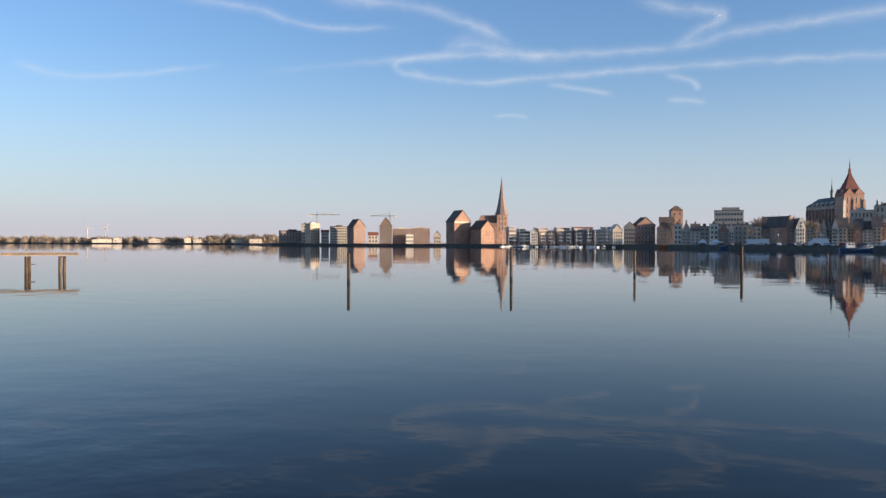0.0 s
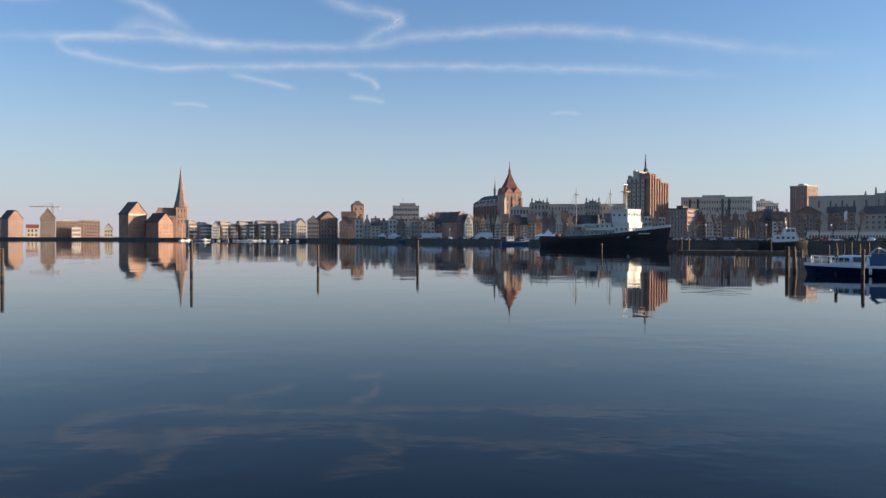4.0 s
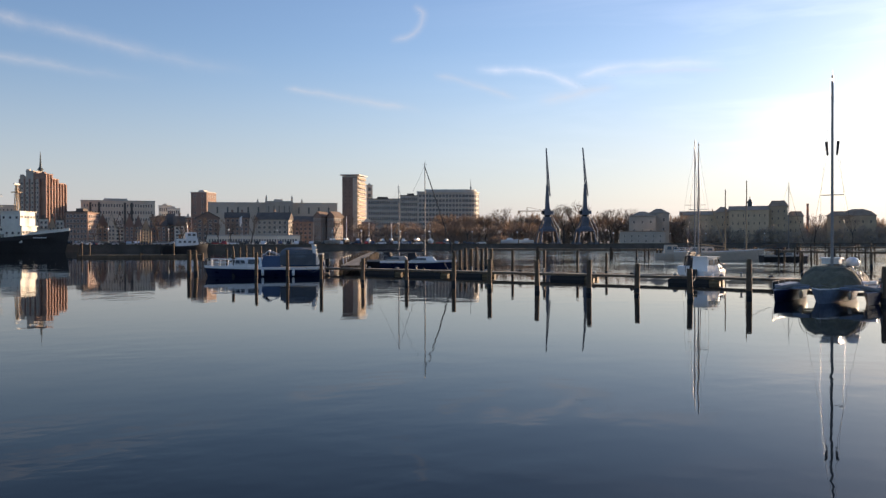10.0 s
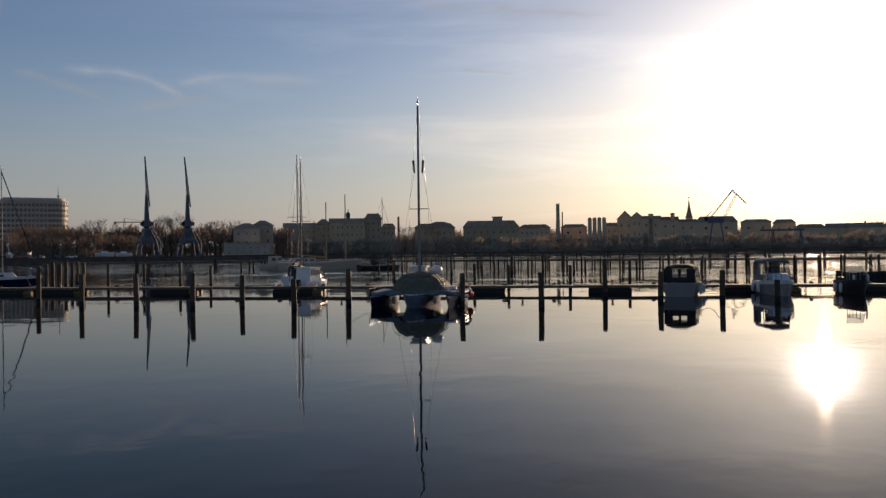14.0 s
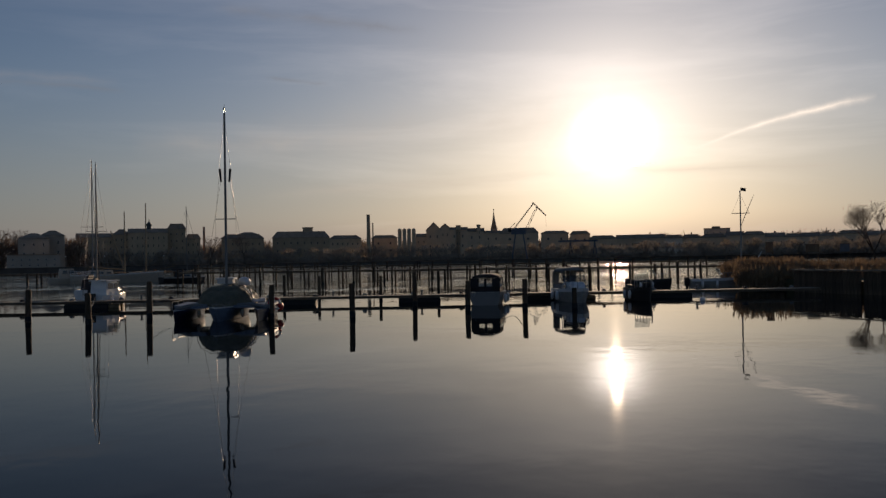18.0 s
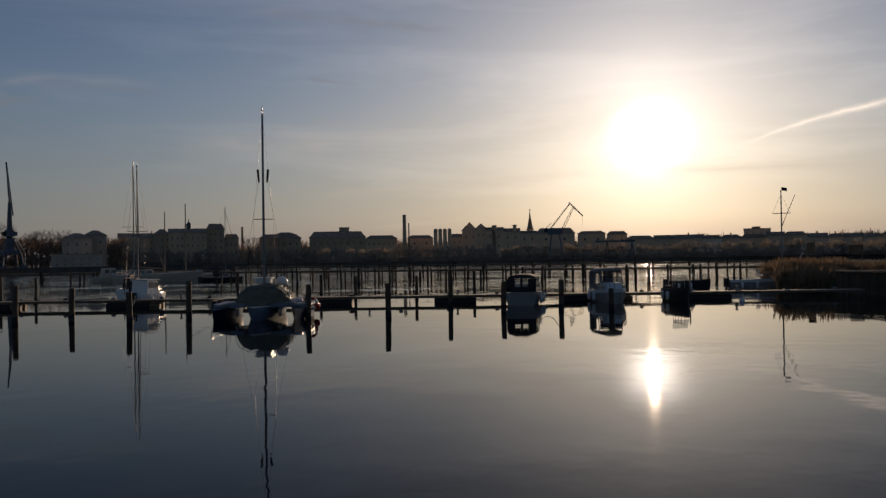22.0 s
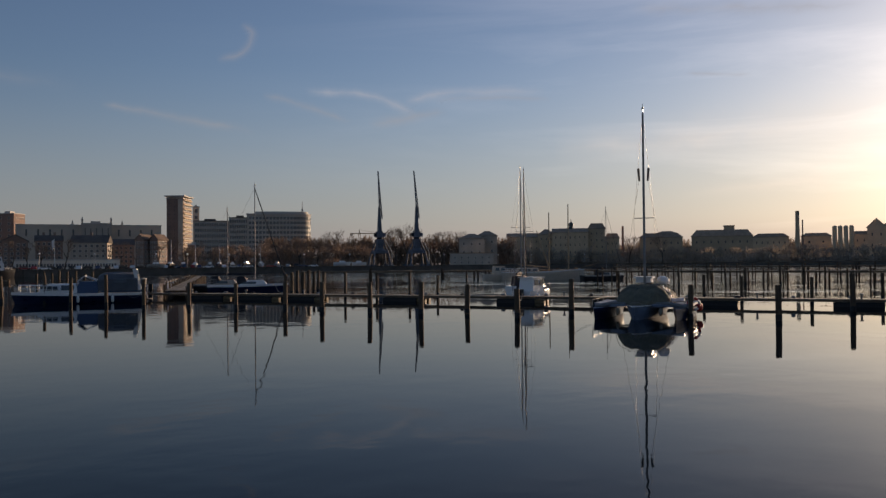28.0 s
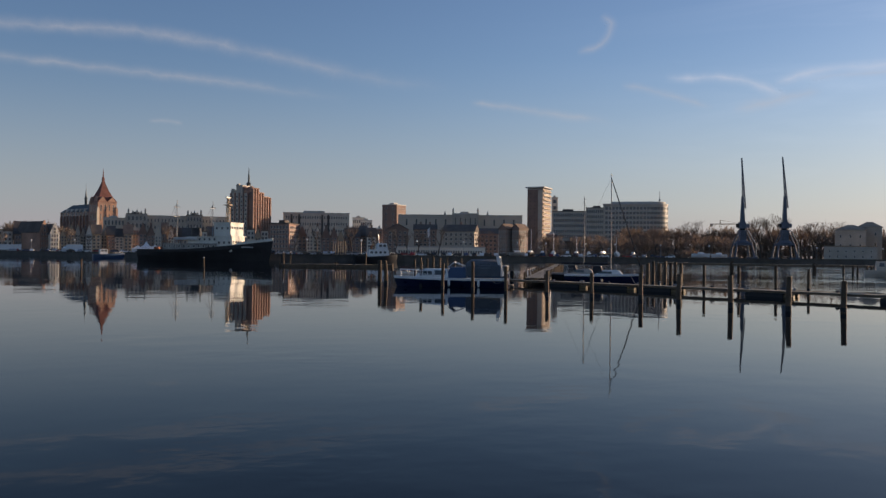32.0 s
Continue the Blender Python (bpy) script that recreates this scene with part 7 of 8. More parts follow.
s.tube((-0.42, -0.95, 2.24), (-0.42, 0.95, 2.24), 0.045, n=6)
for sg in (-1, 1):
    s.tube((-0.42, sg * 0.95, 2.24), (0.15, sg * 1.05, 1.78), 0.035, n=6)
    s.tube((-0.42, sg * 0.95, 2.24), (-1.4, sg * 1.08, 1.85), 0.035, n=6)
part("screen_frame", s, "gel", hs_, "white screen frame")
for sg in (-1, 1):
    part("tent_window", pane(-3.7, 1.65, -2.7, 2.15, sg * 1.44, 0.09, 0.02, sg), "glass", t_)
s = Shape()
for sg in (-1, 1):
    s.loft([[(-4.55, sg * 1.2, 1.0), (-4.8, sg * 1.2, 1.0), (-4.8, sg * 1.3, 1.0), (-4.55, sg * 1.3, 1.0)], [(-4.2, sg * 1.2, 2.75), (-4.5, sg * 1.2, 2.75), (-4.5, sg * 1.3, 2.75), (-4.2, sg * 1.3, 2.75)]])
s.span((-4.5, -1.3, 2.7), (-4.2, 1.3, 2.82))
part("radar_arch", s, "gel", my, "white raked arch at the stern")
part("bow_rail", rail_shape(sh, 0.6, 10, 15, 0.03), "gel", my)
fenders(my, sh, (4, 8), 1)
s = Shape()
s.span((-5.0 - 0.7, -1.2, 0.15), (-5.0, 1.2, 0.25))
part("bathing_platform", s, "wood", my)


def cruiser(az, d, L, turn, label, hullm, tentm, cabin=True, name="cabin_cruiser", tent=1.0, stripe="gel", motor=True):
    """A small cabin boat: hull, foredeck, cabin, windscreen and a canvas top with clear windows."""
    b = thing(name, N(az, d, 0), label, "motorboat", "small motorboats", turn - az)
    s, sh_ = hull_shape(L, L * 0.37, 0.8, 0.35, 0.9, 0.4, 14, True, 2.2)
    part("hull", s, [hullm, stripe], b)
    part("deck", deck_shape(sh_, 0.05), "gel" if cabin else "plank", b)
    w = L * 0.3
    if cabin:
        c = part("cabin", cabin_shape(L * 0.02, L * 0.36, w, w * 0.6, 0.82, 0.5, 0.05, 0.7, 0.85), "gel", b)
        for sg in (-1, 1):
            part("window", pane(L * 0.06, 0.95, L * 0.2, 1.15, sg * w * 0.46, 0.03, 0.03, sg), "glass", c)
    s = Shape()
    s.add([(L * 0.1, -w / 2, 1.2), (L * 0.1, w / 2, 1.2), (L * 0.02, w * 0.45, 1.75), (L * 0.02, -w * 0.45, 1.75), (L * 0.12, -w / 2, 1.2), (L * 0.12, w / 2, 1.2), (L * 0.04, w * 0.45, 1.75), (L * 0.04, -w * 0.45, 1.75)], [(0, 1, 2, 3), (7, 6, 5, 4), (0, 4, 5, 1), (2, 6, 7, 3), (0, 3, 7, 4), (1, 5, 6, 2)])
    part("windscreen", s, "clear", b)
    if tent:
        k = w / 2 * 1.05
        h = 1.05 + 0.85 * tent
        s = Shape()
        for x_ in (L * 0.02, -L * 0.2, -L * 0.42):
            s.loft([[(x_ - 0.04, -k, 0.85), (x_ + 0.04, -k, 0.85), (x_ + 0.04, -k * 0.96, 0.85), (x_ - 0.04, -k * 0.96, 0.85)], [(x_ - 0.04, -k * 0.9, h), (x_ + 0.04, -k * 0.9, h), (x_ + 0.04, -k * 0.86, h), (x_ - 0.04, -k * 0.86, h)]])
            s.loft([[(x_ - 0.04, k, 0.85), (x_ + 0.04, k, 0.85), (x_ + 0.04, k * 0.96, 0.85), (x_ - 0.04, k * 0.96, 0.85)], [(x_ - 0.04, k * 0.9, h), (x_ + 0.04, k * 0.9, h), (x_ + 0.04, k * 0.86, h), (x_ - 0.04, k * 0.86, h)]])
        f_ = part("tent_frame", s, tentm, b)
        s = Shape()
        s.loft([[(x_, y_ * q, z_) for y_, z_ in ((-k * 0.94, h - 0.22), (-k * 0.86, h), (-k * 0.4, h + 0.12), (k * 0.4, h + 0.12), (k * 0.86, h), (k * 0.94, h - 0.22), (k * 0.8, h - 0.1), (-k * 0.8, h - 0.1))] for x_, q in ((L * 0.06, 0.92), (-L * 0.05, 1), (-L * 0.4, 1), (-L * 0.46, 0.95))])
        part("tent_roof", s, tentm, b, "", True)
        for sg in (-1, 1):
            s = Shape()
            s.add([(L * 0.02, sg * k, 0.85), (-L * 0.43, sg * k, 0.85), (-L * 0.43, sg * k * 0.985, 1.15), (L * 0.02, sg * k * 0.985, 1.15), (L * 0.02, sg * k * 0.97, 0.85), (-L * 0.43, sg * k * 0.97, 0.85), (-L * 0.43, sg * k * 0.955, 1.15), (L * 0.02, sg * k * 0.955, 1.15)],
                  [(0, 1, 2, 3), (7, 6, 5, 4), (3, 2, 6, 7), (0, 3, 7, 4), (1, 5, 6, 2)])
            part("side_cloth", s, tentm, b)
        s = Shape()
        for y0, y1 in ((-k, -k * 0.45), (k * 0.45, k), (-k * 0.08, k * 0.08)):
            s.span((-L * 0.45, y0, 0.85), (-L * 0.43, y1, h - 0.15))
        s.span((-L * 0.45, -k, 0.85), (-L * 0.43, k, 1.2))
        part("back_cloth", s, tentm, b)
    if motor:
        s = Shape()
        s.span((-L * 0.5 - 0.45, -0.2, 0.2), (-L * 0.5 - 0.05, 0.2, 1.0))
        s.span((-L * 0.5 - 0.35, -0.08, -0.5), (-L * 0.5 - 0.15, 0.08, 0.3))
        part("outboard_motor", s, "black", b)
    part("bow_rail", rail_shape(sh_, 0.45, 9, 13, 0.02, False), "alu", b)
    fenders(b, sh_, (3, 7), -1)
    return b


cruiser(69.35, 57, 6.0, 84, "grey small cabin boat under a black canvas top", "alu", "canvasd", tent=0.95, stripe="shipd", motor=False)
cruiser(74.9, 58, 5.4, -76, "white and brown cabin cruiser with a raised wheelhouse top", "shipd", "canvas", True, "cabin_cruiser", 1.3, "gel")
cruiser(79.3, 58.5, 3.6, -70, "small open boat with a dark cover at the stage", "blackh", "canvasd", False, "open_boat", 0, "blackh")
wb = cruiser(44.75, 66.5, 4.3, 60, "small white cabin boat with a boxy wheelhouse behind the landing stage", "gel", "canvas", True, "cabin_cruiser", 0)
wh = part("wheelhouse", cabin_shape(-1.5, 0.2, 1.25, 1.2, 0.8, 1.05, 0.05, 0.25, 0.92), "gel", wb)
for sg in (-1, 1):
    part("window", pane(-1.3, 1.3, -0.6, 1.7, sg * 0.6, 0.02, 0.03, sg), "glass", wh)
    part("window", pane(-0.5, 1.3, 0.0, 1.7, sg * 0.59, 0.02, 0.03, sg), "glass", wh)
s = Shape()
s.span((-1.6, -0.68, 1.85), (0.2, 0.68, 1.91))
part("roof", s, "gel", wh)
cruiser(17.3, 104, 7.5, 170, "blue motorboat behind a navy yacht", "bluep", "canvas", True, "motorboat", 0.6)
cruiser(84.0, 79, 4.4, 12, "small pale motorboat with a windscreen at the stage end", "shipd", "canvas", False, "motorboat", 0, "gel")
cruiser(80.0, 77, 3.6, 8, "small dark dinghy at the stage end", "blackh", "canvasd", False, "dinghy", 0, "blackh")

# sailing yachts by the stage
yacht_far(25.6, 95, 8.6, 11.6, "dark blue sailing yacht with a rolled foresail", -4, "navy")
yacht_far(23.9, 104, 8.0, 9.6, "dark sailing yacht beside a boarded pier", -10, "blackh", housem="shipd")
yacht_far(43.97, 72, 6.2, 10.7, "white sailing boat behind the landing stage", 85)
yacht_far(43.7, 84, 7.5, 12.3, "white sailing boat with a tall pale mast", 80)
yacht_far(49.2, 145, 8.0, 12.0, "black-hulled old sailing boat at the old jetty", 30, "blackh", housem="shipd")
# old white ketch and a small motor sailer at the rear jetty
kt = thing("old_ketch", N(45.25, 150, 0), "old white timber ketch with a pale stem moored at a jetty", "sailboat", "", -45.25)
s, shk = hull_shape(14.4, 3.8, 1.25, 0.7, 0.6, 0.8, 16, None, 2.4)
part("hull", s, "concrete", kt, "weathered white timber hull")
part("deck", deck_shape(shk, 0.25), "wood", kt)
s = Shape()
for p0, p1 in zip(shk, shk[1:]):
    for sg in (-1, 1):
        s.tube((p0[0], sg * p0[1], p0[2]), (p1[0], sg * p1[1], p1[2]), 0.07, n=5)
part("rubbing_strake", s, "gel", kt, "white rail along the sheer")
kc = part("deckhouse", cabin_shape(-4.6, -0.6, 2.2, 2.0, 1.15, 1.0, 0.1, 0.3, 0.9), "concrete", kt)
for k in range(3):
    part("window", pane(-4.2 + k * 1.2, 1.55, -3.4 + k * 1.2, 1.9, -1.05, 0.03, 0.03, -1), "glass", kc)
part("fore_cabin", cabin_shape(1.6, 4.0, 1.8, 1.4, 1.2, 0.55, 0.1, 0.3, 0.9), "concrete", kt)
s = Shape()
s.tube((6.2, 0, 1.9), (7.25, 0, 0.05), 0.16, 0.12, 6)
part("stem", s, "gel", kt, "bright white stem")
s = Shape()
s.tube((6.6, 0, 2.1), (9.2, 0, 2.7), 0.12, 0.07, 6)
part("bowsprit", s, "wood", kt)
for x_, h_ in ((4.4, 13.2), (1.05, 11.8)):
    s = Shape()
    s.tube((x_, 0, 1.2), (x_, 0, h_), 0.13, 0.08, 7)
    m_ = part("mast", s, "buff", kt)
    for sg in (-1, 1):
        s = Shape()
        s.tube((x_, 0, h_ * 0.9), (x_ - 0.4, sg * 1.75, 1.4), 0.02, n=4)
        part("shroud", s, "wire", m_)
for x0, z0, x1, z1 in ((1.0, 2.2, -4.4, 2.7), (0.9, 2.4, -1.1, 8.6)):
    s = Shape()
    s.tube((x0, 0.1, z0), (x1, 0.1, z1), 0.12, 0.08, 6)
    part("spar", s, "buff", kt)
part("pulpit", rail_shape(shk, 0.7, 0, 5, 0.025), "gel", kt)
ms = thing("motor_sailer", N(42.45, 152, 0), "small white motor sailer with a wheelhouse at a jetty", "motorboat", "", -42.45 + 8)
s, shm = hull_shape(6.4, 2.4, 1.0, 0.4, 0.75, 0.5, 12, None, 2.2)
part("hull", s, "concrete", ms)
part("deck", deck_shape(shm, 0.1), "gel", ms)
mc = part("wheelhouse", cabin_shape(-1.6, 1.0, 1.8, 1.6, 0.95, 1.55, 0.1, 0.5, 0.88), "concrete", ms)
for k in range(2):
    part("window", pane(-1.2 + k * 1.0, 1.65, -0.45 + k * 1.0, 2.2, -0.86, 0.06, 0.03, -1), "glass", mc)
part("bow_rail", rail_shape(shm, 0.6, 6, 11, 0.025), "gel", ms)

# trimaran, bows towards the open water
tri = thing("trimaran", N(51.95, 47.8, 0), "faded blue trimaran with side decks under an olive tarpaulin", "trimaran", "", -90 - 51.95 - 10)
s, sh = hull_shape(7.0, 1.85, 0.66, 0.10, 0.75, 0.35, 14, None, 2.2)
part("main_hull", s, "fadedb", tri, "faded blue centre hull")
part("deck", deck_shape(sh, 0.04), "fadedb", tri)
s = Shape()
for p0, p1 in zip(sh[8:], sh[9:]):
    for sg in (-1, 1):
        s.tube((p0[0], sg * p0[1], p0[2] + 0.01), (p1[0], sg * p1[1], p1[2] + 0.01), 0.035, n=5)
part("toe_rail", s, "gel", tri, "white rail round the bow")
for sg in (-1, 1):
    s, shf = hull_shape(6.4, 1.1, 0.56, 0.12, 0.5, 0.25, 12, None, 1.9)
    f_ = part("float", s, "navy", tri, "dark outer float")
    f_.location = (0.3, sg * 2.08, 0)
    part("float_deck", deck_shape(shf, 0.02), "fadedb", f_)
    for x_ in (-1.3, 1.7):
        s = Shape()
        s.tube((x_, sg * 0.7, 0.74), (x_, sg * 1.5, 0.80), 0.11, n=7)
        s.tube((x_, sg * 1.5, 0.80), (x_, sg * 2.4, 0.62), 0.11, 0.09, 7)
        part("cross_beam", s, "canvas", tri)
    s = Shape()
    n = 8
    s.loft([[(-2.5 + 0.05 * i, sg * (0.70 + 0.24 * i), 0.70 - 0.05 * math.sin(math.pi * i / n)), (2.35 - 0.16 * i, sg * (0.70 + 0.24 * i), 0.66 - 0.05 * math.sin(math.pi * i / n)),
             (2.35 - 0.16 * i, sg * (0.70 + 0.24 * i), 0.78 - 0.05 * math.sin(math.pi * i / n)), (-2.5 + 0.05 * i, sg * (0.70 + 0.24 * i), 0.82 - 0.05 * math.sin(math.pi * i / n))] for i in range(n + 1)])
    part("side_deck", s, "fadedb", tri, "faded blue wing deck out to the float")
    s = Shape()
    s.lathe(((0.02, 0), (0.09, 0.05), (0.11, 0.2), (0.09, 0.36), (0.02, 0.42)), 10, (2.05, sg * 1.12, 0.16))
    part("fender", s, "plank", tri, "weathered fender under the wing deck", True)
    for i in range(4):
        s = Shape()
        s.tube((2.0 - i * 1.3, sg * 2.5, 0.55), (2.0 - i * 1.3, sg * 2.5, 1.0), 0.018, n=5)
        part("stanchion", s, "alu", tri)
    s = Shape()
    s.tube((2.0, sg * 2.5, 1.0), (-1.9, sg * 2.5, 1.0), 0.012, n=4)
    part("guard_wire", s, "wire", tri)
rr = random.Random(3)
prof = [(-1.46, 0.72), (-1.42, 1.05), (-1.28, 1.38), (-1.08, 1.56), (-0.70, 1.72), (-0.34, 1.70), (0.0, 1.82), (0.34, 1.72), (0.76, 1.74), (1.12, 1.52), (1.32, 1.26), (1.44, 1.0), (1.48, 0.72)]
stations = [(2.15, 0.30, 0.16), (1.9, 0.46, 0.34), (1.65, 0.62, 0.52), (1.4, 0.78, 0.70), (1.15, 0.88, 0.84), (0.9, 0.95, 0.93), (0.6, 0.97, 0.99), (0.3, 1.0, 1.03), (0.0, 1.0, 1.0), (-0.3, 1.02, 0.97), (-0.6, 1.0, 1.02), (-0.9, 1.03, 1.0), (-1.2, 1.0, 0.95), (-1.5, 1.02, 0.98), (-1.8, 0.98, 0.97), (-2.1, 0.97, 0.93), (-2.4, 0.92, 0.86), (-2.7, 0.85, 0.7)]
s = Shape()
s.loft([[(x_ + rr.uniform(-0.03, 0.03), y_ * k + rr.uniform(-0.07, 0.07), 0.72 + (z_ - 0.72) * h_ * (1 - 0.08 * (i % 3 == 1)) + rr.uniform(-0.06, 0.06)) for y_, z_ in prof] for i, (x_, k, h_) in enumerate(stations)])
tarp = part("tarpaulin", s, "canvasg", tri, "creased olive tarpaulin over the cabin")
for x0, x1 in ((1.5, 0.9), (0.2, 0.2), (-0.9, -0.9), (-1.9, -1.9)):
    s = Shape()
    pts = [(x0 + (x1 - x0) * abs(y_) / 1.46, y_ * 1.03, 0.72 + (z_ - 0.72) * 1.04) for y_, z_ in prof]
    for a, c in zip(pts, pts[1:]):
        s.tube(a, c, 0.016, n=4)
    part("lashing", s, "canvas", tarp)
s = Shape()
s.loft([[(1.32, -0.75, 0.80), (1.36, -0.75, 0.80), (1.36, -0.08, 0.80), (1.32, -0.08, 0.80)], [(0.92, -0.62, 1.45), (0.96, -0.62, 1.45), (0.98, -0.12, 1.62), (0.94, -0.12, 1.62)]])
s.loft([[(1.32, 0.10, 0.80), (1.36, 0.10, 0.80), (1.36, 0.95, 0.80), (1.32, 0.95, 0.80)], [(0.96, 0.12, 1.62), (1.0, 0.12, 1.62), (0.96, 0.80, 1.42), (0.92, 0.80, 1.42)]])
part("front_flap", s, "canvasd", tarp, "dark folded flap at the front of the cover")
s = Shape()
s.span((-0.9, -0.55, 1.86), (0.0, 0.25, 2.1))
s.span((-1.0, -0.65, 2.1), (0.1, 0.35, 2.18))
part("hatch_box", s, "gel", tri, "white hatch box")
s = Shape()
s.loft([[(-1.0 + 0.3 * math.cos(q) * k, 0.75 + 0.34 * math.sin(q) * k, z) for q in [2 * math.pi * i / 10 for i in range(10)]] for k, z in ((1.0, 1.75), (1.05, 1.95), (0.8, 2.12), (0.3, 2.2))])
part("buoy", s, "gel", tri, "", True)
for k in range(3):
    s = Shape()
    s.tube((0.55 - 0.1 * k, 1.28 + 0.10 * k, 0.8), (0.2 - 0.1 * k, 0.95 + 0.14 * k, 1.72 - 0.12 * k), 0.045, 0.035, 6)
    part("batten", s, "gel", tri, "pale batten leaning on the cover")
s = Shape()
s.loft([[(0.9 - 0.2 * i, 1.3 + 0.18 * i, 0.86 + 0.05 * (i % 2)), (0.4 - 0.2 * i, 1.3 + 0.18 * i, 0.86), (0.4 - 0.2 * i, 1.3 + 0.18 * i, 1.0 + 0.04 * (i % 2)), (0.9 - 0.2 * i, 1.3 + 0.18 * i, 1.02)] for i in range(5)])
part("folded_sail", s, "gel", tri, "white sail folded on the side deck")
s = Shape()
s.tube((3.35, 0, 0.62), (3.2, 0, 0.9), 0.014, n=5)
s.tube((3.2, -0.2, 0.9), (3.2, 0.2, 0.9), 0.014, n=5)
for sg in (-1, 1):
    s.tube((3.2, sg * 0.2, 0.9), (2.7, sg * 0.45, 0.68), 0.014, n=5)
part("pulpit", s, "wire", tri)
rig(tri, 0.3, 0.85, 11.15, 0.075, (0.44,), 1.2, None, None, None, False)
for sg in (-1, 1):
    s = Shape()
    s.tube((0.3, sg * 0.22, 7.4), (0.3, sg * 0.28, 8.1), 0.05, 0.07, 6)
    s.tube((0.3, sg * 0.24, 7.4), (0.2, sg * 1.4, 0.75), 0.007, n=4)
    part("radar_reflector", s, "black", tri)
# life rings and fenders by the trimaran
lr = thing("life_ring", N(54.95, 46.6, 0.75), "red and white life ring hung on a pile", "life ring", "", -55)
for k in range(8):
    s = Shape()
    a0_, a1_ = 2 * math.pi * k / 8, 2 * math.pi * (k + 1) / 8
    s.loft([[((0.3 + 0.07 * math.cos(q)) * math.cos(a_), 0.07 * math.sin(q), (0.3 + 0.07 * math.cos(q)) * math.sin(a_)) for q in [2 * math.pi * w_ / 8 for w_ in range(8)]] for a_ in (a0_, (a0_ + a1_) / 2, a1_)])
    part("segment", s, "red" if k % 2 else "gel", lr, "", True)
for a_, d_, z_, m_, lab in ((55.25, 48.6, 0.50, "red", "red round fender hung beside a pile"), (54.45, 46.6, 0.42, "gel", "white round fender hung beside a pile"), (54.3, 47.4, 0.15, "float", "yellow round fender hung beside a pile")):
    s = Shape()
    s.lathe(((0.03, -0.26), (0.17, -0.2), (0.25, 0.0), (0.2, 0.18), (0.06, 0.28), (0.03, 0.36)), 12)
    single("round_fender", s, m_, N(a_, d_, z_), lab, "fender", "round fenders", smooth=True)
# mooring lines
for i, (pa, pd, pz, xb) in enumerate(((47.1, 49.5, 1.2, (50.3, 49.5, 0.7)), (54.72, 45.7, 1.2, (53.4, 49.5, 0.7)), (67.85, 50, 1.2, (68.4, 53, 0.9)), (71.7, 50.6, 1.2, (70.3, 53.5, 0.9)), (19.06, 62.8, 1.3, (18.0, 70, 1.0)), (43.5, 46.4, 1.1, (43.9, 66, 0.9)), (27.95, 59.8, 1.2, (27.3, 90, 1.0)))):
    p, q = N(pa, pd, pz), N(*xb)
    s = Shape()
    pts = [p.lerp(q, k / 8) - Vector((0, 0, 0.45 * math.sin(math.pi * k / 8))) - p for k in range(9)]
    for a, c in zip(pts, pts[1:]):
        s.tube(a, c, 0.018, n=4)
    single("mooring_line", s, "canvas", p, "slack mooring line from a pile to a boat", "rope", "mooring lines")
s = Shape()
s.lathe(((0.03, -0.1), (0.15, -0.03), (0.19, 0.08), (0.15, 0.2), (0.05, 0.26), (0.02, 0.3)), 12)
single("mooring_buoy", s, "gel", N(83.2, 57.5, 0), "white round mooring buoy afloat by the bank", "buoy", smooth=True)

# ---- near bank: reeds, flagstaff, boards, trees ----
r = random.Random(31)
for part_no, (a0, a1, dn, df, h0, h1, n) in enumerate(((84.5, 86.0, 82, 100, 0.6, 1.3, 2200), (85.3, 89.2, 74, 96, 1.0, 1.75, 6500), (88.9, 98.5, 74, 92, 0.9, 1.5, 6500))):
    s = Shape()
    for i in range(n):
        az, d = r.uniform(a0, a1), dn + (df - dn) * r.random() ** 1.3
        p = N(az, d, 0.2 if d < dn + 4 else 0.85)
        h = r.uniform(h0, h1) * (0.6 + 0.4 * r.random())
        lx, ly = r.gauss(0.06, 0.2), r.gauss(0, 0.2)
        tip = p + Vector((lx, ly, h))
        tn = r.uniform(0, math.pi)
        s.blade(p, tip, 0.028, 0.016, tn)
        for k in range(2):
            q = p.lerp(tip, r.uniform(0.35, 0.8))
            s.blade(q, q + Vector((r.uniform(-0.3, 0.3), r.uniform(-0.3, 0.3), r.uniform(0.05, 0.4))), 0.03, 0.004, r.uniform(0, math.pi))
        if r.random() < 0.55:
            e = tip + Vector((r.uniform(-0.02, 0.16), r.uniform(-0.06, 0.06), r.uniform(0.18, 0.32)))
            s.blade(tip - Vector((0, 0, 0.05)), e, 0.06, 0.012, tn)
            s.blade(tip - Vector((0, 0, 0.05)), e, 0.06, 0.012, tn + 1.5)
    single("reed_bed", s, "reed", (0, 0, 0), "dense dry brown reeds along the bank", "reeds", kind="stuff")

fm = thing("flagstaff", N(85.62, 88, 0.85), "tall white flagstaff with yard and gaff", "flagstaff", "", -85.4)
hf = Z(0.0682, 88) - 0.85
s = Shape()
s.tube((0, 0, 0), (0, 0, hf), 0.09, 0.05, 8)
part("pole", s, "lampm", fm)
s = Shape()
s.tube((-0.85, 0, hf * 0.745), (0.85, 0, hf * 0.745), 0.035, n=6)
part("yard", s, "lampm", fm)
s = Shape()
s.tube((0.05, 0, hf * 0.60), (1.25, 0, hf * 0.96), 0.035, 0.025, 6)
part("gaff", s, "lampm", fm)
s = Shape()
for sg in (-1, 1):
    s.tube((sg * 0.8, 0, hf * 0.745), (0, 0, hf * 0.97), 0.012, n=4)
part("halyards", s, "wire", fm)
s = Shape()
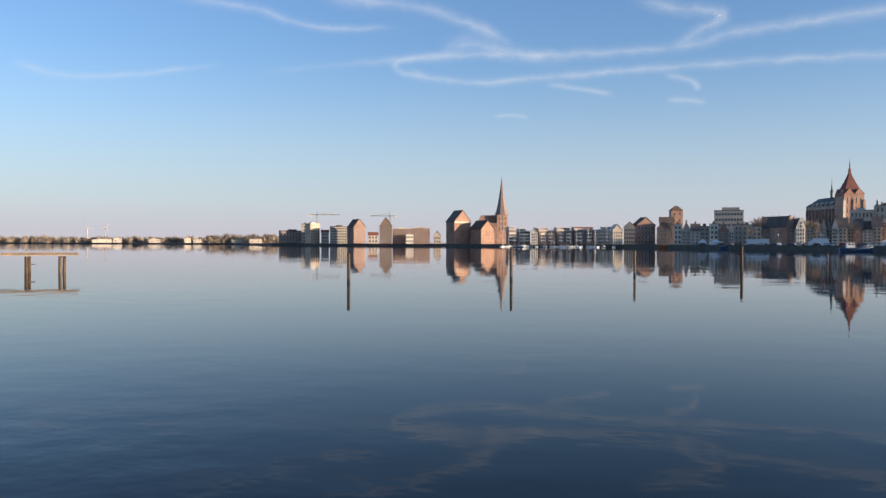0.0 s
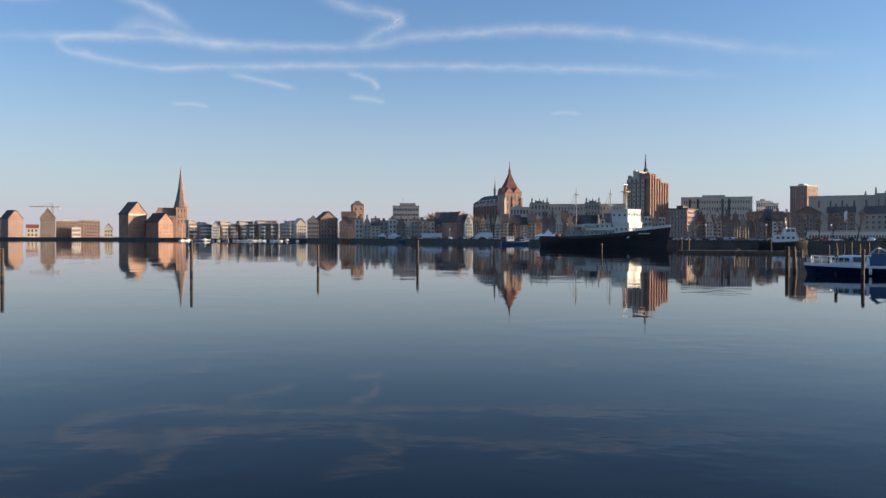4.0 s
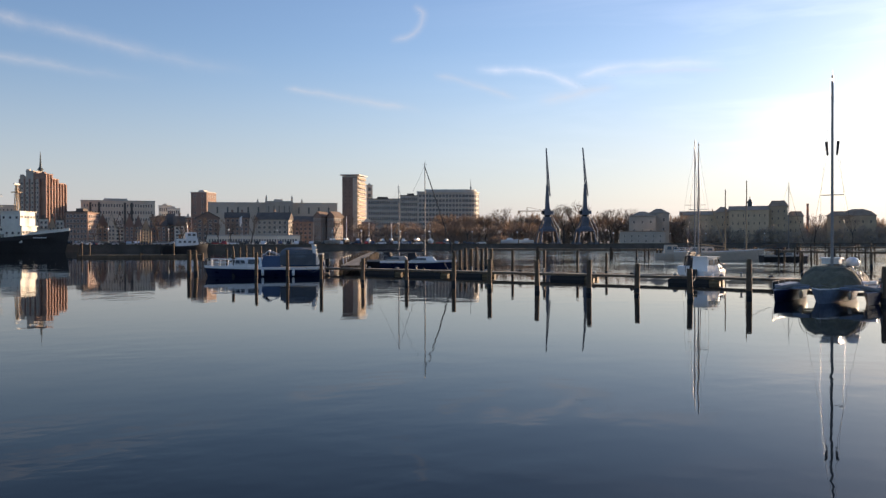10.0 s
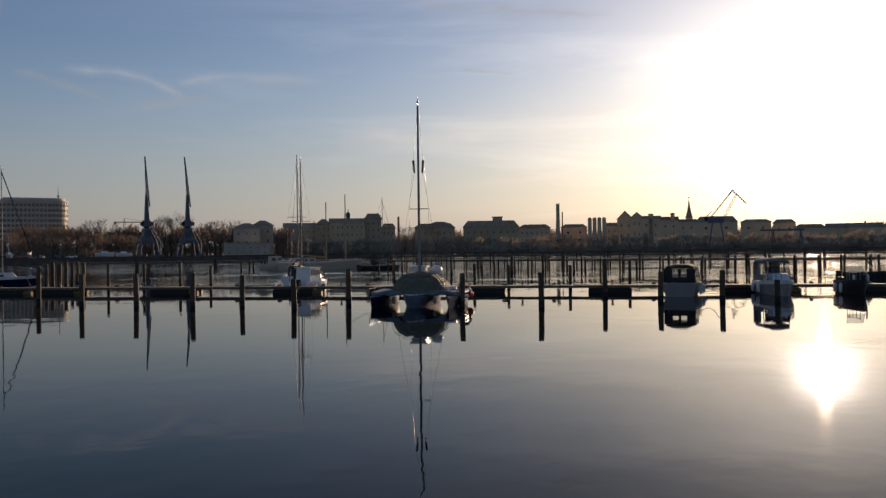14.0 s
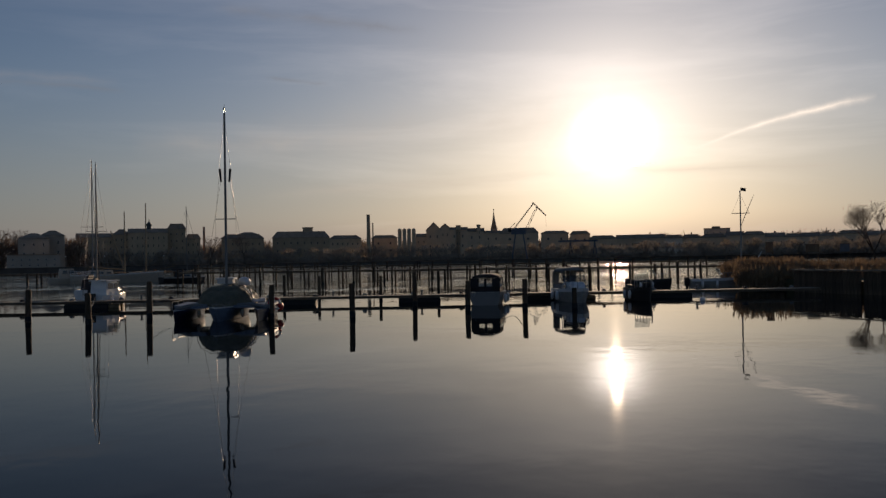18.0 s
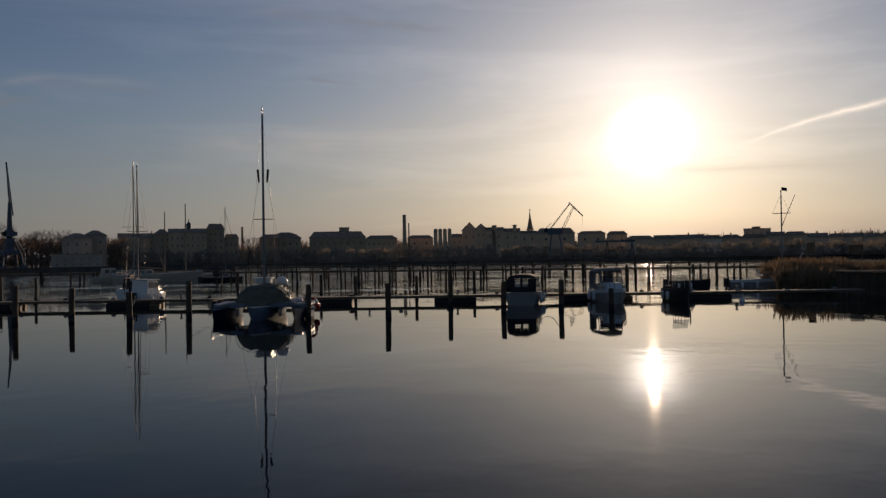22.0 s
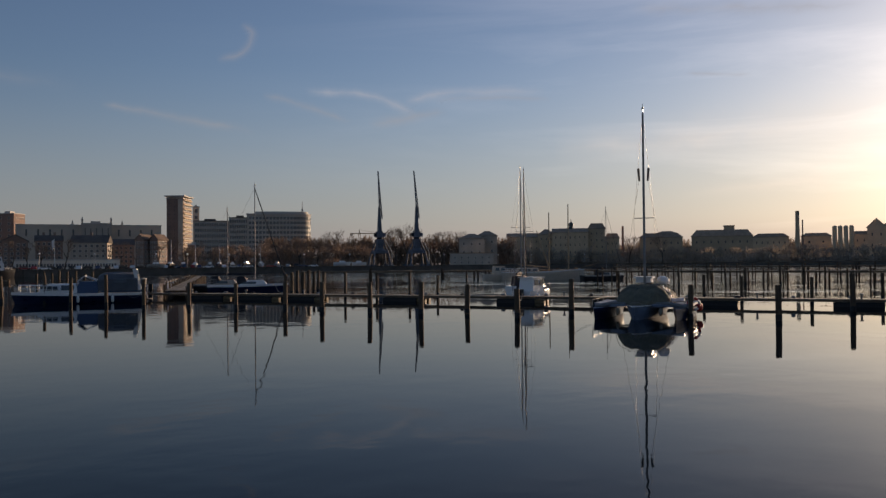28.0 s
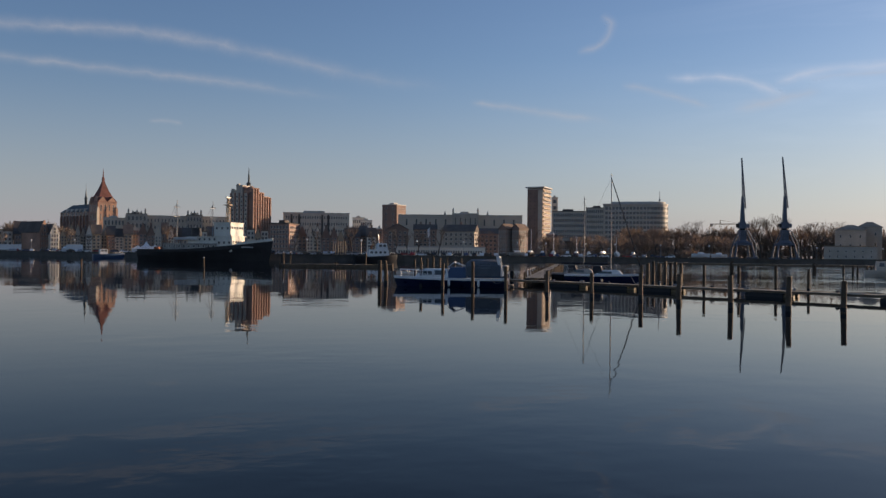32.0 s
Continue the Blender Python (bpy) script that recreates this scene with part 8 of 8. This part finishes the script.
s.loft([[(0.05 + 0.5 * k, 0.02 + 0.05 * math.sin(k * 5), hf + 0.12 - 0.1 * k), (0.05 + 0.5 * k, 0.04 + 0.05 * math.sin(k * 5), hf + 0.12 - 0.1 * k), (0.05 + 0.5 * k, 0.04 + 0.05 * math.sin(k * 5), hf + 0.45 - 0.12 * k), (0.05 + 0.5 * k, 0.02 + 0.05 * math.sin(k * 5), hf + 0.45 - 0.12 * k)] for k in (0, 0.25, 0.5, 0.75, 1)])
part("pennant", s, "canvasd", fm)
s = Shape()
s.lathe(((0.05, 0), (0.09, 0.05), (0.02, 0.14)), 8, (0, 0, hf))
part("truck", s, "gel", fm)
for a, w, h, lab in ((87.3, 0.75, 1.1, "dark notice board on posts above the reeds"), (89.8, 1.3, 0.8, "brown notice board on posts above the reeds"), (91.6, 0.9, 0.8, "blue-grey notice board on posts above the reeds")):
    b = thing("notice_board", N(a, 98, 0.85), lab, "notice board", "notice boards", -a)
    s = Shape()
    s.span((-w / 2, -0.06, 2.2), (w / 2, 0.06, 2.2 + h))
    part("board", s, "steel" if a > 91 else "wood", b)
    s = Shape()
    s.span((-w / 2 - 0.06, -0.1, 2.2 + h), (w / 2 + 0.06, 0.1, 2.26 + h))
    part("cap_rail", s, "wood", b)
    for x_ in (-w * 0.4, w * 0.4):
        s = Shape()
        s.span((x_ - 0.05, -0.05, 0), (x_ + 0.05, 0.05, 2.2))
        part("post", s, "wood", b)
s = Shape()
s.tube((-1.4, 0, 0), (0, 0, 2.4), 0.05, n=5)
single("prop", s, "gel", N(86.85, 98, 0.85), "pale slanting prop beside a notice board", "prop", turn=-86.85)
# boarded bank wall with a pale capping
wall_ = thing("bank_wall", N(89.0, 70.5, 0), "dark boarded bank wall with a pale timber capping", "bank wall", kind="structure")
line = [N(88.7, 71.2), N(90.5, 68.4), N(92.6, 66.0), N(95.0, 64.4), N(98.0, 62.8)]
board = Shape().span((-0.15, -0.05, -0.4), (0.15, 0.05, 1.62)).mesh("board", "pile")
wr_ = random.Random(12)
for a, c in zip(line, line[1:]):
    run = (c - a).length
    ang = math.atan2((c - a).y, (c - a).x)
    for i in range(int(run / 0.32)):
        q = a.lerp(c, (i + 0.5) * 0.32 / run) - line[0] + (line[0] - wall_.location)
        put("board", board, wall_, (q.x, q.y, wr_.uniform(-0.04, 0.02)), ang)
    s = Shape()
    o = a - wall_.location
    s.box(((o + (c - a) / 2).x, (o + (c - a) / 2).y, 1.70), (run + 0.05, 0.42, 0.10), ang)
    part("capping", s, "plank", wall_, "pale timber capping")
fence = thing("bank_fence", N(92, 99, 0.85), "low timber rail fence behind the reeds", "fence", "", -92)
for i in range(10):
    s = Shape()
    s.span((-9 + i * 2, -0.05, 0), (-8.88 + i * 2, 0.05, 1.3))
    part("post", s, "wood", fence)
for z_ in (0.75, 1.15):
    s = Shape()
    s.span((-9, -0.09, z_), (9.2, -0.05, z_ + 0.12))
    part("rail", s, "wood", fence)


def limb_tree(az, d, base, h, spread, seed, label, twigs=5, forks=3, name="bare_tree"):
    """A winter tree grown by forking limbs: trunk and crown."""
    r = random.Random(seed)
    b = thing(name, N(az, d, base), label, "tree", "bare trees")
    tr, cr = Shape(), Shape()

    def grow(p, v, ln, rad, lev):
        mid = p + v * ln * 0.5 + Vector((r.uniform(-1, 1), r.uniform(-1, 1), 0.3)) * ln * 0.06
        q = mid + (v + Vector((r.uniform(-1, 1), r.uniform(-1, 1), r.uniform(-0.2, 0.4))) * 0.18).normalized() * ln * 0.5
        tgt = tr if lev < 2 else cr
        n = 7 if lev == 0 else 5 if lev == 1 else 3
        tgt.tube(p, mid, rad, rad * 0.85, n, cap=False)
        tgt.tube(mid, q, rad * 0.85, rad * 0.66, n, cap=False)
        if lev >= twigs:
            return
        for k in range(forks + (1 if lev < 3 and r.random() < 0.5 else 0)):
            ang = 2 * math.pi * (k + r.random()) / forks
            side = Vector((math.cos(ang), math.sin(ang), 0))
            w = (v * 0.75 + side * spread * r.uniform(0.55, 1.1) + Vector((0, 0, 0.18))).normalized()
            grow(q if k else mid.lerp(q, 0.8), w, ln * r.uniform(0.62, 0.82), rad * r.uniform(0.5, 0.66), lev + 1)
    grow(Vector((0, 0, -0.2)), Vector((0.04, 0, 1)).normalized(), h * 0.30, h * 0.022, 0)
    part("trunk", tr, "bark", b)
    part("crown", cr, "twig", b)
    return b


limb_tree(93.25, 105, 0.85, 7.6, 0.6, 9, "bare round-crowned willow on the bank", 7, 3)
limb_tree(95.6, 100, 0.85, 7.0, 0.8, 6, "bare leaning tree on the bank", 5, 3)
for i, (a, d, h) in enumerate(((35.3, 500, 24), (36.1, 505, 23), (38.4, 500, 20), (31.2, 500, 20), (28.9, 460, 15), (30.1, 470, 16), (53.0, 560, 17), (50.9, 560, 18), (33.2, 480, 14), (39.6, 515, 20))):
    limb_tree(a, d, LAND, h * 1.1, 0.55, 20 + i, "bare tree with a rounded crown across the harbour", 5, 3)
for i, a in enumerate((-18.6, -12.6, -9.1, -7.9, -3.2, 4.9, 6.3, 8.7, 10.1, 11.6, 12.4, 13.1, 14.45, 16.9, 17.7, 18.6, 20.0, 20.7, 21.6, 22.4, 23.3, 24.4)):
    limb_tree(a, quay_at(a) + 28, LAND, 10 + (i * 37 % 5), 0.55, 50 + i, "bare street tree on the quay", 4, 3)

# ---- contrails and cirrus ----
def sky_material(name, strength, alpha, color=(0.95, 0.97, 1.0), grain=0.006):
    """Thin ice cloud: soft edges across the strip, torn by noise along it. Its sunlight is emission."""
    m = bpy.data.materials.new(name)
    m.use_nodes = True
    t = m.node_tree
    t.nodes.clear()
    uv = t.nodes.new("ShaderNodeUVMap")
    sep = t.nodes.new("ShaderNodeSeparateXYZ")
    t.links.new(uv.outputs[0], sep.inputs[0])

    def op(kind, a, b=None, c=None):
        n = t.nodes.new("ShaderNodeMath")
        n.operation = kind
        for i, v in enumerate((a, b, c)):
            if v is None:
                continue
            if isinstance(v, (int, float)):
                n.inputs[i].default_value = v
            else:
                t.links.new(v, n.inputs[i])
        return n.outputs[0]
    geo = t.nodes.new("ShaderNodeNewGeometry")
    rag = t.nodes.new("ShaderNodeTexNoise")
    rag.inputs["Scale"].default_value = grain * 1.6
    rag.inputs["Detail"].default_value = 5
    rag.inputs["Roughness"].default_value = 0.6
    t.links.new(geo.outputs["Position"], rag.inputs["Vector"])
    v = op("ADD", sep.outputs["Y"], op("MULTIPLY_ADD", rag.outputs["Fac"], 0.4, -0.2))
    across = op("MAXIMUM", op("SUBTRACT", 1.0, op("ABSOLUTE", op("MULTIPLY_ADD", v, 2.0, -1.0))), 0.0)
    edge = op("MULTIPLY", op("MULTIPLY", sep.outputs["Y"], op("SUBTRACT", 1.0, sep.outputs["Y"])), 4.0)
    across = op("MULTIPLY", op("POWER", across, 2.2), edge)
    ends = op("MINIMUM", op("MULTIPLY", sep.outputs["X"], 6.0), op("MULTIPLY", op("SUBTRACT", 1.0, sep.outputs["X"]), 6.0))
    ends = op("MINIMUM", ends, 1.0)
    n1 = t.nodes.new("ShaderNodeTexNoise")
    n1.inputs["Scale"].default_value = grain
    n1.inputs["Detail"].default_value = 6
    t.links.new(geo.outputs["Position"], n1.inputs["Vector"])
    torn = t.nodes.new("ShaderNodeMapRange")
    torn.inputs["From Min"].default_value, torn.inputs["From Max"].default_value = 0.3, 0.7
    torn.inputs["To Min"].default_value, torn.inputs["To Max"].default_value = 0.45, 1.1
    t.links.new(n1.outputs["Fac"], torn.inputs["Value"])
    fac = op("MULTIPLY", op("MULTIPLY", across, ends), op("MULTIPLY", torn.outputs[0], alpha))
    em = t.nodes.new("ShaderNodeEmission")
    em.inputs["Color"].default_value = (*color, 1)
    em.inputs["Strength"].default_value = strength
    tr = t.nodes.new("ShaderNodeBsdfTransparent")
    mx = t.nodes.new("ShaderNodeMixShader")
    t.links.new(fac, mx.inputs[0])
    t.links.new(tr.outputs[0], mx.inputs[1])
    t.links.new(em.outputs[0], mx.inputs[2])
    o = t.nodes.new("ShaderNodeOutputMaterial")
    t.links.new(mx.outputs[0], o.inputs["Surface"])
    return m


M["trail"] = sky_material("ice_cloud", 0.42, 0.36)
M["trail_high"] = sky_material("bright_ice_cloud", 0.55, 0.46, (0.84, 0.94, 1.08))
M["wisp"] = sky_material("thin_ice_cloud", 0.42, 0.32)
M["glow"] = sky_material("sunlit_ice_cloud", 1.15, 0.26, (1.0, 0.9, 0.76), 0.0025)
M["bright"] = sky_material("bright_contrail", 2.4, 0.8, (1.0, 0.92, 0.8))
RS = 4700.0


def strip(points, w0, w1, mat, label, name="contrail"):
    """A strip of high cloud through bearings and slopes of sight, with its width in degrees."""
    pts = [Vector((a, s_)) for a, s_ in points]
    dense = []
    ext = [pts[0] * 2 - pts[1]] + pts + [pts[-1] * 2 - pts[-2]]
    for i in range(1, len(ext) - 2):
        for k in range(8):
            t = k / 8
            p0, p1, p2, p3 = ext[i - 1:i + 3]
            dense.append(0.5 * ((2 * p1) + (p2 - p0) * t + (2 * p0 - 5 * p1 + 4 * p2 - p3) * t * t + (3 * p1 - p0 - 3 * p2 + p3) * t ** 3))
    dense.append(pts[-1])

    def place(v):
        a = radians(v.x)
        el = math.atan(v.y)
        return (RS * math.cos(el) * math.sin(a), RS * math.cos(el) * math.cos(a), EYE + RS * math.sin(el))
    n = len(dense)
    verts, faces, uvs = [], [], []
    for i, p in enumerate(dense):
        d = (dense[min(n - 1, i + 1)] - dense[max(0, i - 1)])
        d = Vector((d.x, math.degrees(d.y))).normalized()
        nv = Vector((-d.y, d.x))
        w = 1.75 * (w0 + (w1 - w0) * i / (n - 1))
        for k in range(3):
            o = nv * w * (k - 1) / 2
            verts.append(place(Vector((p.x + o.x, p.y + radians(o.y)))))
            uvs.append((i / (n - 1), k / 2))
    for i in range(n - 1):
        for k in range(2):
            faces.append((i * 3 + k, i * 3 + k + 1, i * 3 + k + 4, i * 3 + k + 3))
    me = bpy.data.meshes.new(name)
    me.from_pydata(verts, [], faces)
    me.materials.append(M[mat])
    layer = me.uv_layers.new(name="UVMap")
    for lp in me.loops:
        layer.data[lp.index].uv = uvs[lp.vertex_index]
    me.shade_smooth()
    return tagged(new(name, me), label, "contrail", kind="structure")


CT = "thin white contrail spread across the blue sky"
strip([(-45.5, 0.196), (-38.2, 0.211), (-31, 0.221), (-24.5, 0.220), (-17.2, 0.224), (-13.2, 0.236), (-5.5, 0.2435), (2.5, 0.2295), (8.1, 0.211), (15.5, 0.194)], 0.7, 1.3, "trail", CT)
strip([(-35.2, 0.208), (-33.6, 0.195), (-29.8, 0.189), (-26, 0.194), (-20.8, 0.199), (-13.8, 0.202), (-5, 0.1985), (1.5, 0.192), (8.6, 0.180)], 0.6, 0.9, "trail", CT)
strip([(-31.2, 0.2235), (-34.2, 0.2195), (-36.0, 0.211), (-35.3, 0.200), (-32.6, 0.192)], 0.6, 0.7, "trail", CT)
strip([(-41, 0.292), (-38.9, 0.2845), (-34.4, 0.278), (-30.2, 0.253), (-27.8, 0.230)], 1.3, 1.0, "trail", CT)
strip([(-51, 0.278), (-45.3, 0.269), (-41.2, 0.2515), (-35.5, 0.254)], 1.0, 0.6, "wisp", CT)
strip([(-20.5, 0.282), (-17.5, 0.268), (-14.5, 0.256), (-16.2, 0.238), (-17.6, 0.222)], 1.2, 1.1, "trail", CT)
strip([(-59.8, 0.190), (-55.6, 0.180), (-47.0, 0.204)], 0.8, 0.5, "wisp", CT)
strip([(-18.2, 0.194), (-16.4, 0.184), (-15.9, 0.172)], 0.6, 0.6, "trail", CT)
strip([(-18.0, 0.164), (-16.5, 0.1625), (-15.4, 0.158)], 0.6, 0.5, "trail", CT)
strip([(-26, 0.187), (-23.5, 0.180), (-21.2, 0.171)], 0.6, 0.5, "trail", CT)
strip([(-29.4, 0.149), (-28, 0.150), (-26.9, 0.147)], 0.4, 0.35, "wisp", CT)
strip([(-33, 0.222), (-31, 0.236), (-28.6, 0.226), (-24, 0.213)], 1.6, 1.2, "wisp", CT)
strip([(-4.5, 0.145), (-3.4, 0.146), (-2.3, 0.144)], 0.35, 0.35, "wisp", CT)
strip([(23.6, 0.236), (25.2, 0.245), (25.9, 0.268), (25.2, 0.28)], 0.7, 0.7, "trail", CT)
strip([(16.5, 0.179), (19.5, 0.172), (26.2, 0.154)], 0.6, 0.8, "wisp", CT)
strip([(29.3, 0.203), (33.6, 0.199), (36.8, 0.176)], 0.7, 0.8, "trail_high", CT)
strip([(36.0, 0.191), (39.2, 0.203), (45.6, 0.201)], 0.8, 0.8, "trail_high", CT)
strip([(26.5, 0.198), (29, 0.187), (32.5, 0.167)], 0.7, 0.6, "wisp", CT)
strip([(33.5, 0.165), (36.4, 0.172), (39, 0.181)], 1.0, 0.8, "wisp", CT)
strip([(54.5, 0.214), (58.8, 0.207)], 0.4, 0.4, "wisp", CT)
CW = "soft sunlit veil of cirrus near the sun"
strip([(46, 0.133), (52.7, 0.135), (62.8, 0.148), (74.3, 0.162), (82, 0.185)], 3.0, 5.0, "glow", CW, "cirrus")
strip([(54, 0.075), (64, 0.087), (74.5, 0.096), (83, 0.1)], 1.0, 1.6, "glow", CW, "cirrus")
strip([(79, 0.097), (86, 0.097), (92, 0.092)], 0.6, 0.6, "glow", CW, "cirrus")
strip([(82.6, 0.118), (86.4, 0.1404), (90.0, 0.154), (93.6, 0.164)], 0.25, 0.65, "bright", "bright short contrail lit by the low sun")
strip([(51.2, 0.293), (57.7, 0.283), (65.5, 0.270)], 1.2, 1.0, "wisp", CT)
strip([(38, 0.193), (41.5, 0.196), (46, 0.192)], 0.6, 0.5, "wisp", CT)
